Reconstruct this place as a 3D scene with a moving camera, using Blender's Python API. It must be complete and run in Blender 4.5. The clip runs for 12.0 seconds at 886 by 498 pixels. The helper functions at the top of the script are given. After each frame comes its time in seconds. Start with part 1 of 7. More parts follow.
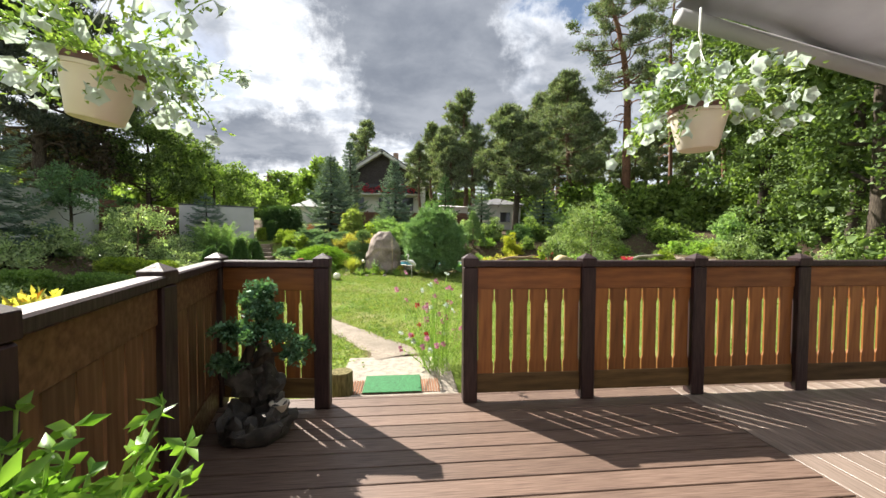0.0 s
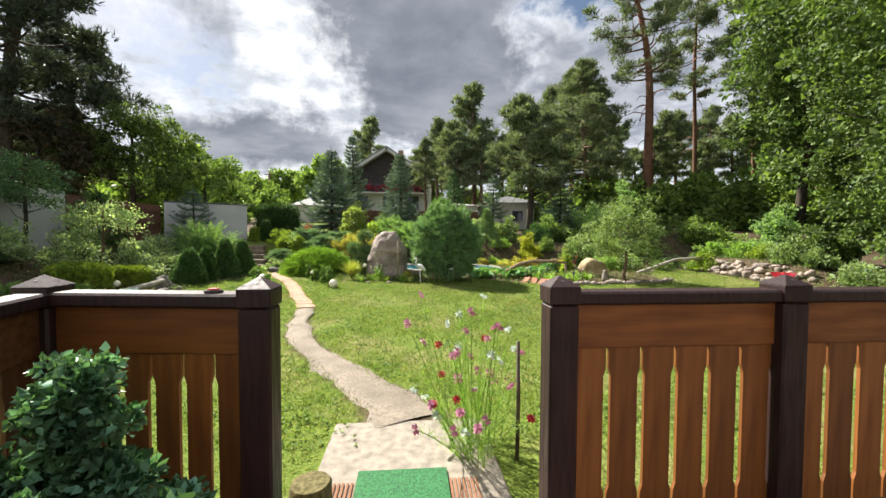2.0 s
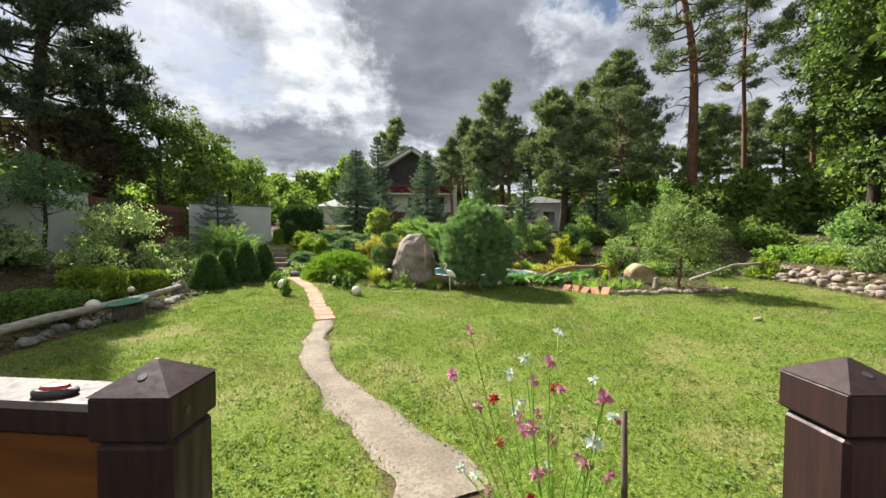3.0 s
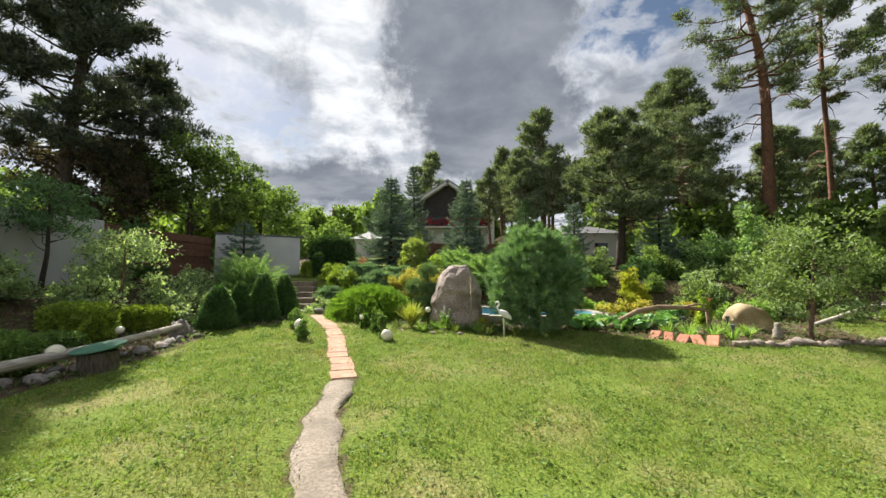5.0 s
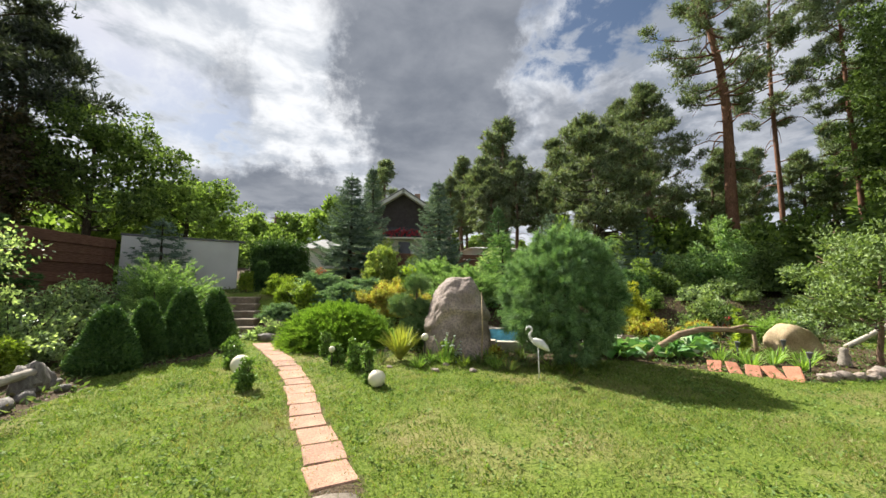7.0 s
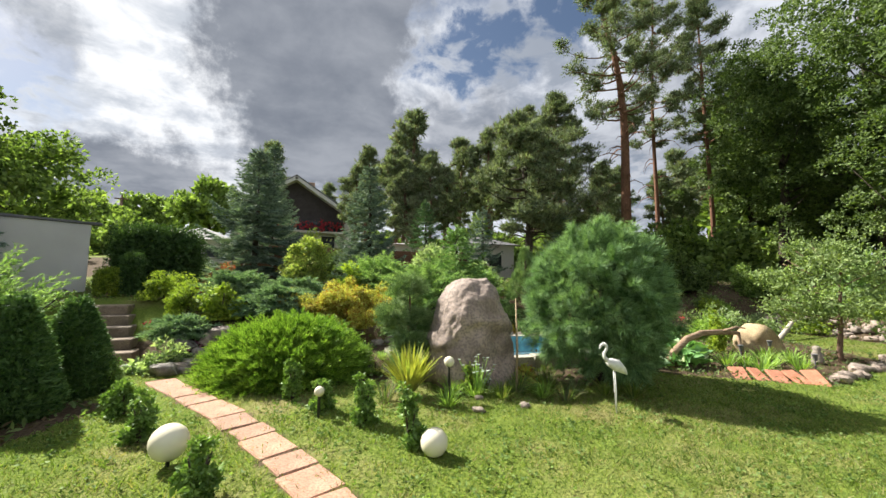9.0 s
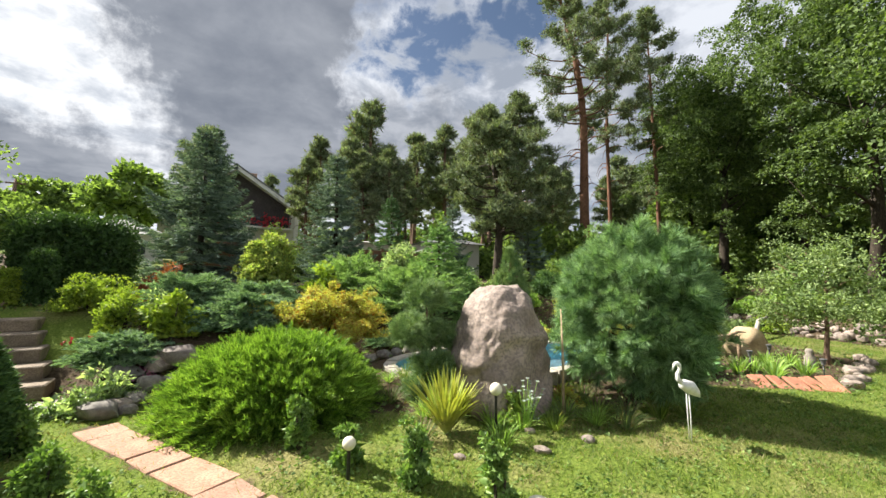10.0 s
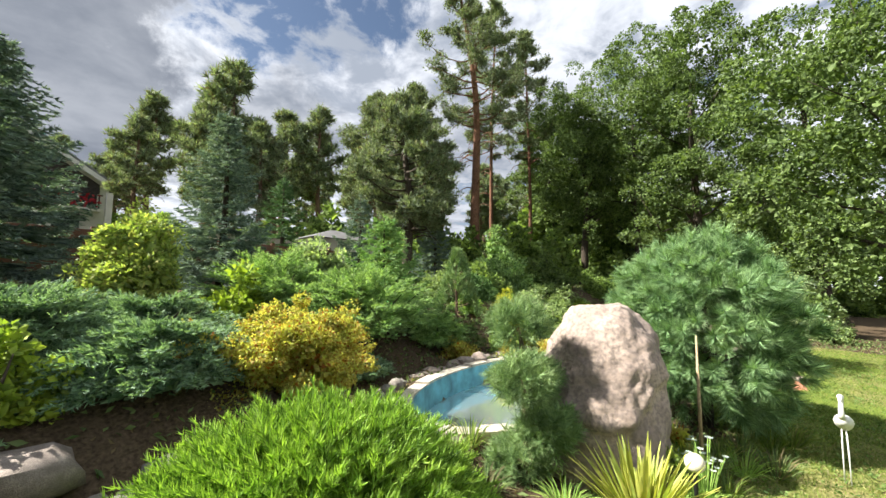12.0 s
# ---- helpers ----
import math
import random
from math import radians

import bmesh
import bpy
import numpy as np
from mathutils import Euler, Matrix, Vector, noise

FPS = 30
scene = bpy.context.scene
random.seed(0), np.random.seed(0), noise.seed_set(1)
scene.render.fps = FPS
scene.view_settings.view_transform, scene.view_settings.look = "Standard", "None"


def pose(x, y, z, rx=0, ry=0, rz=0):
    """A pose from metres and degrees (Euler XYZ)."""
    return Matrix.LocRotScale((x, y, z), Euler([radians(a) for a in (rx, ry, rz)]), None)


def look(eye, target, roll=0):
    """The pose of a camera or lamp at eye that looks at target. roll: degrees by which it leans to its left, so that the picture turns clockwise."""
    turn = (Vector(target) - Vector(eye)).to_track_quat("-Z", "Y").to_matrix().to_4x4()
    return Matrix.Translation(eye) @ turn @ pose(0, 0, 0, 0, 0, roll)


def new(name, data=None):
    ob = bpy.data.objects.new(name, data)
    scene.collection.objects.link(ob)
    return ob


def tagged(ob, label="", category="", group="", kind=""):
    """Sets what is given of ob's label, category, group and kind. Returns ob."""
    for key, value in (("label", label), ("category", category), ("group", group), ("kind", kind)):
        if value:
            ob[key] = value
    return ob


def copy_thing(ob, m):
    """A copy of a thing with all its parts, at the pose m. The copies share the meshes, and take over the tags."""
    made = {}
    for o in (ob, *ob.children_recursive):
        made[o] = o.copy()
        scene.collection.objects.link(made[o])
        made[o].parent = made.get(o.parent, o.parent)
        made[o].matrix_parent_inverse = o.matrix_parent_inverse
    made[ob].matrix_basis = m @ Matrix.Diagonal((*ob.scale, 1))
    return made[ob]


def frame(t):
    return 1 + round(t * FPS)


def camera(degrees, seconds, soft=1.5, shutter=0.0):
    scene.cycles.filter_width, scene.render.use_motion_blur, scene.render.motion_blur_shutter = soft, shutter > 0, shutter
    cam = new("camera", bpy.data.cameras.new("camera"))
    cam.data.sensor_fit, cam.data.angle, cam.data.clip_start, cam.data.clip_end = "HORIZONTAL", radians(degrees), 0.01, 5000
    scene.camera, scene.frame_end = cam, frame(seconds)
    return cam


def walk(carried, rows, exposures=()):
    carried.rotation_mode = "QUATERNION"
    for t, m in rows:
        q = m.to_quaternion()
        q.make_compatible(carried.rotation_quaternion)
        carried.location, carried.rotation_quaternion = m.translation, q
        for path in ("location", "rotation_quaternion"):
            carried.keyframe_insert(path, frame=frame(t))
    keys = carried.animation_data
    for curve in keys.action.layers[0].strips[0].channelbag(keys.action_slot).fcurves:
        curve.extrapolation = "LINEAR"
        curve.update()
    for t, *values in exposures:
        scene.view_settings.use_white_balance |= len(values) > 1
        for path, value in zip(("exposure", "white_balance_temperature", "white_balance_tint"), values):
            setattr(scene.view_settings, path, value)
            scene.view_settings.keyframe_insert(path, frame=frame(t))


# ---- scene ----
cam = camera(99.0, 12.0)
METRES, EYE, TILT, LEAN, TURN = 12.2, 1.5, 0.0, 0.0, -5.6
ROWS = [
    (0.0, 0.0, 0.0, 0.0, 0.01, -1.89, -0.28),
    (0.5, -0.0025, 0.0288, -0.0001, 0.14, -1.89, -0.26),
    (1.0, -0.0065, 0.055, -0.0006, 0.27, -1.85, -0.27),
    (1.5, -0.0135, 0.086, 0.0006, 0.41, -1.89, -0.27),
    (2.0, -0.0182, 0.1205, 0.0017, 0.7, -1.92, -0.27),
    (2.5, -0.0246, 0.154, 0.0034, 1.78, -1.86, -0.29),
    (3.0, -0.0331, 0.1854, 0.0054, 4.35, -1.77, -0.31),
    (5.0, -0.0687, 0.314, -0.0004, 9.45, 3.51, -0.5),
    (5.5, -0.0855, 0.3501, -0.0016, 9.5, 5.42, -0.54),
    (6.0, -0.1052, 0.3897, -0.0012, 9.17, 5.74, -0.66),
    (6.5, -0.1326, 0.4254, -0.0018, 5.89, 5.73, -0.74),
    (7.0, -0.1632, 0.4606, -0.0011, 1.25, 5.68, -0.71),
    (9.0, -0.2948, 0.6018, 0.0041, -16.38, 5.52, -0.59),
    (9.5, -0.3218, 0.6424, 0.0077, -20.7, 5.49, -0.53),
    (10.0, -0.345, 0.687, 0.0123, -24.8, 5.33, -0.47),
    (10.5, -0.363, 0.7342, 0.0155, -28.96, 5.25, -0.42),
    (11.0, -0.382, 0.7834, 0.0176, -34.2, 5.27, -0.45),
    (11.5, -0.4011, 0.8333, 0.0219, -40.43, 5.18, -0.46),
    (12.0, -0.4212, 0.8812, 0.0255, -47.11, 5.11, -0.5),
]
walk(cam, [(t, pose(0, 0, EYE, TILT, LEAN, TURN) @ pose(METRES * x, METRES * y, METRES * z, 90 + pitch, roll, yaw)) for t, x, y, z, yaw, pitch, roll in ROWS],
     exposures=[(0, 1.68), (2, 1.48), (4, 1.30), (7, 1.28), (9, 1.38), (10.5, 1.52), (12, 1.7)])

# ---- light ----
SUN_AZ, SUN_EL = 41.0, 44.0          # degrees to the left of +y, and up
sun_to = Vector((-math.sin(radians(SUN_AZ)) * math.cos(radians(SUN_EL)), math.cos(radians(SUN_AZ)) * math.cos(radians(SUN_EL)), math.sin(radians(SUN_EL))))
sun = new("sun", bpy.data.lights.new("sun", "SUN"))
sun.data.energy, sun.data.angle, sun.data.color = 5.0, radians(0.6), (1.0, 0.945, 0.85)
sun.matrix_world = look(sun_to * 50, (0, 0, 0))


def sky_world():
    w = bpy.data.worlds.new("sky")
    scene.world = w
    w.use_nodes = True
    nt = w.node_tree
    nt.nodes.clear()
    N, L = nt.nodes.new, nt.links.new

    def val(op, a, b=0.0, c=None, clamp=False):
        n = N("ShaderNodeMath")
        n.operation, n.use_clamp = op, clamp
        for i, v in enumerate((a, b) if c is None else (a, b, c)):
            if isinstance(v, (int, float)):
                n.inputs[i].default_value = v
            else:
                L(v, n.inputs[i])
        return n.outputs[0]

    def ramp(v, lo, hi, a=0.0, b=1.0):
        n = N("ShaderNodeMapRange")
        n.interpolation_type = "SMOOTHSTEP"
        L(v, n.inputs[0])
        for i, q in enumerate((lo, hi, a, b)):
            n.inputs[1 + i].default_value = q
        return n.outputs[0]

    def mixc(f, a, b):
        n = N("ShaderNodeMix")
        n.data_type = "RGBA"
        for s, v in ((0, f), (6, a), (7, b)):
            if isinstance(v, (int, float, tuple)):
                n.inputs[s].default_value = v
            else:
                L(v, n.inputs[s])
        return n.outputs[2]

    sky = N("ShaderNodeTexSky")
    sky.sky_type, sky.sun_disc = "NISHITA", False
    sky.sun_elevation, sky.sun_rotation = radians(SUN_EL), radians(-SUN_AZ)
    tc = N("ShaderNodeTexCoord")
    sep = N("ShaderNodeSeparateXYZ")
    L(tc.outputs["Generated"], sep.inputs[0])
    den = val("ADD", val("MAXIMUM", sep.outputs[2], 0.0), 0.16)
    flat = N("ShaderNodeCombineXYZ")
    L(val("DIVIDE", sep.outputs[0], den), flat.inputs[0])
    L(val("DIVIDE", sep.outputs[1], den), flat.inputs[1])

    def fbm(scale, detail, off, rough=0.55, dist=0.3):
        m = N("ShaderNodeMapping")
        m.inputs["Location"].default_value = off
        L(flat.outputs[0], m.inputs[0])
        n = N("ShaderNodeTexNoise")
        n.inputs["Scale"].default_value, n.inputs["Detail"].default_value = scale, detail
        n.inputs["Roughness"].default_value, n.inputs["Distortion"].default_value = rough, dist
        L(m.outputs[0], n.inputs["Vector"])
        return n.outputs[0]

    deg = 57.29578
    wn = N("ShaderNodeTexNoise")
    wn.inputs["Scale"].default_value, wn.inputs["Detail"].default_value, wn.inputs["Roughness"].default_value = 4.6, 10.0, 0.64
    L(tc.outputs["Generated"], wn.inputs["Vector"])
    wc = N("ShaderNodeSeparateColor")
    L(wn.outputs["Color"], wc.inputs[0])
    az = val("MULTIPLY_ADD", val("ARCTAN2", sep.outputs[0], sep.outputs[1]), deg, val("MULTIPLY_ADD", wc.outputs[0], 30.0, -15.0))
    el = val("MULTIPLY_ADD", val("ARCSINE", sep.outputs[2]), deg, val("MULTIPLY_ADD", wc.outputs[1], 20.0, -10.0))

    def bank(a, e, ra, re, soft, amount=1.0):
        """A bank of cloud round azimuth a and height e, in degrees, with torn edges."""
        da = val("DIVIDE", val("SUBTRACT", az, a), ra)
        de = val("DIVIDE", val("SUBTRACT", el, e), re)
        r = val("SQRT", val("ADD", val("MULTIPLY", da, da), val("MULTIPLY", de, de)))
        return val("MULTIPLY", ramp(r, 1 - soft, 1 + soft, 1.0, 0.0), amount)

    def most(*v):
        m = v[0]
        for q in v[1:]:
            m = val("MAXIMUM", m, q)
        return m

    big, mid, fine = fbm(0.55, 6, (3.1, 1.7, 0)), fbm(1.6, 8, (0.4, 5.2, 0)), fbm(5.5, 9, (7.0, 2.0, 0), 0.6)
    # the heavy grey cloud ahead, the long one low beside it, and the lighter bank past its edge
    heavy = most(bank(1.5, 32, 15, 17, 0.16), bank(0, 50, 21, 15, 0.25), bank(4, 20, 13, 7, 0.22), bank(-21, 13.5, 12, 4.2, 0.35, 0.95), bank(-27, 26, 4.5, 3.0, 0.5, 0.5),
                 bank(26, 20, 11, 7.5, 0.25, 0.62), bank(62, 18, 24, 10, 0.4, 0.5))
    gap = most(bank(26, 33, 9, 4.4, 0.3), bank(41, 35, 9, 4.4, 0.3), bank(-32, 22, 7, 4.2, 0.5, 0.95), bank(-44, 23, 7, 4.5, 0.5, 0.9), bank(24, 42, 12, 5, 0.5, 0.8))
    gap = val("MULTIPLY", gap, ramp(fine, 0.37, 0.53))
    glow = bank(-19, 31, 30, 28, 0.9)
    cover = ramp(val("ADD", big, val("MULTIPLY", val("SUBTRACT", fine, 0.5), 0.85)), 0.30, 0.43)
    cover = val("MULTIPLY", most(cover, bank(0, 28, 62, 40, 0.3)), val("SUBTRACT", 1.0, gap))
    shade = ramp(val("ADD", val("MULTIPLY", mid, 0.45), val("MULTIPLY", fine, 0.55)), 0.39, 0.56)
    bright = mixc(glow, (0.46, 0.48, 0.52, 1), (0.61, 0.62, 0.64, 1))
    grey = mixc(glow, (0.21, 0.235, 0.28, 1), (0.36, 0.385, 0.425, 1))
    white = mixc(shade, grey, bright)
    dark = mixc(ramp(val("ADD", val("MULTIPLY", mid, 0.7), val("MULTIPLY", fine, 0.3)), 0.36, 0.66), (0.125, 0.14, 0.17, 1), (0.225, 0.24, 0.27, 1))
    cloud = mixc(heavy, white, dark)
    blue = N("ShaderNodeVectorMath")
    blue.operation = "SCALE"
    L(sky.outputs[0], blue.inputs[0])
    blue.inputs["Scale"].default_value = 0.055
    full = mixc(most(cover, heavy), blue.outputs[0], cloud)
    low = mixc(ramp(sep.outputs[2], 0.02, 0.17), (0.58, 0.61, 0.66, 1), full)
    bg = N("ShaderNodeBackground")
    L(low, bg.inputs[0])
    bg.inputs[1].default_value = 0.68
    out = N("ShaderNodeOutputWorld")
    L(bg.outputs[0], out.inputs[0])


sky_world()


# ---- materials ----
def nodes(name):
    m = bpy.data.materials.new(name)
    m.use_nodes = True
    nt = m.node_tree
    return m, nt, nt.nodes["Principled BSDF"], nt.nodes["Material Output"]


def tex(nt, kind, scale, detail=4, vec=None, stretch=None, coords="Object"):
    n = nt.nodes.new(kind)
    n.inputs["Scale"].default_value = scale
    if "Detail" in n.inputs:
        n.inputs["Detail"].default_value = detail
    tc = nt.nodes.new("ShaderNodeTexCoord")
    src = tc.outputs[coords]
    if stretch:
        mp = nt.nodes.new("ShaderNodeMapping")
        mp.inputs["Scale"].default_value = stretch
        nt.links.new(src, mp.inputs[0])
        src = mp.outputs[0]
    nt.links.new(src, n.inputs["Vector"])
    return n


def rampn(nt, fac, *stops):
    r = nt.nodes.new("ShaderNodeValToRGB")
    e = r.color_ramp.elements
    while len(e) < len(stops):
        e.new(0.5)
    for el, (p, c) in zip(e, stops):
        el.position, el.color = p, (*c, 1)
    nt.links.new(fac, r.inputs[0])
    return r.outputs[0]


def mix(nt, fac, a, b, mode="MIX"):
    n = nt.nodes.new("ShaderNodeMix")
    n.data_type, n.blend_type = "RGBA", mode
    for s, v in ((0, fac), (6, a), (7, b)):
        if isinstance(v, (int, float)):
            n.inputs[s].default_value = v
        elif isinstance(v, tuple):
            n.inputs[s].default_value = (*v, 1)
        else:
            nt.links.new(v, n.inputs[s])
    return n.outputs[2]


def bump(nt, b, height, strength=0.3, dist=0.01):
    n = nt.nodes.new("ShaderNodeBump")
    n.inputs["Strength"].default_value, n.inputs["Distance"].default_value = strength, dist
    nt.links.new(height, n.inputs["Height"])
    nt.links.new(n.outputs[0], b.inputs["Normal"])


def foliage(name, dark, light, trans=0.35, rough=0.6, odd=None, odd_at=0.93, tint=(1.25, 1.35, 0.55), gain=1.6):
    """Leaves: each leaf has its own tone, with slow patches over the plant, and lets some light through."""
    m, nt, b, out = nodes(name)
    def soften(c):
        r, g, b = (min(0.85, v * gain) for v in c)
        return (r + 0.20 * (g - r), g, b + 0.10 * (g - b)) if g > r * 1.25 else (r, g, b)

    dark, light = soften(dark), soften(light)
    geo = nt.nodes.new("ShaderNodeNewGeometry")
    stops = [(0.0, dark), (0.75, light)]
    if odd:
        stops += [(odd_at, light), (min(1, odd_at + 0.02), odd)]
    c = rampn(nt, geo.outputs["Random Per Island"], *stops)
    n = tex(nt, "ShaderNodeTexNoise", 2.3, 3)
    c = mix(nt, rampn(nt, n.outputs[0], (0.35, (0, 0, 0)), (0.7, (1, 1, 1))), mix(nt, 1.0, c, (0.72, 0.8, 0.75), "MULTIPLY"), c)
    f = tex(nt, "ShaderNodeTexNoise", 11, 2)
    c = mix(nt, rampn(nt, f.outputs[0], (0.38, (0, 0, 0)), (0.66, (1, 1, 1))), mix(nt, 1.0, c, (0.62, 0.70, 0.66), "MULTIPLY"), c)
    nt.links.new(c, b.inputs["Base Color"])
    b.inputs["Roughness"].default_value = rough
    b.inputs["Specular IOR Level"].default_value = 0.22
    t = nt.nodes.new("ShaderNodeBsdfTranslucent")
    tcol = mix(nt, 1.0, c, tint, "MULTIPLY")
    nt.links.new(tcol, t.inputs[0])
    ms = nt.nodes.new("ShaderNodeMixShader")
    ms.inputs[0].default_value = trans
    nt.links.new(b.outputs[0], ms.inputs[1])
    nt.links.new(t.outputs[0], ms.inputs[2])
    nt.links.new(ms.outputs[0], out.inputs[0])
    return m


def wood(name, dark, light, rough=0.6, stretch=(1.5, 14, 14), per_piece=0.25, spec=0.4):
    m, nt, b, out = nodes(name)
    grain = tex(nt, "ShaderNodeTexNoise", 5.0, 8, stretch=stretch)
    blot = tex(nt, "ShaderNodeTexNoise", 2.2, 4)
    info = nt.nodes.new("ShaderNodeObjectInfo")
    c = rampn(nt, grain.outputs[0], (0.32, dark), (0.68, light))
    c = mix(nt, rampn(nt, blot.outputs[0], (0.4, (0, 0, 0)), (0.72, (0.55, 0.55, 0.55))), c, mix(nt, 1.0, c, (0.6, 0.58, 0.58), "MULTIPLY"))
    lo = 1 - per_piece
    c = mix(nt, 1.0, c, rampn(nt, info.outputs["Random"], (0, (lo, lo, lo)), (1, (1, 1, 1))), "MULTIPLY")
    nt.links.new(c, b.inputs["Base Color"])
    nt.links.new(rampn(nt, grain.outputs[0], (0.3, (rough + 0.15,) * 3), (0.7, (rough - 0.1,) * 3)), b.inputs["Roughness"])
    b.inputs["Specular IOR Level"].default_value = spec
    bump(nt, b, grain.outputs[0], 0.25, 0.004)
    return m


def stone(name, dark, light, scale=6.0, rough=0.85, speck=None, bumpy=0.5, per_piece=0.3):
    m, nt, b, out = nodes(name)
    a, f = tex(nt, "ShaderNodeTexNoise", scale, 8), tex(nt, "ShaderNodeTexNoise", scale * 14, 4)
    info = nt.nodes.new("ShaderNodeObjectInfo")
    c = rampn(nt, a.outputs[0], (0.33, dark), (0.67, light))
    c = mix(nt, rampn(nt, f.outputs[0], (0.42, (0, 0, 0)), (0.62, (0.6, 0.6, 0.6))), c, speck or tuple(v * 0.55 for v in dark))
    lo = 1 - per_piece
    c = mix(nt, 1.0, c, rampn(nt, info.outputs["Random"], (0, (lo, lo, lo)), (1, (1.05, 1.0, 0.95))), "MULTIPLY")
    nt.links.new(c, b.inputs["Base Color"])
    b.inputs["Roughness"].default_value = rough
    h = mix(nt, 0.5, a.outputs[0], f.outputs[0])
    bump(nt, b, h, bumpy, 0.02)
    return m


def plain(name, c, rough=0.5, metal=0.0, vary=0.12, scale=9.0, spec=0.5):
    m, nt, b, out = nodes(name)
    n = tex(nt, "ShaderNodeTexNoise", scale, 6)
    d = tuple(v * (1 - 2 * vary) for v in c)
    nt.links.new(rampn(nt, n.outputs[0], (0.3, d), (0.65, c)), b.inputs["Base Color"])
    b.inputs["Roughness"].default_value, b.inputs["Metallic"].default_value = rough, metal
    b.inputs["Specular IOR Level"].default_value = spec
    bump(nt, b, n.outputs[0], 0.12, 0.004)
    return m


def ground_material():
    m, nt, b, out = nodes("lawn_and_soil")
    at = nt.nodes.new("ShaderNodeAttribute")
    at.attribute_name = "soil"
    a, f, p = tex(nt, "ShaderNodeTexNoise", 1.1, 5), tex(nt, "ShaderNodeTexNoise", 40, 5), tex(nt, "ShaderNodeTexNoise", 0.45, 4)
    g = rampn(nt, f.outputs[0], (0.3, (0.07, 0.11, 0.018)), (0.7, (0.17, 0.22, 0.04)))
    dry = rampn(nt, f.outputs[0], (0.3, (0.17, 0.15, 0.06)), (0.7, (0.30, 0.26, 0.12)))
    grass = mix(nt, rampn(nt, a.outputs[0], (0.50, (0, 0, 0)), (0.70, (0.85, 0.85, 0.85))), g, dry)
    soil = rampn(nt, f.outputs[0], (0.3, (0.045, 0.032, 0.02)), (0.7, (0.13, 0.095, 0.06)))
    edge = nt.nodes.new("ShaderNodeMath")
    edge.operation = "ADD"
    nt.links.new(at.outputs["Fac"], edge.inputs[0])
    sm = nt.nodes.new("ShaderNodeMath")
    sm.operation, sm.inputs[1].default_value, sm.inputs[2].default_value = "MULTIPLY_ADD", 0.5, -0.25
    nt.links.new(f.outputs[0], sm.inputs[0])
    nt.links.new(sm.outputs[0], edge.inputs[1])
    c = mix(nt, rampn(nt, edge.outputs[0], (0.4, (0, 0, 0)), (0.6, (1, 1, 1))), grass, soil)
    nt.links.new(c, b.inputs["Base Color"])
    b.inputs["Roughness"].default_value = 0.95
    b.inputs["Specular IOR Level"].default_value = 0.1
    bump(nt, b, f.outputs[0], 0.8, 0.03)
    return m


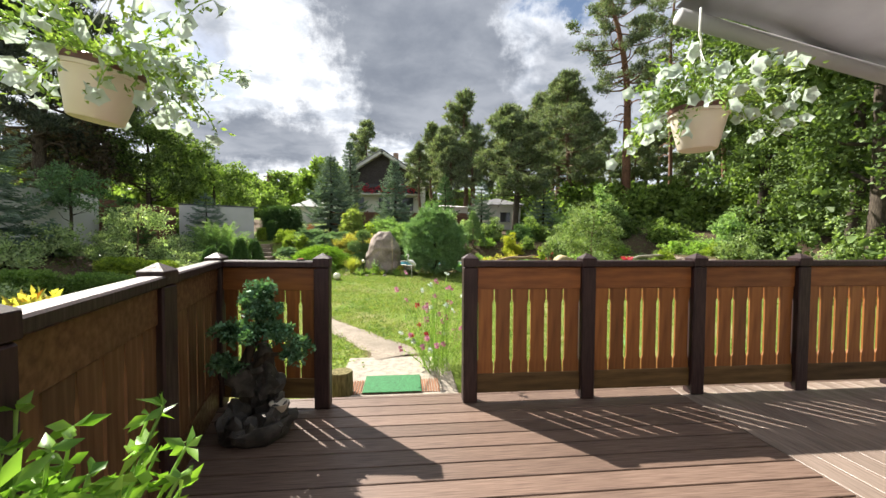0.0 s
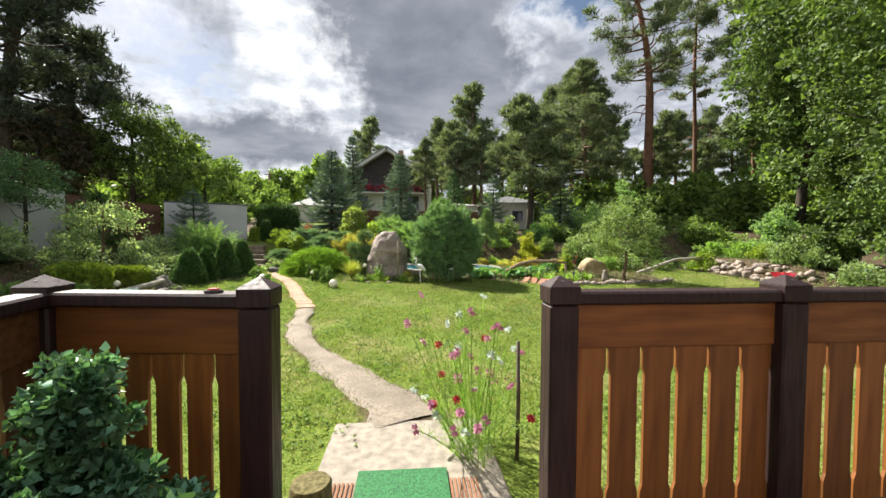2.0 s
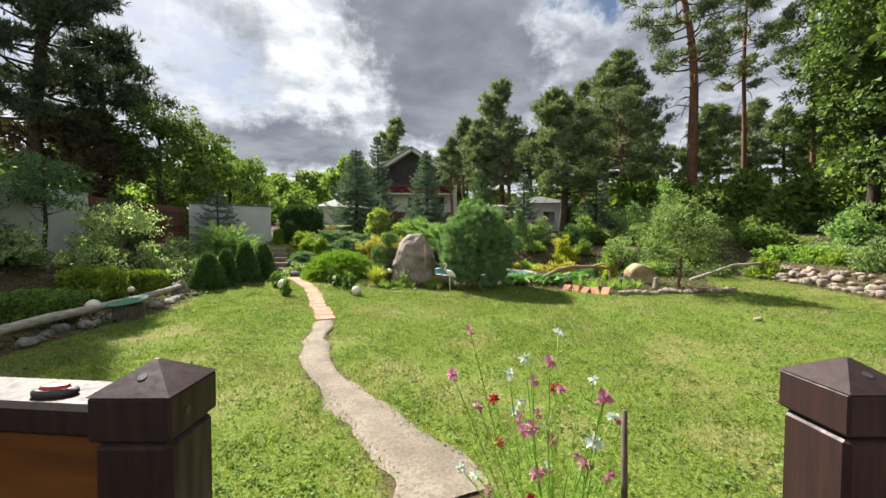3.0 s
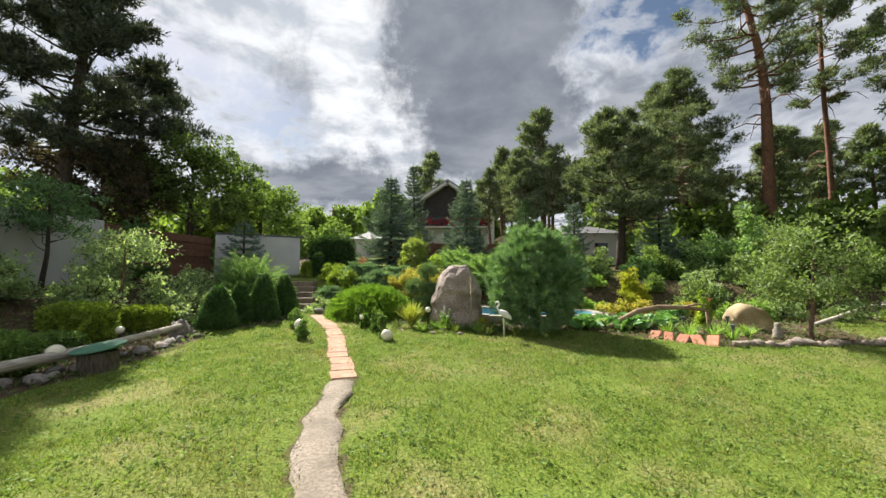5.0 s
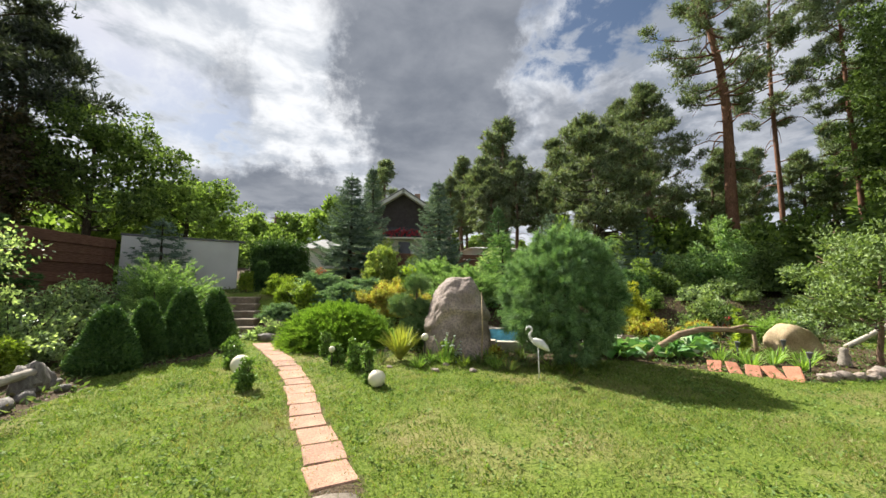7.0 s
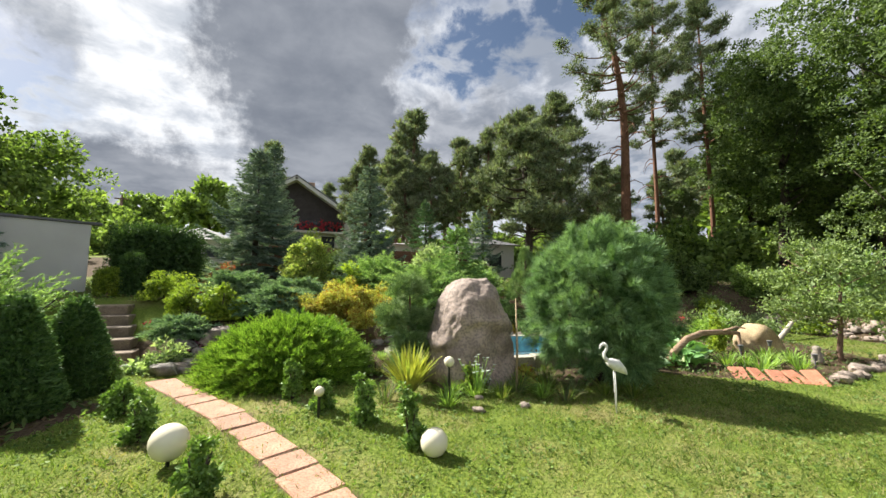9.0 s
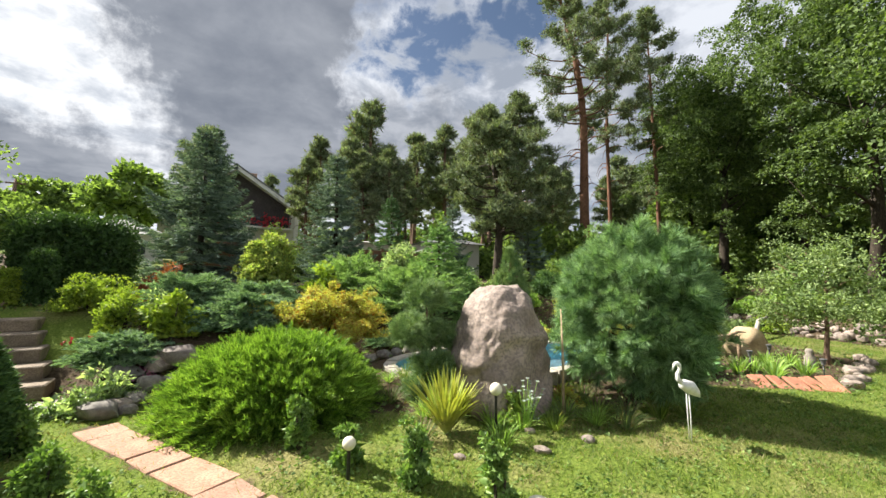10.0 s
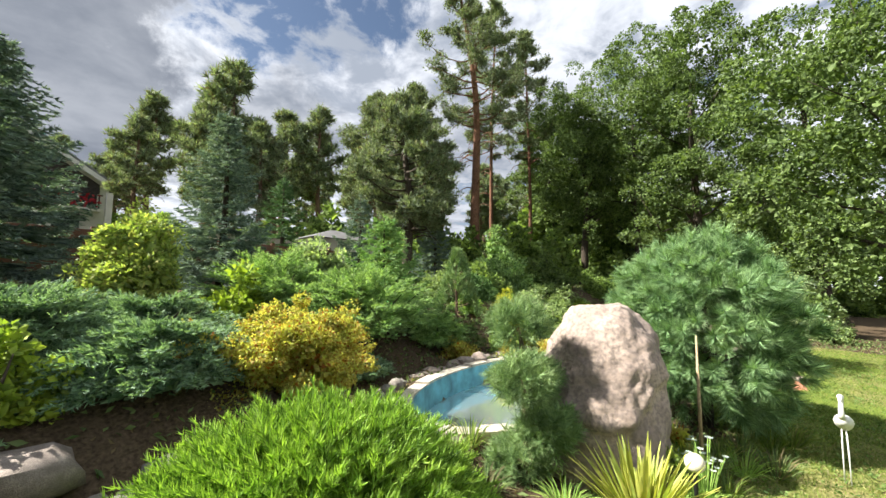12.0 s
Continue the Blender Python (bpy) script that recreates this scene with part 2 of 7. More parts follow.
M = dict(
    ground=ground_material(),
    grass=foliage("grass_blades", (0.075, 0.125, 0.022), (0.27, 0.335, 0.075), 0.42, 0.5, (0.46, 0.38, 0.18), 0.86, gain=1.15),
    straw=foliage("dry_grass_blades", (0.24, 0.20, 0.085), (0.48, 0.40, 0.20), 0.3, 0.6, gain=1.0),
    weed=foliage("clover", (0.08, 0.15, 0.03), (0.24, 0.34, 0.085), 0.4, gain=1.2),
    juniper=foliage("bright_juniper", (0.035, 0.095, 0.008), (0.26, 0.40, 0.038), 0.36, 0.5),
    bluejun=foliage("blue_juniper", (0.05, 0.10, 0.062), (0.235, 0.335, 0.21), 0.34),
    greenjun=foliage("spreading_juniper", (0.07, 0.135, 0.045), (0.29, 0.40, 0.165), 0.45),
    orange=foliage("golden_leaves", (0.33, 0.215, 0.055), (0.64, 0.475, 0.14), 0.48, 0.5, (0.5, 0.18, 0.04), 0.9),
    lime=foliage("lime_leaves", (0.13, 0.19, 0.025), (0.38, 0.43, 0.07), 0.4, gain=1.4),
    gold=foliage("golden_cypress_sprays", (0.30, 0.30, 0.03), (0.62, 0.56, 0.07), 0.4, gain=1.2),
    yelshrub=foliage("variegated_leaves", (0.13, 0.18, 0.05), (0.42, 0.45, 0.14), 0.4, 0.5, (0.62, 0.56, 0.2), 0.85),
    # Brown lens-flare tint put into the colour of dark tree leaves.
    flareleaf=foliage("flare_tinted_leaves", (0.035, 0.028, 0.022), (0.10, 0.07, 0.05), 0.25),
    red=foliage("red_leaves", (0.16, 0.03, 0.02), (0.40, 0.13, 0.07), 0.3),
    box=foliage("box_leaves", (0.06, 0.13, 0.02), (0.19, 0.29, 0.06), 0.3, 0.4),
    hedge=foliage("thuja_hedge", (0.02, 0.05, 0.014), (0.06, 0.12, 0.03), 0.2),
    cone=foliage("dwarf_spruce", (0.028, 0.075, 0.022), (0.10, 0.19, 0.05), 0.18),
    spruce=foliage("blue_spruce", (0.05, 0.078, 0.07), (0.21, 0.255, 0.23), 0.22),
    spruceg=foliage("green_spruce", (0.03, 0.08, 0.03), (0.11, 0.20, 0.08), 0.15),
    youngspruce=foliage("young_spruce", (0.06, 0.13, 0.04), (0.22, 0.35, 0.115), 0.3),
    pine=foliage("pine_needles", (0.055, 0.07, 0.045), (0.25, 0.275, 0.18), 0.3, 0.6, (0.17, 0.125, 0.075), 0.88),
    # Pine needles darkened: the shade of their backlit side is in the colour.
    shadepine=foliage("backlit_pine_needles", (0.022, 0.028, 0.024), (0.085, 0.092, 0.075), 0.18),
    wpine=foliage("soft_pine_needles", (0.034, 0.09, 0.036), (0.24, 0.37, 0.165), 0.24),
    mugo=foliage("dwarf_pine_needles", (0.05, 0.10, 0.035), (0.22, 0.31, 0.12), 0.2),
    maple=foliage("maple_leaves", (0.03, 0.052, 0.015), (0.14, 0.195, 0.055), 0.34),
    decid=foliage("garden_tree_leaves", (0.05, 0.085, 0.025), (0.24, 0.30, 0.095), 0.42),
    apple=foliage("pale_tree_leaves", (0.07, 0.105, 0.036), (0.25, 0.30, 0.125), 0.35),
    litter=foliage("ground_cover", (0.05, 0.09, 0.025), (0.17, 0.22, 0.07), 0.3, 0.6, (0.24, 0.17, 0.10), 0.75),
    # The leaves' glossy reflections are put into these pale tones.
    rose=foliage("rose_leaves", (0.10, 0.14, 0.075), (0.42, 0.46, 0.29), 0.5, 0.35, (0.62, 0.66, 0.5), 0.9),
    lushleaf=foliage("potted_leaves", (0.06, 0.16, 0.012), (0.21, 0.36, 0.03), 0.4, 0.4),
    silk=foliage("glossy_ivy_leaves", (0.02, 0.065, 0.03), (0.10, 0.20, 0.105), 0.25, 0.25, (0.27, 0.48, 0.34), 0.82),
    hosta=foliage("hosta_leaves", (0.06, 0.17, 0.05), (0.17, 0.34, 0.12), 0.3, 0.4, (0.5, 0.55, 0.32), 0.9),
    yucca=foliage("yucca_leaves", (0.30, 0.29, 0.05), (0.56, 0.52, 0.13), 0.3, 0.45, (0.16, 0.25, 0.07), 0.8, gain=1.1),
    yucca_green=foliage("yucca_green_leaves", (0.16, 0.22, 0.05), (0.42, 0.45, 0.12), 0.3, 0.45),
    petunia=foliage("petunia_leaves", (0.09, 0.14, 0.03), (0.24, 0.30, 0.09), 0.35),
    white=foliage("white_petals", (0.78, 0.78, 0.74), (0.85, 0.85, 0.83), 0.4, tint=(1, 1, 0.95), gain=1),
    pink=foliage("pink_petals", (0.55, 0.08, 0.25), (0.75, 0.28, 0.45), 0.35, tint=(1, 1, 1), gain=1),
    crimson=foliage("red_petals", (0.55, 0.02, 0.04), (0.7, 0.05, 0.08), 0.3, tint=(1, 1, 1), gain=1),
    feather=foliage("feathery_stalks", (0.12, 0.22, 0.03), (0.30, 0.42, 0.08), 0.4),
    bark=wood("pine_bark", (0.10, 0.065, 0.045), (0.26, 0.17, 0.12), 0.9, (9, 9, 1.6), 0.2, 0.2),
    redbark=wood("red_pine_bark", (0.12, 0.062, 0.04), (0.27, 0.14, 0.09), 0.9, (7, 7, 1.5), 0.1, 0.2),
    darkbark=wood("dark_bark", (0.03, 0.024, 0.018), (0.10, 0.08, 0.06), 0.9, (9, 9, 1.6), 0.2, 0.2),
    post=wood("dark_stained_wood", (0.020, 0.0085, 0.009), (0.044, 0.020, 0.019), 0.5, (12, 12, 1.2), 0.15, 0.35),
    slat=wood("chestnut_stained_wood", (0.185, 0.060, 0.013), (0.34, 0.125, 0.027), 0.5, (5, 5, 0.5), 0.4, 0.45),
    board=wood("chestnut_stained_board", (0.165, 0.052, 0.012), (0.30, 0.108, 0.025), 0.5, (0.6, 6, 6), 0.3, 0.45),
    # Darker slat and board copies of the chestnut: side-fence shade is in their colour.
    slat_side=wood("shaded_chestnut_slat", (0.09, 0.037, 0.012), (0.175, 0.078, 0.025), 0.55, (5, 5, 0.5), 0.4, 0.4),
    board_side=wood("shaded_chestnut_board", (0.08, 0.033, 0.011), (0.16, 0.07, 0.023), 0.55, (6, 0.6, 6), 0.3, 0.4),
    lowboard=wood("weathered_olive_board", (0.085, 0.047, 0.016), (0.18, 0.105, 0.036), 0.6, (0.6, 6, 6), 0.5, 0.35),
    mossylog=wood("mossy_log", (0.07, 0.062, 0.025), (0.20, 0.17, 0.075), 0.9, (9, 9, 2), 0.1, 0.2),
    deck=wood("brown_decking", (0.095, 0.058, 0.043), (0.215, 0.148, 0.115), 0.42, (1.0, 30, 30), 0.3, 0.45),
    # Lighter copy of the decking: sunlight and sheen are put into its colour.
    deck2=wood("sunlit_decking_across", (0.17, 0.125, 0.10), (0.31, 0.245, 0.205), 0.42, (22, 1.0, 22), 0.25, 0.4),
    plank=wood("fence_planks", (0.12, 0.055, 0.032), (0.26, 0.13, 0.08), 0.75, (12, 1.2, 12), 0.3, 0.3),
    log=wood("weathered_log", (0.30, 0.26, 0.21), (0.58, 0.53, 0.46), 0.85, (10, 1.2, 10), 0.1, 0.2),
    branch=wood("driftwood", (0.20, 0.13, 0.08), (0.42, 0.31, 0.21), 0.85, (1.5, 9, 9), 0.1, 0.2),
    stump=wood("stump_bark", (0.06, 0.05, 0.04), (0.17, 0.14, 0.11), 0.9, (9, 9, 2), 0.1, 0.2),
    gable=wood("dark_gable_boards", (0.040, 0.035, 0.036), (0.085, 0.072, 0.07), 0.8, (10, 10, 1), 0.1, 0.2),
    render=plain("white_render", (0.56, 0.555, 0.53), 0.9, 0, 0.08, 1.2),
    roof=plain("grey_roofing", (0.14, 0.14, 0.145), 0.8, 0, 0.2, 4),
    paleroof=plain("pale_grey_roofing", (0.33, 0.33, 0.315), 0.8, 0, 0.15, 4),
    boulder=stone("pinkish_granite", (0.20, 0.155, 0.128), (0.41, 0.33, 0.28), 2.5, 0.85, (0.12, 0.10, 0.09), 0.7, 0.0),
    rock=stone("field_stone", (0.16, 0.145, 0.13), (0.38, 0.355, 0.32), 5, 0.85),
    pebble=stone("pale_stone", (0.24, 0.195, 0.165), (0.48, 0.405, 0.35), 6, 0.85),
    sandst=stone("sandstone", (0.38, 0.29, 0.17), (0.60, 0.48, 0.31), 4, 0.9),
    redst=stone("red_flagstone", (0.42, 0.17, 0.10), (0.62, 0.28, 0.17), 6, 0.85),
    slab=stone("pink_paving_slab", (0.38, 0.215, 0.145), (0.52, 0.32, 0.225), 5, 0.9, None, 0.3, 0.2),
    conc=stone("pale_concrete", (0.15, 0.13, 0.105), (0.34, 0.30, 0.25), 16, 0.9, (0.34, 0.31, 0.27), 0.5, 0.1),
    path=stone("trodden_path", (0.165, 0.14, 0.11), (0.30, 0.255, 0.205), 3, 0.95, (0.12, 0.10, 0.075), 0.9, 0),
    resin=stone("dark_resin_rock", (0.014, 0.012, 0.011), (0.10, 0.09, 0.078), 16, 0.42, None, 0.6, 0.1),
    step=stone("timber_steps", (0.20, 0.155, 0.115), (0.36, 0.29, 0.22), 6, 0.9),
    coping=stone("pond_coping", (0.40, 0.37, 0.31), (0.64, 0.60, 0.52), 5, 0.85),
    liner=plain("blue_pond_paint", (0.16, 0.44, 0.54), 0.6, 0, 0.3, 5),
    mat=plain("green_plastic_turf", (0.03, 0.17, 0.055), 0.9, 0, 0.35, 90),
    coir=wood("coir_mat", (0.20, 0.10, 0.06), (0.34, 0.18, 0.11), 0.95, (3, 30, 3), 0.1, 0.1),
    pot=plain("cream_plastic", (0.66, 0.58, 0.48), 0.45, 0, 0.06, 5),
    potrim=plain("brown_plastic_rim", (0.12, 0.045, 0.03), 0.4),
    cord=plain("white_cord", (0.75, 0.74, 0.70), 0.6),
    globe=plain("opal_globe", (0.78, 0.73, 0.56), 0.25, 0, 0.04, 3),
    metal=plain("dark_metal", (0.05, 0.05, 0.05), 0.4, 0.8),
    bird=plain("white_painted_metal", (0.78, 0.77, 0.74), 0.5, 0, 0.1, 30),
    beak=plain("dark_paint", (0.06, 0.05, 0.045), 0.5),
    canvas=plain("grey_white_canvas", (0.36, 0.35, 0.36), 0.85, 0, 0.15, 2.5),
    greenpl=plain("green_painted_disc", (0.07, 0.20, 0.13), 0.45, 0, 0.1, 6),
    redpl=plain("red_paint", (0.55, 0.04, 0.04), 0.4),
    facade=plain("house_facade", (0.60, 0.58, 0.54), 0.9, 0, 0.08, 1),
    glass=plain("dark_window", (0.03, 0.035, 0.04), 0.08),
    brick=plain("chimney_brick", (0.40, 0.26, 0.18), 0.9, 0, 0.2, 6),
)


def water_material():
    m, nt, b, out = nodes("pond_water")
    b.inputs["Base Color"].default_value = (0.75, 0.92, 0.94, 1)
    b.inputs["Roughness"].default_value = 0.03
    b.inputs["Transmission Weight"].default_value = 0.9
    b.inputs["IOR"].default_value = 1.33
    n = tex(nt, "ShaderNodeTexNoise", 7, 3)
    bump(nt, b, n.outputs[0], 0.15, 0.02)
    return m


M["water"] = water_material()


# ---- shape helpers ----
def ss(a, b, v):
    t = np.clip((np.asarray(v, float) - a) / (b - a), 0, 1)
    return t * t * (3 - 2 * t)


POND = (0.65, 13.42, 1.95, 0.98)        # centre and half-axes


def terrain(x, y):
    x, y = np.asarray(x, float), np.asarray(y, float)
    z = 0.10 + 0.035 * np.clip(y - 4, 0, 8.5)
    y0 = 14.35 - 0.9 * ss(-4.75, -4.2, x) + 1.4 * ss(-2.4, -1.0, x) - 0.6 * ss(5, 9, x)
    z = z + 0.80 * ss(y0, y0 + 1.8, y) + 0.1 * np.clip(y - 16, 0, 29)
    left = 0.1 + 1.0 * ss(5.7, 8.4, -x) * ss(4, 8, y)
    z = np.maximum(z, left)
    z = z + 0.45 * ss(9.3, 10.4, x) * ss(9, 11, y)
    z = z - 0.13 * ss(-6.1, -5.95, x) * ss(-4.75, -4.9, x) * ss(14.3, 14.45, y) * ss(16.2, 16.0, y)
    q = ((x - POND[0]) / POND[2]) ** 2 + ((y - POND[1]) / POND[3]) ** 2
    z = np.maximum(z, 0.53 * ss(2.8, 1.6, q) * np.maximum(ss(13.0, 13.5, y), ss(0.3, -0.2, x) * ss(12.4, 12.9, y)))
    return z * (1 - ss(1.15, 0.95, q)) + 0.12 * ss(1.15, 0.95, q)


def tz(x, y):
    return float(terrain(x, y))


def np_mesh(name, V, F):
    me = bpy.data.meshes.new(name)
    V, F = np.asarray(V, np.float32), np.asarray(F, np.int32)
    me.vertices.add(len(V))
    me.vertices.foreach_set("co", V.ravel())
    me.loops.add(F.size)
    me.loops.foreach_set("vertex_index", F.ravel())
    me.polygons.add(len(F))
    me.polygons.foreach_set("loop_start", np.arange(0, F.size, F.shape[1], dtype=np.int32))
    me.update(calc_edges=True)
    return me


def thing(name, x, y, z, label, category, group="", kind="", rz=0.0):
    ob = new(name)
    ob.location, ob.rotation_euler = (x, y, z), (0, 0, radians(rz))
    return tagged(ob, label, category, group, kind)


def smooth_all(me, angle=None):
    me.polygons.foreach_set("use_smooth", np.ones(len(me.polygons), dtype=bool))
    if angle:
        me.set_sharp_from_angle(angle=radians(angle))


def part(name, geo, material, parent=None, label="", smooth=False, angle=None):
    """A bmesh, or a pair of arrays (vertices, triangles), as one mesh object under its thing."""
    if isinstance(geo, tuple):
        me = np_mesh(name, *geo)
    elif isinstance(geo, bmesh.types.BMesh):
        me = bpy.data.meshes.new(name)
        bmesh.ops.recalc_face_normals(geo, faces=geo.faces)
        geo.to_mesh(me)
        geo.free()
    else:
        me = geo
    if smooth:
        smooth_all(me, angle)
    if not me.materials:
        me.materials.append(M[material])
    ob = new(name, me)
    ob.parent = parent
    return tagged(ob, label)


def setting(name, geo, material, label, category, smooth=False):
    return tagged(part(name, geo, material, None, label, smooth), label, category, "", "structure")


def box(size, at=(0, 0, 0), bevel=0.006, rz=0.0, bm=None):
    """A box with rounded edges, size whole, at its centre."""
    bm = bm or bmesh.new()
    made = bmesh.ops.create_cube(bm, size=1.0, matrix=pose(*at, 0, 0, rz) @ Matrix.Diagonal((*size, 1)))
    if bevel:
        edges = list({e for v in made["verts"] for e in v.link_edges})
        bmesh.ops.bevel(bm, geom=edges, offset=bevel, segments=1, affect="EDGES")
    return bm


def lathe(profile, n=20, at=(0, 0, 0), bm=None):
    """A turned shape from (radius, height) pairs."""
    bm = bm or bmesh.new()
    rings = []
    for r, h in profile:
        if r < 1e-4:
            rings.append([bm.verts.new((at[0], at[1], at[2] + h))])
        else:
            rings.append([bm.verts.new((at[0] + r * math.cos(6.2832 * k / n), at[1] + r * math.sin(6.2832 * k / n), at[2] + h)) for k in range(n)])
    for a, b in zip(rings, rings[1:]):
        for k in range(n):
            ring = [a[k % len(a)], a[(k + 1) % len(a)], b[(k + 1) % len(b)], b[k % len(b)]]
            ring = list(dict.fromkeys(ring))
            if len(ring) > 2:
                bm.faces.new(ring)
    return bm


def tube(pts, radii, n=8):
    """A tapered bent tube as arrays."""
    pts = np.asarray(pts, float)
    radii = np.broadcast_to(np.asarray(radii, float), (len(pts),))
    d = np.gradient(pts, axis=0)
    d /= np.linalg.norm(d, axis=1, keepdims=True) + 1e-9
    ref = np.where(np.abs(d[:, 2:3]) > 0.9, np.array([[1.0, 0, 0]]), np.array([[0, 0, 1.0]]))
    s = np.cross(d, ref)
    s /= np.linalg.norm(s, axis=1, keepdims=True) + 1e-9
    u = np.cross(s, d)
    a = np.arange(n) * 2 * np.pi / n
    V = pts[:, None] + radii[:, None, None] * (np.cos(a)[None, :, None] * s[:, None] + np.sin(a)[None, :, None] * u[:, None])
    V = V.reshape(-1, 3)
    F = []
    for i in range(len(pts) - 1):
        for k in range(n):
            p, q, r, t = i * n + k, i * n + (k + 1) % n, (i + 1) * n + (k + 1) % n, (i + 1) * n + k
            F += [(p, q, r), (p, r, t)]
    V = np.vstack([V, pts[:1], pts[-1:]])
    b, e = len(V) - 2, len(V) - 1
    m = (len(pts) - 1) * n
    for k in range(n):
        F += [(b, (k + 1) % n, k), (e, m + k, m + (k + 1) % n)]
    return V, np.array(F)


def cat(parts):
    V, F, o = [], [], 0
    for v, f in parts:
        V.append(v)
        F.append(np.asarray(f) + o)
        o += len(v)
    return np.vstack(V), np.vstack(F)


def unit(a):
    return a / (np.linalg.norm(a, axis=-1, keepdims=True) + 1e-9)


def sides(D, rng):
    return unit(np.cross(D, rng.normal(size=D.shape)))


def leaves(P, D, L, W, rng, fold=0.25):
    """Folded pointed leaves from P along D."""
    n = len(P)
    S = sides(D, rng)
    U = np.cross(S, D)
    L, W = np.broadcast_to(L, (n,))[:, None], np.broadcast_to(W, (n,))[:, None]
    mid = P + D * L * 0.45 + U * W * fold
    V = np.stack([P, mid + S * W / 2, P + D * L - U * W * fold * 0.5, mid - S * W / 2], 1).reshape(-1, 3)
    b = np.arange(n)[:, None] * 4
    return V, np.concatenate([b + [[0, 1, 2]], b + [[0, 2, 3]]])


def needles(P, D, L, W, rng):
    n = len(P)
    S = sides(D, rng) * np.broadcast_to(W, (n,))[:, None] / 2
    V = np.stack([P + S, P - S, P + D * np.broadcast_to(L, (n,))[:, None]], 1).reshape(-1, 3)
    return V, np.arange(n)[:, None] * 3 + [[0, 1, 2]]


def blades(P, D, L, W, rng, bend=0.35):
    """Long strap leaves that arch over."""
    n = len(P)
    L, W = np.broadcast_to(L, (n,))[:, None], np.broadcast_to(W, (n,))[:, None]
    S = unit(np.cross(D, np.array([[0, 0, 1.0]]) + rng.normal(size=D.shape) * 0.15)) * W / 2
    sag = np.array([[0, 0, -1.0]]) * L * bend
    a, c, t = P, P + D * L * 0.55 + sag * 0.18, P + D * L + sag * 0.75
    V = np.stack([a + S * 0.7, a - S * 0.7, c + S, c - S, t], 1).reshape(-1, 3)
    b = np.arange(n)[:, None] * 5
    return V, np.concatenate([b + [[0, 1, 3]], b + [[0, 3, 2]], b + [[2, 3, 4]]])


def ball_dirs(n, rng):
    return unit(rng.normal(size=(n, 3)))


def leaf_crown(rng, R, n_clump, clump_r, per, L, W, low=-0.5, jitter=0.7, fill=0.25, hollow=0.45):
    """A crown of leaf clumps inside an ellipsoid R, with gaps between the clumps and larger shaded leaves inside."""
    u = ball_dirs(n_clump * 3, rng)
    u = u[u[:, 2] > low][:n_clump]
    f = rng.uniform(hollow, 1.0, len(u)) ** 0.6
    lump = np.array([1 + 0.55 * noise.noise(Vector(q) * 1.7 + Vector((len(u) * 0.37, per * 0.11, L * 50))) for q in u])
    C = u * (f * lump)[:, None] * (np.array(R) - clump_r * 0.6)
    out = []
    r = clump_r * rng.uniform(0.6, 1.25, len(C))
    idx = np.repeat(np.arange(len(C)), per)
    d = ball_dirs(len(idx), rng)
    d[:, 2] = np.where(rng.random(len(d)) < 0.6, np.abs(d[:, 2]), d[:, 2])
    P = C[idx] + d * (r[idx] * rng.uniform(0.45, 1.0, len(idx)))[:, None] * np.array([1, 1, 0.8])
    D = unit(d + rng.normal(size=d.shape) * jitter)
    out.append(leaves(P, D, L * rng.uniform(0.7, 1.3, len(P)), W * rng.uniform(0.7, 1.3, len(P)), rng))
    k = int(len(idx) * fill)
    if k:
        d = ball_dirs(k, rng)
        P = C[rng.integers(0, len(C), k)] * 0.8 + d * clump_r * 0.5
        out.append(leaves(P, unit(d + rng.normal(size=d.shape)), L * 2.2, W * 2.2, rng))
    return cat(out)


def limbs(rng, h, r, targets, wob=0.06):
    """A tapered trunk and limbs that reach to the targets."""
    z = np.linspace(0, 1, 9)
    pts = np.stack([np.cumsum(rng.normal(size=9)) * wob * h * 0.12, np.cumsum(rng.normal(size=9)) * wob * h * 0.12, z * h], 1)
    pts -= pts[0] * [1, 1, 0]
    out = [tube(pts, r * (1.15 - z) ** 0.8 + 0.004, 9)]
    for t in targets:
        k = np.clip((t[2] / h) * 0.75, 0.12, 0.92)
        a = np.array([np.interp(k, z, pts[:, i]) for i in range(3)])
        m = (a + t) / 2 + rng.normal(size=3) * 0.08 * np.linalg.norm(t - a) + [0, 0, -0.05 * h * rng.random()]
        out.append(tube([a, m, t], [r * 0.42 * (1.1 - k), r * 0.25 * (1.1 - k), 0.006], 5))
    return out


def broad_tree(name, x, y, h, R, trunk_r, bare, mat, label, L=0.13, W=0.08, clumps=60, per=220, clump_r=0.6, seed=1, bark="darkbark", low=-0.75, group="", z=None, fill=0.25, hollow=0.45):
    rng = np.random.default_rng(seed)
    t = thing(name, x, y, tz(x, y) - 0.05 if z is None else z, label, "tree", group)
    cz = bare + R[2] * 0.82
    V, F = leaf_crown(rng, R, clumps, clump_r, per, L, W, low, fill=fill, hollow=hollow)
    V = V + [0, 0, cz]
    u = ball_dirs(14, rng) * np.array(R) * 0.75 + [0, 0, cz]
    wood_parts = limbs(rng, min(cz + R[2] * 0.5, h), trunk_r, u)
    part("trunk", wood_parts[0], bark, t, "", True)
    for w in wood_parts[1:]:
        part("limb", w, bark, t, "", True)
    part("crown", (V, F), mat, t)
    return t


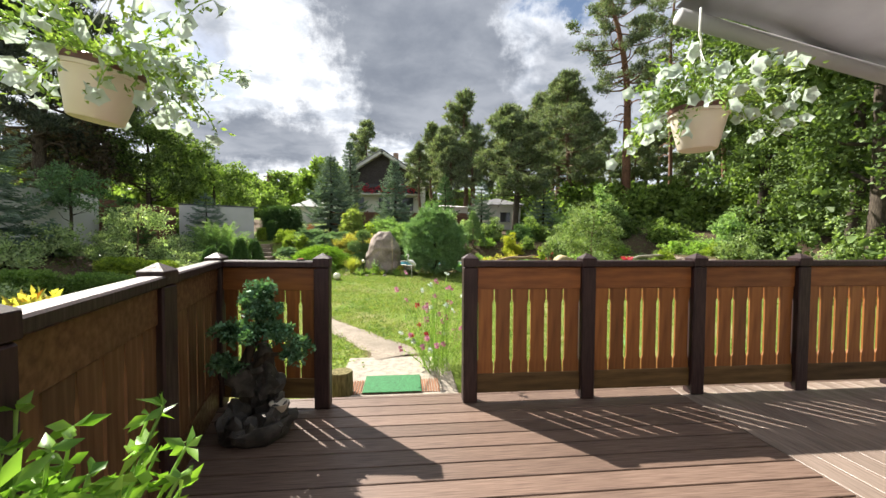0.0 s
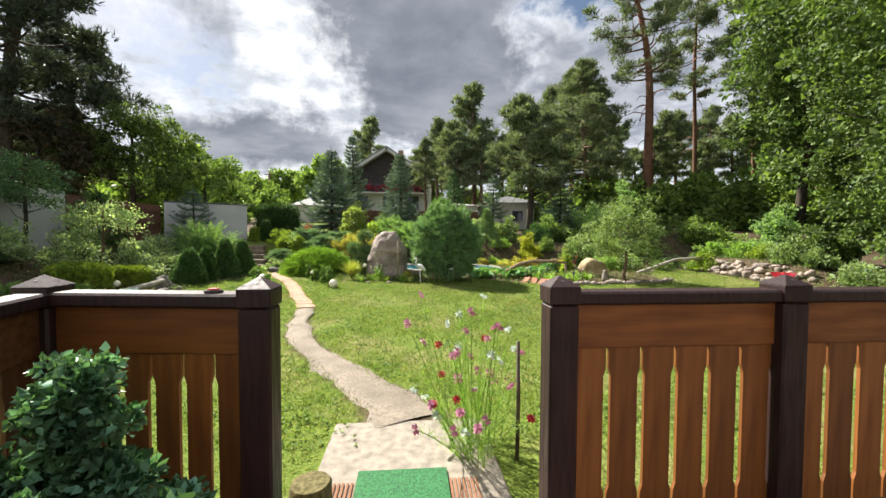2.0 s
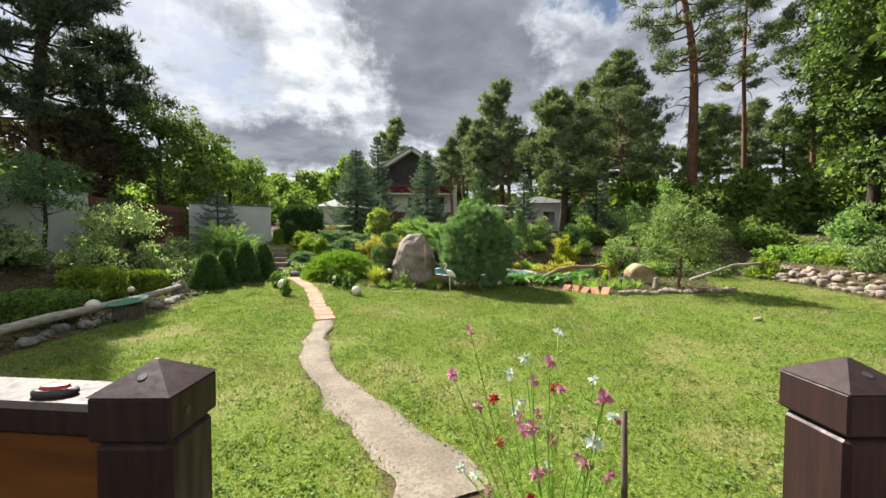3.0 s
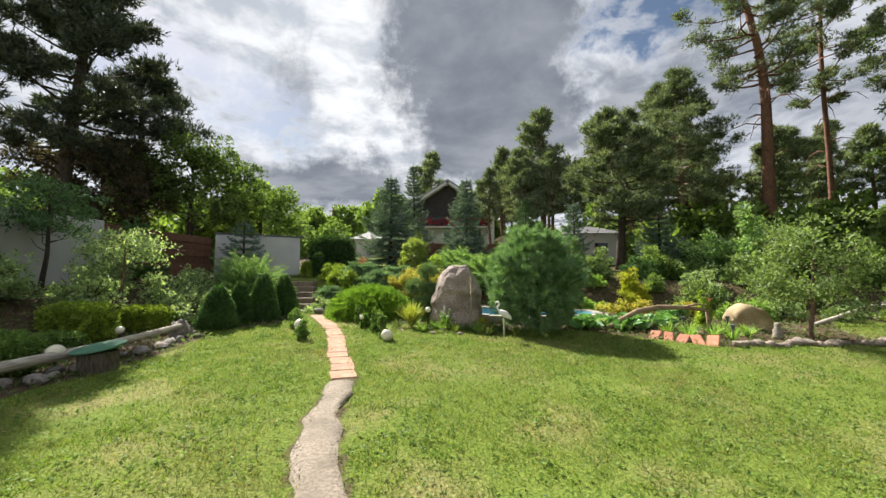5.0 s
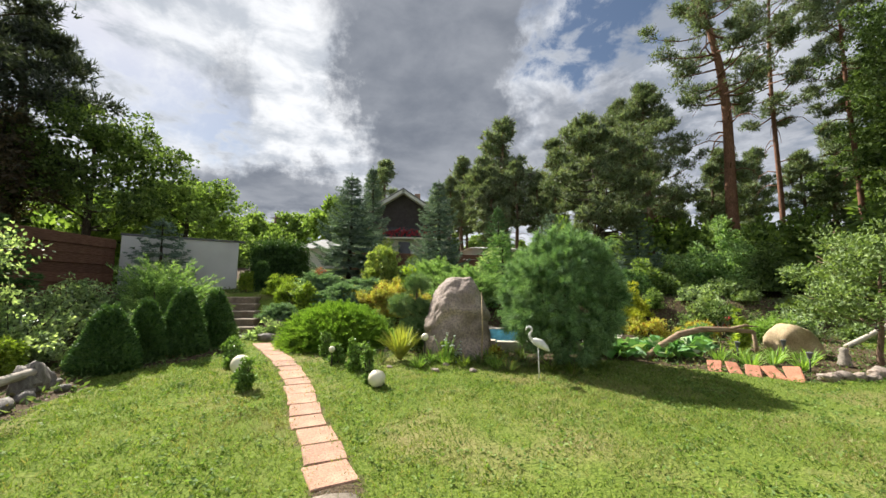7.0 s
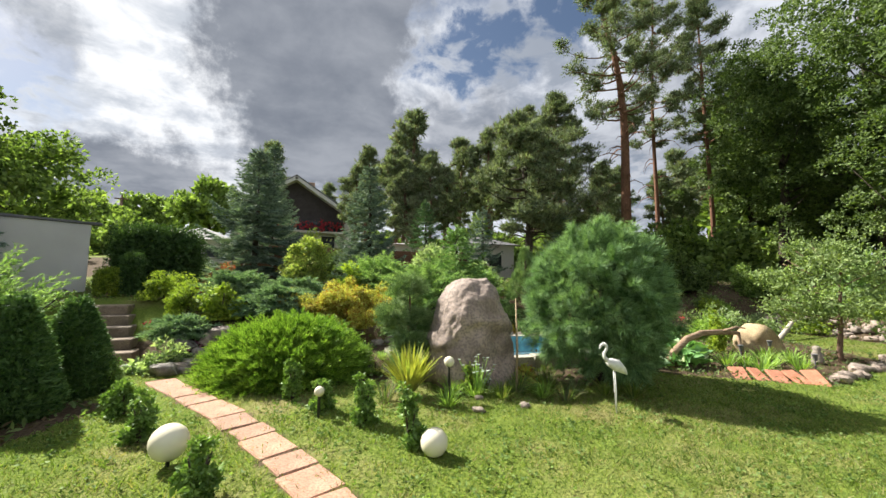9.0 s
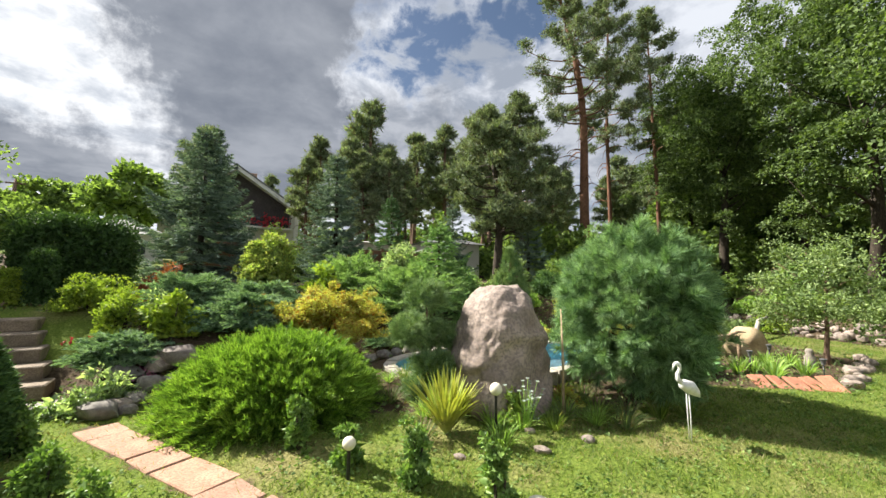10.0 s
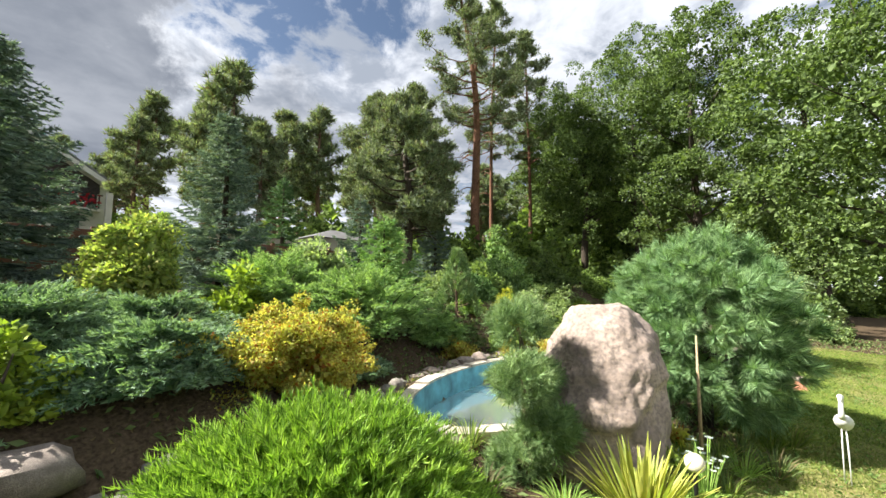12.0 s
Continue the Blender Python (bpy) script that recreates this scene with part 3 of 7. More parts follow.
def shrub(name, x, y, R, mat, label, L=0.05, W=0.03, clumps=26, per=160, clump_r=0.2, seed=1, group="", z=None, low=-0.8, stems=5, category="shrub", fill=0.25):
    rng = np.random.default_rng(seed)
    t = thing(name, x, y, tz(x, y) - 0.02 if z is None else z, label, category, group)
    V, F = leaf_crown(rng, (R[0], R[1], R[2] * 1.75), clumps, clump_r, per, L, W, -1.0, fill=fill, hollow=0.3)
    V[:, 2] = np.abs(V[:, 2]) + 0.01
    part("leaves", (V, F), mat, t)
    if stems:
        for k in range(stems):
            a = 6.28 * k / stems + rng.random()
            e = np.array([math.cos(a) * R[0] * 0.55, math.sin(a) * R[1] * 0.55, R[2] * 1.1])
            part("stem", tube([(e[0] * 0.08, e[1] * 0.08, 0), e * [0.45, 0.45, 0.5], e], [0.016, 0.011, 0.004], 5), "darkbark", t, "", True)
    return t


def spruce_tree(name, x, y, h, r, mat, label, seed=1, z=None, skirt=0.05, whorl=0.25, dens=1.0, group="", needle=0.075):
    """A conifer with separate whorls of boughs that dip and turn up, each a flat spray of bristling twigs."""
    rng = np.random.default_rng(seed)
    t = thing(name, x, y, tz(x, y) - 0.03 if z is None else z, label, "tree", group)
    part("trunk", tube([(0, 0, 0), (0.01 * h, 0, h * 0.5), (0, 0, h)], [h * 0.018 + 0.02, h * 0.012 + 0.01, 0.008], 8), "darkbark", t, "", True)
    P, D, T, TD, TL = [], [], [], [], []
    lev = skirt * h
    while lev < h * 0.97:
        f = lev / h
        length = r * (1 - f) ** 0.9 * rng.uniform(0.88, 1.12) + 0.07
        n = max(4, int((5.5 + 4.5 * (1 - f)) * dens))
        a0 = rng.random() * 6.28
        for k in range(n):
            a = a0 + 6.28 * k / n + rng.normal() * 0.2
            ln = length * rng.uniform(0.62, 1.12)
            rise = 0.55 * f - 0.14 + rng.normal() * 0.07
            s = np.linspace(0.12, 1, max(4, int(ln / 0.075)))
            rad, side = np.array([math.cos(a), math.sin(a), 0]), np.array([-math.sin(a), math.cos(a), 0])
            b = rad * (s * ln)[:, None] + np.array([0, 0, 1.0]) * (lev + s * ln * rise - 0.12 * ln * np.sin(s * 3.14) + 0.10 * ln * s ** 3)[:, None]
            w = 0.36 * ln * (1.0 - s) ** 0.8 + 0.07
            for sg in (-1, 1):
                td = unit(np.broadcast_to(rad * 0.8 + side * sg * 0.7, b.shape) + rng.normal(size=b.shape) * [0.15, 0.15, 0.12] - [0, 0, 0.12])
                T.append(b)
                TD.append(td)
                TL.append(w)
                for m in (0.2, 0.5, 0.8, 1.0):
                    P.append(b + td * (w * m)[:, None])
                    D.append(td)
            P.append(b)
            D.append(np.broadcast_to(rad + [0, 0, 0.2], b.shape))
        lev += whorl * (1.08 - 0.5 * f) * rng.uniform(0.8, 1.2)
    P, D, T, TD, TL = np.vstack(P), np.vstack(D), np.vstack(T), np.vstack(TD), np.concatenate(TL)
    g = [leaves(T, TD, TL * 1.1, 0.028 + TL * 0.10, rng, 0.2)]
    for q in range(3):
        g.append(needles(P, unit(D + rng.normal(size=D.shape) * 0.45 + [0, 0, 0.1]), needle * rng.uniform(0.7, 1.3, len(P)), needle * 0.28, rng))
    top = np.stack([0 * np.arange(16), 0 * np.arange(16), np.linspace(h * 0.95, h * 1.01, 16)], 1)
    g.append(needles(top, unit(rng.normal(size=(16, 3)) * 0.5 + [0, 0, 1]), 0.14, 0.025, rng))
    part("foliage", cat(g), mat, t)
    return t


def pine_tree(name, x, y, h, bare, spread, label, seed=1, z=None, clumps=70, per=110, clump_r=0.55, trunk_r=0.16, bark="redbark", lean=0.0, group="", mat="pine", needle=0.2, dead=9):
    """A pine: bare trunk, crooked limbs that fork, flat pads of needles at the forks' ends, dead lower branches."""
    rng = np.random.default_rng(seed)
    t = thing(name, x, y, tz(x, y) - 0.05 if z is None else z, label, "tree", group)
    s = np.linspace(0, 1, 12)
    bend = np.stack([lean * h * s ** 2 + 0.012 * h * np.sin(s * 7 + seed), 0.012 * h * np.sin(s * 5 + 2 * seed), s * h], 1)
    wood_parts = [tube(bend, trunk_r * (1.06 - s) ** 0.7 + 0.012, 9)]
    C = []
    n = max(12, int(clumps / 2.6))
    for k in range(n):
        f = bare + (1 - bare) * (k + rng.random()) / n
        a = 2.4 * k + rng.normal() * 0.5
        q = (f - bare) / (1 - bare)
        ln = spread * max(0.16, min(1.0, 0.55 + 1.3 * q) * (1 - q ** 2.2)) * rng.uniform(0.55, 1.05)
        base = np.array([np.interp(f, s, bend[:, i]) for i in range(3)])
        out, side = np.array([math.cos(a), math.sin(a), 0]), np.array([-math.sin(a), math.cos(a), 0])
        up = rng.uniform(0.0, 0.35) + 0.35 * q
        u = np.linspace(0, 1, 5)
        limb = base + out * (u * ln)[:, None] + side * (0.10 * ln * np.sin(u * 4 + seed + k))[:, None] + np.array([0, 0, 1.0]) * (ln * (up * u ** 1.5 - 0.08 * np.sin(u * 3)))[:, None]
        wood_parts.append(tube(limb, (trunk_r * 0.30 * (1.1 - f) + 0.012) * (1.15 - u), 5))
        C.append(limb[-1])
        for m in range(5):
            v = rng.uniform(0.42, 1.0)
            p = np.array([np.interp(v, u, limb[:, i]) for i in range(3)])
            e = p + side * rng.choice((-1, 1)) * ln * rng.uniform(0.12, 0.34) * (1.3 - v) + out * ln * 0.10 + [0, 0, rng.uniform(0.0, 0.18) * ln]
            wood_parts.append(tube([p, (p + e) / 2 + [0, 0, -0.02], e], [0.014, 0.01, 0.005], 3))
            C.append(e)
    for k in range(dead):
        f = bare * rng.uniform(0.55, 1.05)
        a, ln = rng.random() * 6.28, spread * rng.uniform(0.25, 0.65)
        base = np.array([np.interp(f, s, bend[:, i]) for i in range(3)])
        out = np.array([math.cos(a) * ln, math.sin(a) * ln, 0])
        wood_parts.append(tube([base, base + out * 0.4 + [0, 0, 0.16 * ln], base + out * 0.75 + [0, 0, 0.10 * ln], base + out + [0, 0, -0.2 * ln]], [0.035, 0.026, 0.017, 0.006], 5))
    C = np.array(C)
    per = max(10, int(per * 0.5))
    idx = np.repeat(np.arange(len(C)), per)
    d = ball_dirs(len(idx), rng)
    P = C[idx] + d * (clump_r * 0.95 * rng.uniform(0.2, 1.0, len(idx)) * rng.uniform(0.6, 1.25, len(C))[idx])[:, None] * [1, 1, 0.5]
    D = unit(d * 0.7 + [0, 0, 0.6] + rng.normal(size=d.shape) * 0.5)
    g = [needles(P, unit(D + rng.normal(size=D.shape) * 0.45), needle * rng.uniform(0.7, 1.3, len(P)), needle * 0.2, rng) for _ in range(4)]
    part("trunk", cat(wood_parts), bark, t, "", True)
    part("crown", cat(g), mat, t)
    return t


def tufts(rng, C, axes, per, L, W, spread=0.75):
    """Shoots with radiating needles: C the shoot bases, axes their directions."""
    idx = np.repeat(np.arange(len(C)), per)
    k = rng.random(len(idx))
    D = unit(axes[idx] * (0.35 + 0.5 * k[:, None]) + sides(axes[idx], rng) * spread)
    P = C[idx] + axes[idx] * (k * L * 0.9)[:, None]
    return needles(P, D, L * rng.uniform(0.75, 1.15, len(idx)), W, rng)


def frond_mass(rng, R, n, length, width, up=0.25, sub=7, droop=0.2, mat_low=0.0):
    """Spreading juniper: shoots that start inside an ellipsoid, sweep out and carry feathered twigs."""
    a = rng.random(n) * 6.283
    e = np.arcsin(np.clip(rng.random(n) * 1.02 - 0.02, -0.05, 1))
    u = np.stack([np.cos(a) * np.cos(e), np.sin(a) * np.cos(e), np.sin(e)], 1)
    start = u * np.array(R) * rng.uniform(0.55, 0.92, n)[:, None]
    out = unit(u * [1, 1, 0.55] + [0, 0, up] + rng.normal(size=u.shape) * 0.28)
    g = []
    ln = length * rng.uniform(0.6, 1.25, n)
    for k in range(sub):
        s = (k + 0.4) / sub
        P = start + out * (ln * s)[:, None] + np.array([0, 0, -1.0]) * (droop * ln * s * s)[:, None]
        for sg in range(4):
            D = unit(out + sides(out, rng) * 0.55 + rng.normal(size=u.shape) * 0.12 + [0, 0, 0.12])
            g.append(needles(P, D, length * 0.33 * (1.15 - 0.6 * s) * rng.uniform(0.7, 1.25, n), width, rng))
    m = n * 2
    d = ball_dirs(m, rng) * [1, 1, 0.9]
    d[:, 2] = np.abs(d[:, 2])
    g.append(needles(d * np.array(R) * rng.uniform(0.35, 0.85, (m, 1)), unit(d + rng.normal(size=d.shape)), length * 0.7, width * 6, rng))
    return cat(g)


def plumes(rng, R, n, length, droop):
    """Layered juniper branches: each arches out from the middle and carries flat feathered twigs that hang at the tips."""
    a = rng.random(n) * 6.283
    e = rng.random(n) ** 1.25 * 1.25 + 0.04
    q = rng.uniform(0.72, 1.1, n)
    end = np.stack([np.cos(a) * np.cos(e) * R[0] * q, np.sin(a) * np.cos(e) * R[1] * q, R[2] * (0.22 + 0.80 * np.sin(e)) * q], 1)
    g = []
    for st in np.linspace(0.36, 1.0, 13):
        c = end * [[st, st, 1]] * [[1, 1, 0]] + np.array([0, 0, 1.0]) * (end[:, 2] * st ** 0.6 - droop * length * 0.5 * st ** 4)[:, None]
        t = unit(end * [1, 1, 0.5 * st ** -0.4] + [0, 0, -0.25 * droop])
        sd = unit(np.cross(t, [0, 0, 1.0]) + rng.normal(size=t.shape) * 0.25)
        lt = length * (0.50 * (1.12 - st) + 0.10) * rng.uniform(0.7, 1.25, n)
        for sg in (-1, 1):
            td = unit(t * 0.75 + sd * sg * 0.75 + rng.normal(size=t.shape) * 0.16 + [0, 0, 0.10])
            g.append(leaves(c, td, lt, 0.012 + lt * 0.10, rng, 0.2))
            for m in (0.3, 0.6, 0.9):
                p = c + td * (lt * m)[:, None]
                for z in (-1, 1):
                    nd = unit(td + sd * 0.55 * z + rng.normal(size=t.shape) * 0.35)
                    g.append(needles(p, nd, lt * (0.5 - 0.22 * m) + 0.02, 0.011, rng))
    d = ball_dirs(n * 4, rng)
    d[:, 2] = np.abs(d[:, 2])
    g.append(leaves(d * np.array(R) * [0.7, 0.7, 0.62] * rng.uniform(0.5, 1.0, (n * 4, 1)), unit(d + rng.normal(size=d.shape)), 0.12, 0.05, rng))
    return cat(g)


def juniper(name, x, y, R, mat, label, n=900, length=0.22, width=0.022, seed=1, up=0.25, z=None, droop=0.2, group="", sub=7, lobed=True):
    rng = np.random.default_rng(seed)
    t = thing(name, x, y, tz(x, y) - 0.02 if z is None else z, label, "shrub", group)
    R = np.array(R) * (1.08 if lobed else 1.0)
    if lobed:
        V, F = plumes(rng, R, int(np.clip(n / 5, 130, 260)), length, droop * 2)
    else:
        V, F = frond_mass(rng, R, n, length, width, up, sub, droop)
    V[:, 2] = np.maximum(V[:, 2], 0.005)
    part("fronds", (V, F), mat, t)
    for k in range(6):
        a = 1.05 * k + rng.random()
        e = np.array([math.cos(a) * R[0] * 0.7, math.sin(a) * R[1] * 0.7, R[2] * 0.6])
        part("stem", tube([(0, 0, 0), e * [0.5, 0.5, 0.45], e], [0.025, 0.018, 0.006], 5), "darkbark", t, "", True)
    return t


def rock_mesh(size, seed, sub=2, rough=0.22, flat=0.0):
    """An uneven stone."""
    bm = bmesh.new()
    bmesh.ops.create_icosphere(bm, subdivisions=sub, radius=0.5)
    for v in bm.verts:
        p = v.co * 2.2 + Vector((seed * 3.7, seed * 1.3, seed * 0.9))
        v.co *= 1 + rough * noise.noise(p) * 2.0 + rough * 0.4 * noise.noise(p * 2.7)
        if v.co.z < -0.32:
            v.co.z = -0.32
        v.co.x, v.co.y, v.co.z = v.co.x * size[0], v.co.y * size[1], (v.co.z + 0.3) * size[2]
    return bm


def rocks(name, spots, mat, label, group, category="stone", sub=2, seed=0):
    """Loose stones, each a thing of its own: (x, y, size, flatness)."""
    meshes = []
    for k in range(5):
        me = bpy.data.meshes.new(name)
        bm = rock_mesh((1, 0.85, 0.75), seed + k + 1, sub)
        bm.to_mesh(me)
        bm.free()
        smooth_all(me, 50)
        me.materials.append(M[mat])
        meshes.append(me)
    rng = random.Random(seed)
    for i, (x, y, s, fl) in enumerate(spots):
        ob = new(name, meshes[i % 5])
        z = tz(x, y) - 0.03 * s
        ob.matrix_world = pose(x, y, z, 0, 0, rng.random() * 360) @ Matrix.Diagonal((s * rng.uniform(0.85, 1.25), s, s * fl, 1))
        tagged(ob, label, category, group)


# ---- ground ----
LAWN = [(-5.3, 3.2), (-5.1, 6.5), (-4.9, 8.5), (-5.0, 10.4), (-5.5, 11.0), (-4.9, 11.3), (-4.4, 12.2), (-5.3, 13.4), (-5.5, 14.4), (-4.6, 14.4), (-3.85, 13.4), (-3.7, 12.75), (-2.9, 12.45), (-1.9, 12.35),
        (-1.5, 12.2), (-0.9, 11.85), (-0.1, 11.7), (0.6, 11.3), (1.7, 11.7), (2.8, 10.95), (3.8, 10.35), (4.4, 10.6), (5.3, 10.75), (6.6, 10.8), (7.2, 12.4), (8.2, 13.6), (9.2, 13.6), (9.2, 11.0), (9.0, 8.5), (9.6, 3.2)]


def inside(x, y, poly):
    x, y = np.asarray(x, float), np.asarray(y, float)
    r = np.zeros(x.shape, bool)
    for (ax, ay), (bx, by) in zip(poly, poly[1:] + poly[:1]):
        c = (ay > y) != (by > y)
        r ^= c & (x < (bx - ax) * (y - ay) / (by - ay + 1e-12) + ax)
    return r


PATH = [(-0.1, 4.32, 0.34), (-0.22, 4.6, 0.26), (-0.52, 5.0, 0.22), (-0.97, 5.62, 0.18), (-1.30, 6.1, 0.18), (-1.52, 6.55, 0.19), (-1.75, 7.3, 0.17), (-1.84, 7.9, 0.155), (-1.87, 8.24, 0.145)]
SLABS = [(-1.87, 8.28), (-2.14, 8.90), (-2.40, 9.5), (-2.63, 10.1), (-2.87, 10.7), (-3.12, 11.25), (-3.42, 11.8), (-3.80, 12.4), (-4.24, 13.15)]


def along(poly, step):
    p = np.array([q[:2] for q in poly])
    d = np.concatenate([[0], np.cumsum(np.linalg.norm(np.diff(p, axis=0), axis=1))])
    s = np.arange(0, d[-1], step)
    return np.stack([np.interp(s, d, p[:, 0]), np.interp(s, d, p[:, 1])], 1), s, d


def path_gap(x, y):
    """Distance to the path's middle less its half-width."""
    best = np.full(np.shape(x), 9.0)
    c, s, d = along(PATH, 0.08)
    w = np.interp(s, d, [q[2] for q in PATH])
    for (px, py), pw in zip(c, w):
        best = np.minimum(best, np.hypot(x - px, y - py) - pw)
    c, s, d = along(SLABS, 0.1)
    for px, py in c:
        best = np.minimum(best, np.hypot(x - px, y - py) - 0.15)
    return best


def axis(fine_lo, fine_hi, step, far):
    a = np.arange(fine_lo, fine_hi + step / 2, step)
    lo, hi, d = [fine_lo], [fine_hi], step
    while hi[-1] < far:
        d *= 1.3
        lo.append(lo[-1] - d)
        hi.append(hi[-1] + d)
    return np.concatenate([lo[:0:-1], a, hi[1:]])


def build_ground():
    xs, ys = axis(-10, 12, 0.14, 900), axis(-1, 20, 0.14, 900)
    X, Y = np.meshgrid(xs, ys)
    rng = np.random.default_rng(5)
    Z = terrain(X, Y) + rng.normal(size=X.shape) * 0.004
    n, m = X.shape
    i = np.arange(n * m).reshape(n, m)
    F = np.stack([i[:-1, :-1], i[:-1, 1:], i[1:, 1:], i[1:, :-1]], -1).reshape(-1, 4)
    me = np_mesh("ground", np.stack([X, Y, Z], -1).reshape(-1, 3), F)
    soil = np.where(inside(X, Y, LAWN) | (Y < 3.3) | ((Y > 15.2) & (X < -4.0) & (X > -8)) | (np.hypot(X, Y - 8) > 26), 0.0, 1.0)
    soil = np.maximum(soil, 0.65 * ss(0.12, -0.02, path_gap(X, Y)))
    at = me.attributes.new("soil", "FLOAT", "POINT")
    at.data.foreach_set("value", soil.ravel().astype(np.float32))
    smooth_all(me)
    setting("ground", me, "ground", "rising garden ground of lawn and dark planted beds", "ground")


build_ground()


def ribbon(pts, lift):
    """A worn path laid on the ground, with ragged edges."""
    c, s, d = along(pts, 0.07)
    w = np.interp(s, d, [q[2] for q in pts])
    t = unit(np.gradient(c, axis=0))
    nrm = np.stack([-t[:, 1], t[:, 0]], 1)
    rng = np.random.default_rng(8)
    cols = np.linspace(-1, 1, 7)
    V = []
    for k, q in enumerate(cols):
        wob = np.interp(np.arange(len(c)), np.arange(0, len(c) + 4, 4), rng.normal(size=len(c) // 4 + 2)[: len(np.arange(0, len(c) + 4, 4))]) * 0.035 * (abs(q) > 0.6)
        p = c + nrm * (w * q + wob)[:, None]
        V.append(np.stack([p[:, 0], p[:, 1], terrain(p[:, 0], p[:, 1]) + lift * (1 - abs(q) ** 4) - 0.004], 1))
    V = np.stack(V, 1)
    i = np.arange(V.shape[0] * 7).reshape(-1, 7)
    F = np.stack([i[:-1, :-1], i[1:, :-1], i[1:, 1:], i[:-1, 1:]], -1).reshape(-1, 4)
    return np_mesh("path", V.reshape(-1, 3), F[:, ::-1])


setting("path", ribbon(PATH, 0.022), "path", "narrow trodden earth path winding over the lawn", "path", True)


def path_gravel():
    """Small stones and crumbs trodden into the path and its edges."""
    rng = np.random.default_rng(18)
    c, s, d = along(PATH, 0.05)
    w = np.interp(s, d, [q[2] for q in PATH])
    k = rng.integers(0, len(c), 1500)
    a = rng.random(1500) * 6.283
    q = w[k] * rng.uniform(0.2, 1.12, 1500)
    x, y = c[k, 0] + np.cos(a) * q, c[k, 1] + np.sin(a) * q
    r = rng.uniform(0.003, 0.008, 1500)
    P = np.stack([x, y, terrain(x, y) + 0.014], 1)
    o = np.array([(1, 0, 0), (0, 1, 0), (-1, 0, 0), (0, -1, 0), (0, 0, 0.7), (0, 0, -0.7)])
    V = P[:, None, :] + o[None] * r[:, None, None] * rng.uniform(0.7, 1.3, (1500, 6, 1))
    f = np.array([(0, 1, 4), (1, 2, 4), (2, 3, 4), (3, 0, 4), (1, 0, 5), (2, 1, 5), (3, 2, 5), (0, 3, 5)])
    F = (f[None] + 6 * np.arange(1500)[:, None, None]).reshape(-1, 3)
    ob = part("path_gravel", (V.reshape(-1, 3), F), "conc", None)
    tagged(ob, "small pale stones trodden into the path", "gravel", "", "stuff")


path_gravel()

# ---- deck ----
DECK = 0.215
deck = tagged(new("deck_floor"), "brown grooved wooden terrace decking with dark joints", "deck", "", "structure")
part("substructure", box((9.0, 5.5, 0.10), (2.9, 0.24, DECK - 0.085), 0), "post", deck)


def board_mesh(length, width, along_x, mat):
    bm = box((length, width, 0.028) if along_x else (width, length, 0.028), (0, 0, 0), 0.003 if along_x else 0.0012)
    me = bpy.data.meshes.new("deck_board")
    bm.to_mesh(me)
    bm.free()
    me.materials.append(M[mat])
    return me


wide = board_mesh(3.86, 0.142, True, "deck")
for k in range(37):
    b = new("deck_board", wide)
    b.parent, b.location = deck, (0.32, 2.93 - 0.152 * k, DECK - 0.014)
cross = board_mesh(5.46, 0.148, False, "deck2")
for k in range(33):
    b = new("deck_board", cross)
    b.parent, b.location = deck, (2.335 + 0.152 * k, 0.27, DECK - 0.014)
part("edge_beam", box((9.0, 0.05, 0.13), (2.9, 3.035, DECK - 0.07), 0.008), "deck", deck)


# ---- fence round the deck ----
def fence_post(parent, x, y):
    p = part("post", box((0.11, 0.11, 1.05), (x, y, DECK + 0.525), 0.008), "post", parent)
    bm = bmesh.new()
    bmesh.ops.create_cone(bm, cap_ends=True, segments=4, radius1=0.084, radius2=0.004, depth=0.038, matrix=pose(x, y, DECK + 1.139, 0, 0, 45))
    box((0.118, 0.118, 0.066), (x, y, DECK + 1.087), 0.004, 0, bm)
    cap = part("post_cap", bm, "post", p, "pyramid post cap with a dark screw hole")
    for at, m in (((x, y - 0.030, DECK + 1.1395), pose(0, 0, 0, 32)), ((x + 0.0592, y - 0.02, DECK + 1.085), pose(0, 0, 0, 0, 90))):
        hole = part("screw_hole", lathe([(0, 0), (0.0065, 0), (0.0065, 0.0012), (0, 0.0012)], 12), "beak", cap)
        hole.matrix_local = Matrix.Translation(at) @ m
    return p


def slat_mesh(w, h0, h1, cut=0.0095, gap=0.0055, mat="slat"):
    """A board whose edges are cut in along the middle, so that neighbours leave a slot."""
    bm = bmesh.new()
    z = [h0, h0 + 0.125, h0 + 0.155, h1 - 0.135, h1 - 0.105, h1]
    hw = w / 2 - gap
    off = [0, 0, cut, cut, 0, 0]
    pts = [(hw - o, q) for o, q in zip(off, z)] + [(-hw + o, q) for o, q in list(zip(off, z))[::-1]]
    f = [bm.verts.new((x, -0.007, q)) for x, q in pts]
    g = [bm.verts.new((x, 0.007, q)) for x, q in pts]
    n = len(pts)
    bm.faces.new(f)
    bm.faces.new(g[::-1])
    for k in range(n):
        bm.faces.new((f[k], g[k], g[(k + 1) % n], f[(k + 1) % n]))
    bmesh.ops.recalc_face_normals(bm, faces=bm.faces)
    me = bpy.data.meshes.new("slat")
    bm.to_mesh(me)
    bm.free()
    me.materials.append(M[mat])
    return me


SLATS = {}


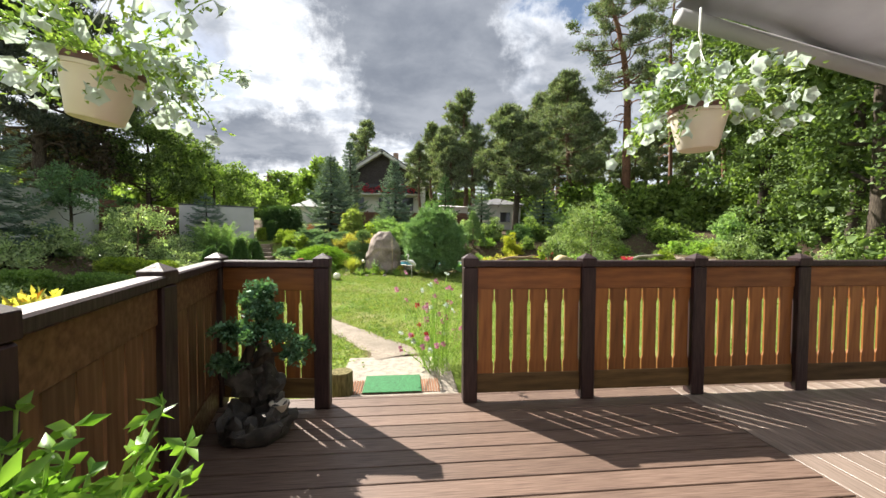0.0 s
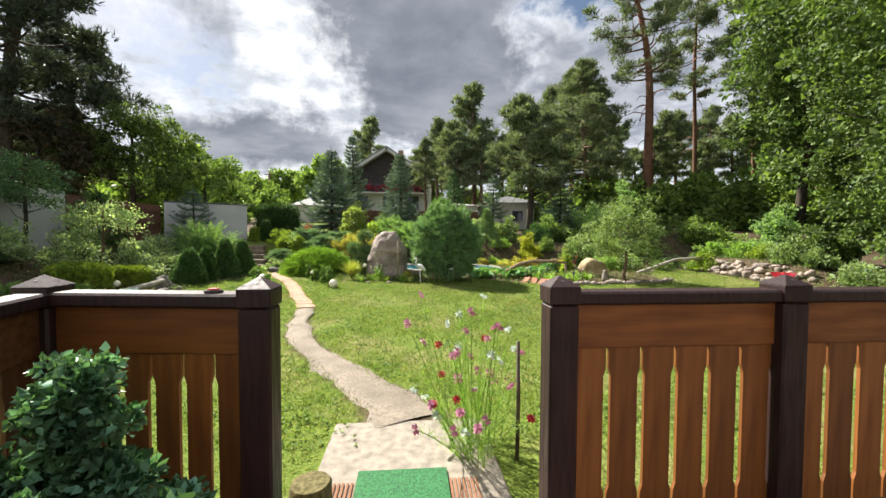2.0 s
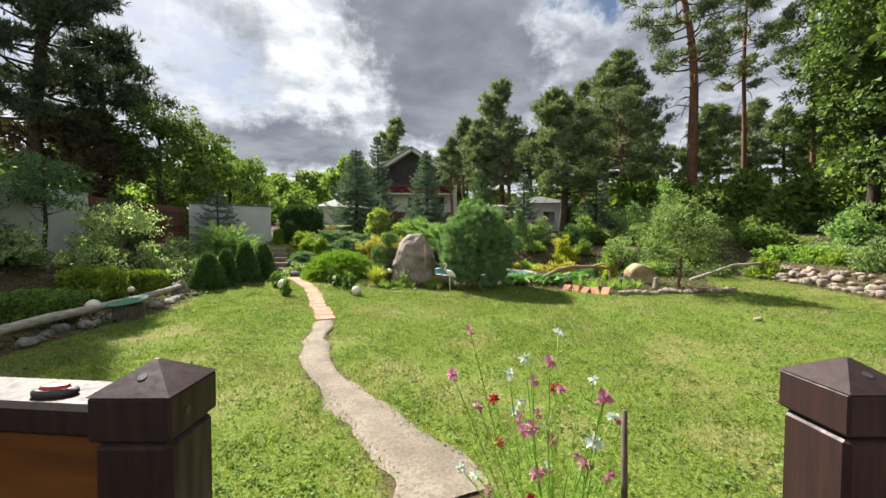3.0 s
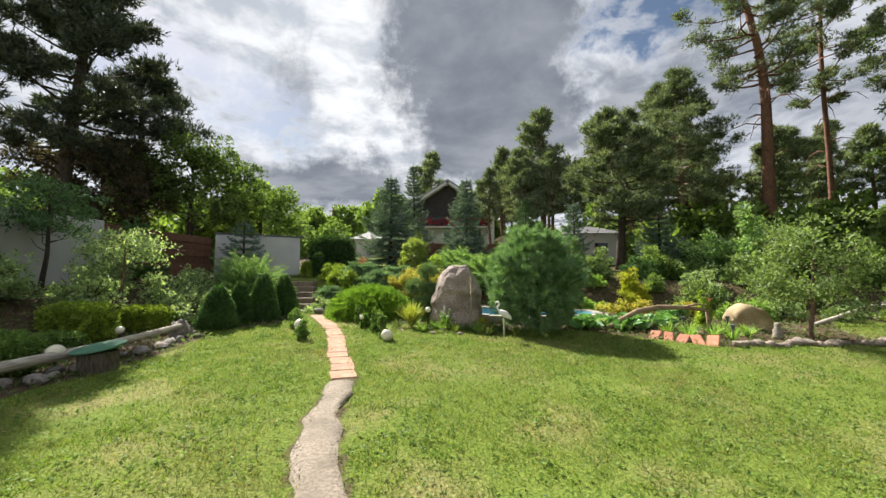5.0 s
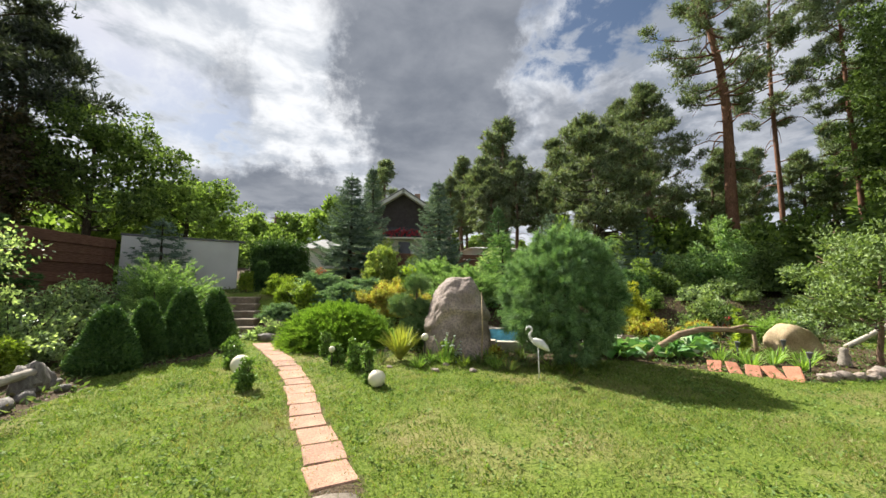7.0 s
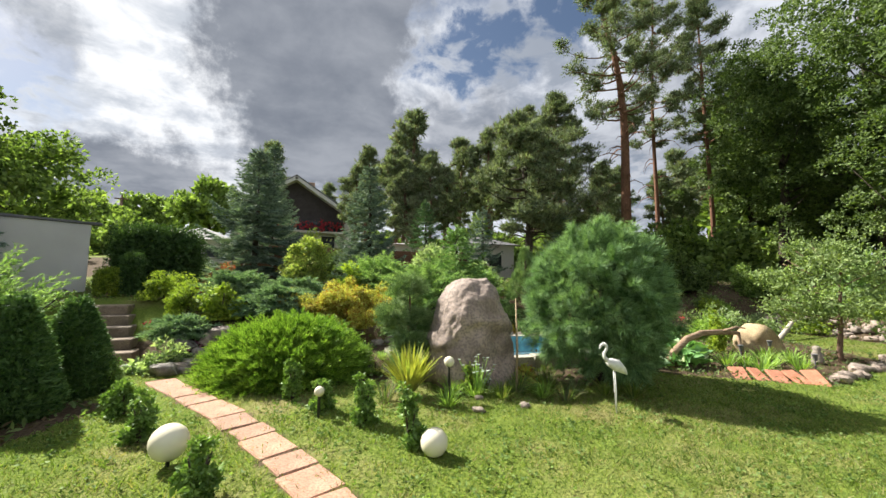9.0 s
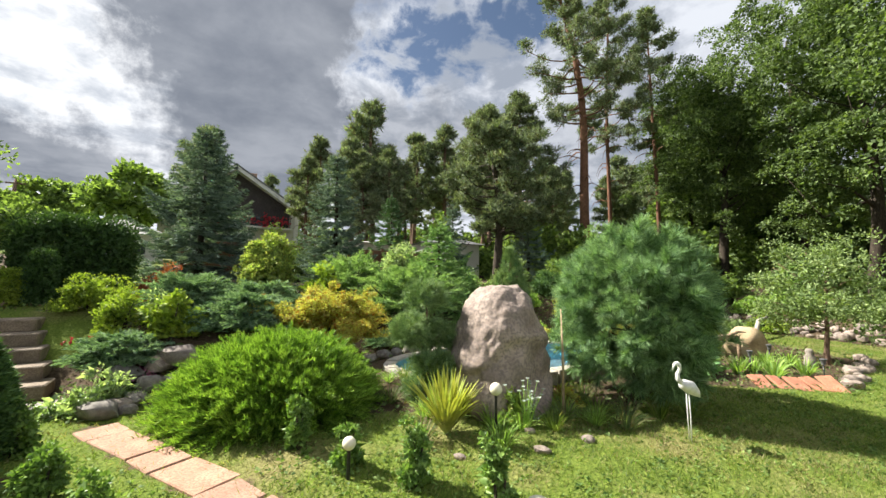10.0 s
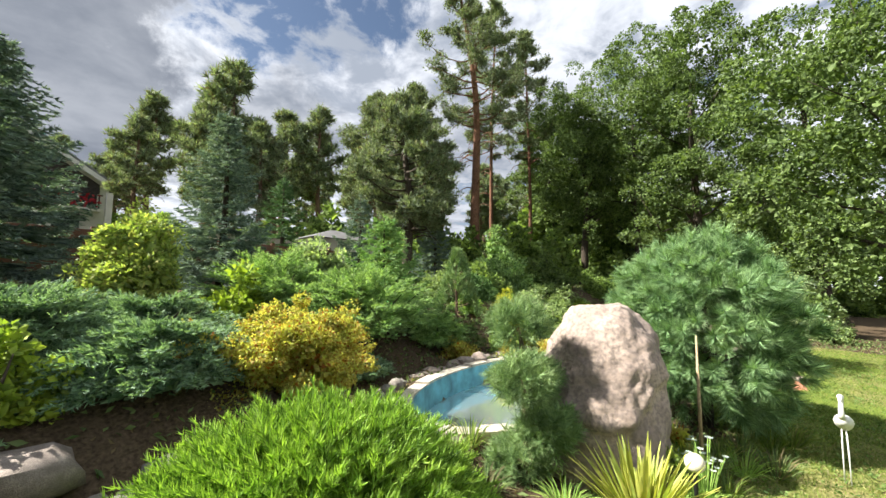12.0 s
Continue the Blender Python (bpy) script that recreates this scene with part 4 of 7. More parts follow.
def fence_panel(parent, a, b, n=6, tight=False):
    """Cap rail, upper board, slats and lower board between two post centres."""
    (ax, ay), (bx, by) = a, b
    ang = math.degrees(math.atan2(by - ay, bx - ax))
    ln = math.hypot(bx - ax, by - ay) - 0.105
    cx, cy = (ax + bx) / 2, (ay + by) / 2
    # Tight side panels take the chestnut copies with shade in their colour.
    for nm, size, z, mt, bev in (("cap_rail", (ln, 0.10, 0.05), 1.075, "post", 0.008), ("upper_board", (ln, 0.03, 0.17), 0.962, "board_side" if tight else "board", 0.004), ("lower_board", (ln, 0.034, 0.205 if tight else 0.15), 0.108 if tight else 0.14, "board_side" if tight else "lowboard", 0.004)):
        o = part(nm, box(size, (0, 0, 0), bev), mt, parent)
        o.location, o.rotation_euler = (cx, cy, DECK + z), (0, 0, radians(ang))
    w = ln / n
    key = (round(w, 3), tight)
    if key not in SLATS:
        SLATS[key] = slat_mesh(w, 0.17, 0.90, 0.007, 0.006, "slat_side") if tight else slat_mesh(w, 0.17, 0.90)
    for k in range(n):
        s = new("slat", SLATS[key])
        q = (k + 0.5) / n * ln - ln / 2
        u = Vector((math.cos(radians(ang)), math.sin(radians(ang))))
        s.parent, s.location, s.rotation_euler = parent, (cx + u.x * q, cy + u.y * q, DECK), (0, 0, radians(ang))


def fence(label, posts):
    t = tagged(new("terrace_fence"), label, "fence")
    for p in posts:
        fence_post(t, *p)
    for a, b in zip(posts, posts[1:]):
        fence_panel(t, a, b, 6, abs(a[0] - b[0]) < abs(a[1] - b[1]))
    return t


fence("brown wooden terrace fence with slotted chestnut slats and dark posts", [(0.495 + 0.942 * k, 2.89) for k in range(8)])
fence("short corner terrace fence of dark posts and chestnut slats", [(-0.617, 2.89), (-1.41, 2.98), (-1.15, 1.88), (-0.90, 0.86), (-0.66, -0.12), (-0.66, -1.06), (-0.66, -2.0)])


# ---- house behind, canopy ----
setting("wall_house", box((9.2, 0.25, 3.2), (2.9, -2.6, 1.7), 0.01), "facade", "plain pale rendered wall of the house", "wall")
can = tagged(new("canopy"), "grey-white canvas canopy with a hanging edge over the terrace", "awning", "", "structure")


def canopy_sheet():
    xs, ys = np.linspace(1.2, 6.5, 40), np.linspace(-2.4, 1.62, 26)
    X, Y = np.meshgrid(xs, ys)
    Z = 2.54 - 0.20 * (X - 1.2) + 0.05 * (1.62 - Y) + 0.012 * np.sin(X * 9) + 0.02 * np.sin(Y * 5 + X)
    V = np.stack([X, Y, Z], -1).reshape(-1, 3)
    i = np.arange(V.shape[0]).reshape(26, 40)
    F = np.stack([i[:-1, :-1], i[:-1, 1:], i[1:, 1:], i[1:, :-1]], -1).reshape(-1, 4)
    bm = bmesh.new()
    vs = [bm.verts.new(v) for v in V]
    for f in F:
        bm.faces.new([vs[k] for k in f])
    bmesh.ops.solidify(bm, geom=bm.faces[:], thickness=0.012)
    return bm


part("sheet", canopy_sheet(), "canvas", can, "", True)
part("front_rail", cat([tube([(1.2, 1.6, 2.48), (6.5, 1.62, 1.42)], 0.035, 10)]), "canvas", can, "", True)
part("side_rail", box((0.06, 4.0, 0.09), (1.22, -0.42, 2.58), 0.01), "canvas", can)
part("canopy_post", box((0.08, 0.08, 1.2), (6.4, 1.55, DECK + 0.60), 0.01), "canvas", can)
beam = setting("beam", box((0.10, 4.2, 0.14), (-0.97, -0.45, 2.75), 0.01), "post", "dark roof beam reaching out over the terrace", "beam")


# ---- hanging baskets ----
def trumpet():
    """One petunia: a narrow throat that opens into a waved disc."""
    m, R = 10, 0.026
    ang = np.arange(m) * 2 * np.pi / m
    d = np.stack([np.cos(ang), np.sin(ang), np.zeros(m)], 1)
    ring = d * (R * (1 + 0.14 * np.cos(ang * 5)))[:, None] + [0, 0, 0.034]
    mid = d * R * 0.55 + [0, 0, 0.031]
    thr = d * R * 0.22 + [0, 0, 0.020]
    V = np.vstack([ring, mid, thr, [[0, 0, 0]]])
    F = []
    for j in range(m):
        q = (j + 1) % m
        F += [(j, q, m + q), (j, m + q, m + j), (m + j, m + q, 2 * m + q), (m + j, 2 * m + q, 2 * m + j), (2 * m + j, 2 * m + q, 3 * m)]
    me = np_mesh("flower", V, np.array(F))
    smooth_all(me)
    me.materials.append(M["white"])
    return me


PETUNIA = trumpet()


def hanging_basket(x, y, z, top, label, seed, r=0.125, tilt=0):
    rng = np.random.default_rng(seed)
    t = thing("hanging_basket", x, y, z, label, "flower pot")
    t.rotation_euler = (0, radians(tilt), 0)
    part("pot", lathe([(0, -0.15), (r * 0.62, -0.15), (r * 0.66, -0.145), (r * 0.85, -0.06), (r * 0.98, 0.0), (r * 1.02, 0.0), (r * 1.02, -0.012), (r * 0.9, -0.012), (r * 0.8, -0.06), (0, -0.06)], 32), "pot", t, "", True, 40)
    part("rim", lathe([(r * 0.9, 0.001), (r * 1.05, 0.001), (r * 1.06, 0.02), (r * 1.0, 0.024), (r * 0.9, 0.02)], 32), "potrim", t, "brown rim", True, 40)
    k = []
    for j in range(3):
        a = 2.094 * j + 0.5
        k.append(tube([(r * math.cos(a), r * math.sin(a), 0.015), (0, 0, 0.27)], 0.002, 5))
    k.append(tube([(0, 0, 0.27), (0.008, 0, 0.30), (-0.004, 0, 0.33), (0, 0, top - z)], 0.0045, 6))
    part("hanger", cat(k), "cord", t, "white cord hanger")
    n = 46
    a = rng.random(n) * 6.283
    ln = rng.uniform(0.12, 0.34, n)
    st, lp, ld, fp = [], [], [], []
    for i in range(n):
        d = np.array([math.cos(a[i]), math.sin(a[i]), 0])
        s = np.linspace(0, 1, 10)[:, None]
        c = d * (r * 0.5 + ln[i] * s) + np.array([0, 0, 1.0]) * (0.03 + rng.uniform(0.06, 0.24) * s - rng.uniform(0.0, 0.30) * s * s)
        c = c + rng.normal(size=c.shape) * 0.006
        st.append(tube(c, 0.0022, 4))
        q = np.repeat(c, 6, 0)
        lp.append(q + rng.normal(size=q.shape) * 0.016)
        ld.append(unit(rng.normal(size=q.shape) + [0, 0, 0.4] + d))
        if rng.random() < 0.85:
            fp += [c[-1], c[rng.integers(4, 9)] + rng.normal(size=3) * 0.03, c[rng.integers(6, 9)] + rng.normal(size=3) * 0.03]
    lp, ld = np.vstack(lp), np.vstack(ld)
    part("stems", cat(st), "feather", t)
    part("leaves", leaves(lp, ld, 0.022 * rng.uniform(0.6, 1.3, len(lp)), 0.011, rng), "petunia", t)
    for p in fp:
        ax = Vector(unit(rng.normal(size=3) + [0, -0.6, -0.3]))
        o = new("flower", PETUNIA)
        o.parent = t
        o.matrix_local = Matrix.Translation(p) @ ax.to_track_quat("Z", "Y").to_matrix().to_4x4() @ Matrix.Scale(rng.uniform(0.8, 1.2), 4)
    return t


hanging_basket(1.225, 1.50, 2.02, 2.46, "cream hanging pot of white petunias on white cords", 11, 0.110)
hanging_basket(-0.945, 1.30, 2.005, 2.68, "tilted cream hanging pot overflowing with white petunias", 12, 0.108, 9)


# ---- table fountain with artificial ivy ----
def fountain(x, y):
    t = thing("fountain", x, y, DECK, "dark resin rock fountain with artificial ivy on the deck", "fountain")
    bm = bmesh.new()
    rng = random.Random(3)
    basin = lathe([(0, 0), (0.18, 0), (0.21, 0.03), (0.225, 0.09), (0.205, 0.125), (0.17, 0.12), (0.15, 0.07), (0, 0.06)], 26)
    for v in basin.verts:
        v.co *= 1 + 0.30 * noise.noise(v.co * 18)
    part("basin", basin, "resin", t, "", True, 60)
    for k, (dx, dy, dz, s) in enumerate(((-0.10, 0.06, 0.10, 0.17), (0.09, 0.07, 0.10, 0.16), (-0.11, 0.05, 0.24, 0.16), (0.08, 0.06, 0.25, 0.15), (0.0, 0.10, 0.36, 0.16), (0.02, 0.09, 0.16, 0.15), (-0.03, 0.09, 0.27, 0.13), (0.13, -0.09, 0.05, 0.14), (-0.14, -0.08, 0.04, 0.15), (0.02, -0.16, 0.03, 0.13), (-0.07, -0.15, 0.03, 0.12), (0.17, 0.0, 0.07, 0.13))):
        r = rock_mesh((s * 0.85, s * 0.75, s * 1.2), k + 2, 3, 0.6)
        o = part("rock", r, "resin", t, "", True, 35)
        o.location = (dx, dy, dz)
    part("bowl", lathe([(0, 0), (0.04, 0), (0.058, 0.05), (0.064, 0.055), (0.052, 0.05), (0, 0.02)], 16, (0.15, -0.03, 0.16)), "pot", t, "small brown bowl", True)
    part("trunk", cat([tube([(-0.08, 0.06, 0.1), (-0.12, 0.08, 0.4), (-0.03, 0.08, 0.62), (0, 0.05, 0.78)], [0.045, 0.04, 0.03, 0.012], 8), tube([(-0.1, 0.07, 0.35), (0.05, 0.05, 0.5), (0.16, 0.0, 0.52)], [0.03, 0.02, 0.01], 6)]), "darkbark", t, "", True)
    g = np.random.default_rng(4)
    for c, R, n in (((0.0, 0.02, 0.90), (0.11, 0.11, 0.09), 20), ((0.03, 0.0, 0.79), (0.14, 0.12, 0.08), 20), ((0.07, -0.03, 0.66), (0.20, 0.15, 0.08), 26), ((-0.12, -0.02, 0.66), (0.13, 0.11, 0.08), 16), ((0.25, 0.0, 0.54), (0.09, 0.09, 0.11), 13), ((-0.17, -0.04, 0.47), (0.11, 0.09, 0.07), 14)):
        V, F = leaf_crown(g, R, n, 0.045, 44, 0.028, 0.019, -0.9, 0.8, 0.06)
        part("ivy_leaves", (V + np.array(c), F), "silk", t, "glossy artificial ivy")
    return t


fountain(-0.96, 2.52)


def rail_clip():
    t = thing("lens_case", -0.775, 2.89, DECK + 1.10, "small red and black oval case on the fence rail", "case", rz=8)
    bm = lathe([(0, 0), (0.029, 0), (0.032, 0.003), (0.032, 0.009), (0.028, 0.012), (0, 0.012)], 24)
    for v in bm.verts:
        v.co.y *= 0.5
    part("body", bm, "beak", t, "", True, 40)
    bm = lathe([(0, 0.0115), (0.022, 0.0115), (0.019, 0.017), (0, 0.0185)], 24)
    for v in bm.verts:
        v.co.y *= 0.5
    part("lid", bm, "redpl", t, "red lid", True, 40)


rail_clip()


def pot_plant(x, y):
    t = thing("potted_shrub", x, y, DECK, "lush bright green shrub in a pot on the deck", "potted plant")
    part("pot", lathe([(0, 0), (0.13, 0), (0.19, 0.30), (0.20, 0.31), (0.17, 0.30), (0, 0.27)], 24), "pot", t, "", True, 40)
    rng = np.random.default_rng(21)
    st, P, D = [], [], []
    for k in range(70):
        a = rng.random() * 6.28
        e = np.array([math.cos(a), math.sin(a), 0]) * rng.uniform(0.06, 0.27) + [0, 0, rng.uniform(0.66, 0.93)]
        s = np.linspace(0, 1, 9)[:, None]
        c = np.array([0, 0, 0.27]) * (1 - s) + e * s + np.array([0, 0, 0.12]) * s * (1 - s)
        st.append(tube(c, 0.004, 4))
        q = np.repeat(c[2:], 6, 0)
        P.append(q)
        D.append(unit(rng.normal(size=q.shape) * [1, 1, 0.5] + [0, 0, 0.15]))
    P, D = np.vstack(P), np.vstack(D)
    part("stems", cat(st), "feather", t)
    part("leaves", leaves(P, D, 0.05 * rng.uniform(0.6, 1.3, len(P)), 0.023, rng, 0.2), "lushleaf", t)


pot_plant(-0.665, 0.67)

# ---- gate: concrete pad, mats, log, flowers ----
pad = thing("concrete_pad", -0.05, 3.72, tz(0, 3.75) - 0.03, "worn pale concrete landing below the deck", "paving", "", "structure")
for (cx, cy, sx, sy) in ((-0.03, 0.03, 1.10, 1.16),):
    part("concrete_slab", box((sx, sy, 0.05), (cx, cy, 0.025), 0.01), "conc", pad)
gm = thing("turf_mat", -0.12, 3.50, tz(0, 3.56) + 0.021, "bright green plastic turf mat on the landing", "doormat")
part("mat", box((0.52, 0.40, 0.008), (0, 0, 0.014), 0.003), "mat", gm)
cm = thing("coir_mat", -0.10, 3.46, tz(0, 3.52) + 0.02, "ribbed brown mat under the green one", "doormat")
for k in range(34):
    part("rib", box((0.013, 0.30, 0.01), (-0.40 + 0.0242 * k, 0, 0.004), 0), "coir", cm)


def log_post(name, x, y, r, h, mat, label):
    t = thing(name, x, y, tz(x, y) - 0.02, label, "log")
    bm = lathe([(0, 0), (r * 1.03, 0), (r, h * 0.5), (r * 0.98, h - 0.012), (r * 0.9, h), (0, h)], 22)
    for v in bm.verts:
        v.co.xy *= 1 + 0.05 * noise.noise(v.co * 9)
    part("log", bm, mat, t, "", True, 40)
    return t


log_post("log_bollard", -0.56, 3.34, 0.10, 0.24, "mossylog", "short upright mossy log beside the gate")


def cosmos(x, y):
    t = thing("cosmos", x, y, tz(x, y), "tall feathery cosmos with pink and white flowers", "flower")
    rng = np.random.default_rng(6)
    st, P, D, heads = [], [], [], []
    for k in range(58):
        a = rng.random() * 6.28
        b = np.array([math.cos(a), math.sin(a), 0]) * rng.uniform(0, 0.22)
        e = b + np.array([math.cos(a), math.sin(a), 0]) * rng.uniform(0.05, 0.36) + [rng.normal() * 0.08 - 0.08, 0, rng.uniform(0.25, 1.0)]
        s = np.linspace(0, 1, 9)[:, None]
        c = b * (1 - s) + e * s + np.array([0, 0, 0.1]) * s * (1 - s)
        st.append(tube(c, 0.0028, 4))
        q = np.repeat(c[1:-1], 12, 0)
        P.append(q)
        D.append(unit(rng.normal(size=q.shape) + [0, 0, 0.8]))
        heads.append(c[-1])
    P, D = np.vstack(P), np.vstack(D)
    part("greenery", cat(st + [needles(P, D, 0.07, 0.0028, rng)]), "feather", t)
    ang = np.arange(8) * 0.785
    d = np.stack([np.cos(ang), np.sin(ang), np.full(8, 0.15)], 1)
    for col, lo, hi in (("pink", 0, 26), ("white", 26, 40), ("crimson", 40, 46)):
        me = np_mesh("flower", *leaves(np.zeros((8, 3)), unit(d), 0.036, 0.027, rng, 0.05))
        me.materials.append(M[col])
        for p in heads[lo:hi]:
            o = new("flower", me)
            o.parent = t
            o.matrix_local = Matrix.Translation(p) @ Vector(unit(rng.normal(size=3) * 0.6 + [0, -0.7, 0.5])).to_track_quat("Z", "Y").to_matrix().to_4x4()
            tagged(o, {"pink": "pink flower", "white": "white flower", "crimson": "red flower"}[col])
    return t


cosmos(0.33, 3.92)
stake = thing("garden_stake", 0.60, 3.80, tz(0.6, 3.8), "thin dark wooden stake among the flowers", "stake")
part("stake", tube([(0, 0, -0.05), (0.005, 0, 0.4), (0, 0.004, 0.76)], [0.014, 0.013, 0.011], 7), "stump", stake)

# ---- path slabs ----
walkway = tagged(new("slab_walkway"), "row of pinkish paving slabs sunk in the lawn", "path", "", "structure")
rnd = random.Random(2)
fine, at, d = along(SLABS, 0.01)
k = 0
for ln in (0.34, 0.32, 0.33, 0.31, 0.34, 0.33, 0.36, 0.30, 0.40, 0.28, 0.34, 0.52, 0.33, 0.62, 0.30, 0.45, 0.34):
    if k + ln * 100 >= len(fine):
        break
    p, q = fine[k], fine[int(k + ln * 100)]
    m = (p + q) / 2
    ang = math.degrees(math.atan2(q[1] - p[1], q[0] - p[0])) - 90
    o = part("slab", box((0.29 + rnd.uniform(-0.02, 0.02), ln - 0.012 - 0.015 * rnd.random(), 0.04), (0, 0, 0), 0.008), "slab", walkway)
    o.location = (m[0] + rnd.uniform(-0.02, 0.02), m[1], tz(*m) - 0.008)
    o.rotation_euler = (radians(2.0 + rnd.uniform(-1, 1)), radians(rnd.uniform(-1.5, 1.5)), radians(ang + rnd.uniform(-5, 5)))
    k += int(ln * 100)

# ---- steps to the terrace ----
st = tagged(new("garden_steps"), "five low garden steps with pale treads", "steps", "", "structure")
for k in range(5):
    part("step", box((0.85, 0.42, 0.16), (-5.35 - 0.12 * k, 14.62 + 0.31 * k, 0.40 + 0.152 * (k + 1) - 0.08), 0.015, 4), "step", st)


# ---- boulder ----
def boulder(x, y):
    t = thing("boulder", x, y, tz(x, y) - 0.1, "tall standing pinkish granite boulder with a chipped face", "boulder")
    bm = bmesh.new()
    bmesh.ops.create_icosphere(bm, subdivisions=6, radius=1.0)
    for v in bm.verts:
        p = v.co.copy()
        f = (p.z + 1) / 2
        h = 1.78 * f ** 0.85 - 0.38
        w = 0.62 * (1 - 0.40 * ss(0.25, 1.0, f))
        # squared plan, flat chipped planes
        x2 = math.copysign(abs(p.x) ** 0.72, p.x) * float(w)
        y2 = math.copysign(abs(p.y) ** 0.78, p.y) * 0.56 * (1 - 0.25 * float(ss(0.3, 1.0, f)))
        q = Vector((x2, y2, h))
        for nx, ny, nz, dd in ((-0.80, -0.40, 0.42, 0.98), (0.9, -0.1, 0.42, 1.12), (0.25, -0.80, 0.52, 1.16), (0.30, -0.95, 0.06, 0.66), (0.05, 0.1, 0.99, 1.33)):
            nn = Vector((nx, ny, nz)).normalized()
            over = q.dot(nn) - dd * (0.80 if nz < 0.9 and nz > 0 else 1.0)
            if over > 0:
                q -= nn * over * 0.85
        ledge = 0.86 + 0.22 * q.x - 0.30 * abs(q.x + 0.1) + 0.10 * noise.noise(q * 3.0)
        if p.y < 0.35:
            q -= p * 0.075 * float(ss(ledge, ledge - 0.10, q.z)) * float(ss(0.1, 0.45, q.z))
        q += p * (0.05 * noise.noise(q * 2.2) + 0.035 * noise.noise(q * 6) + 0.014 * noise.noise(q * 18))
        v.co = q
    part("stone", bm, "boulder", t, "", True)
    return t


boulder(-0.70, 12.08)

# ---- shrubs of the front bed ----
juniper("front_juniper", -2.82, 12.98, (0.98, 0.85, 0.73), "juniper", "dense bright green spreading juniper mound", 4800, 0.25, 0.0085, 31, 0.5, sub=10, droop=0.3, lobed=False)
shrub("golden_spirea", -2.02, 14.62, (1.05, 0.66, 0.52), "orange", "golden orange low leafy shrub", 0.028, 0.02, 110, 280, 0.14, 41)


def round_pine(x, y):
    t = thing("round_pine", x, y, tz(x, y) - 0.03, "big rounded blue-green pine bush with soft long needles", "shrub")
    rng = np.random.default_rng(51)
    part("trunk", cat(limbs(rng, 1.3, 0.07, ball_dirs(16, rng) * [0.8, 0.8, 0.6] + [0, 0, 0.95])), "darkbark", t, "", True)
    g = []
    for rad, n in ((1.0, 520), (0.86, 360), (0.66, 240)):
        u = ball_dirs(n, rng)
        u = u[u[:, 2] > -0.86]
        w = np.array([0.95 + 0.10 * noise.noise(Vector(q) * 2.1) + 0.12 * noise.noise(Vector(q) * 5.5) for q in u])[:, None]
        C = u * w * [0.84 * rad, 0.80 * rad, 0.94 * rad] * rng.uniform(0.86, 1.06, (len(u), 1)) + [0, 0, 1.02]
        C[:, 2] = np.maximum(C[:, 2], rng.uniform(0.06, 0.3, len(C)))
        g.append(tufts(rng, C, unit(u + [0, 0, 0.1] + rng.normal(size=u.shape) * 0.3), 140, 0.135, 0.0068, 0.7))
    part("needles", cat(g), "wpine", t)


round_pine(0.86, 11.5)


def dwarf_pine(x, y):
    t = thing("cloud_pine", x, y, tz(x, y) - 0.02, "small cloud-pruned pine beside the boulder", "shrub")
    rng = np.random.default_rng(61)
    pads = [((0.02, 0.1, 1.12), 0.26), ((-0.24, -0.05, 0.78), 0.24), ((0.12, 0.0, 0.72), 0.2), ((-0.05, -0.16, 0.42), 0.24), ((0.2, -0.1, 0.36), 0.2), ((0.0, 0.1, 0.15), 0.25)]
    w = [tube([(0, 0, 0), (-0.04, 0.02, 0.35), (0.03, 0.06, 0.75), (0.02, 0.1, 1.1)], [0.035, 0.028, 0.018, 0.008], 7)]
    g = []
    for c, r in pads:
        c, r = np.array(c), r * 0.74
        w.append(tube([(0, 0.03, c[2] * 0.7), c * [0.5, 0.5, 0.85], c], [0.014, 0.01, 0.005], 5))
        u = ball_dirs(170, rng)
        C = c + u * [r, r, r * 0.75] * rng.uniform(0.4, 1, (170, 1))
        g.append(tufts(rng, C, unit(u + [0, 0, 0.7]), 44, 0.085, 0.0045, 0.7))
    part("trunk", cat(w), "bark", t, "", True)
    part("needles", cat(g), "mugo", t)


dwarf_pine(-1.40, 12.42)


def strap_plant(name, x, y, n, L, W, mat, label, seed, spread=0.75, bend=0.3, category="plant", group=""):
    rng = np.random.default_rng(seed)
    t = thing(name, x, y, tz(x, y) - 0.01, label, category, group)
    a = rng.random(n) * 6.283
    k = rng.uniform(0.15, 1, n) * spread
    D = unit(np.stack([np.cos(a) * k, np.sin(a) * k, np.ones(n) * 0.8], 1))
    P = np.stack([np.cos(a) * 0.03, np.sin(a) * 0.03, np.zeros(n)], 1)
    part("leaves", blades(P, D, L * rng.uniform(0.65, 1.1, n), W, rng, bend), mat, t)
    return t


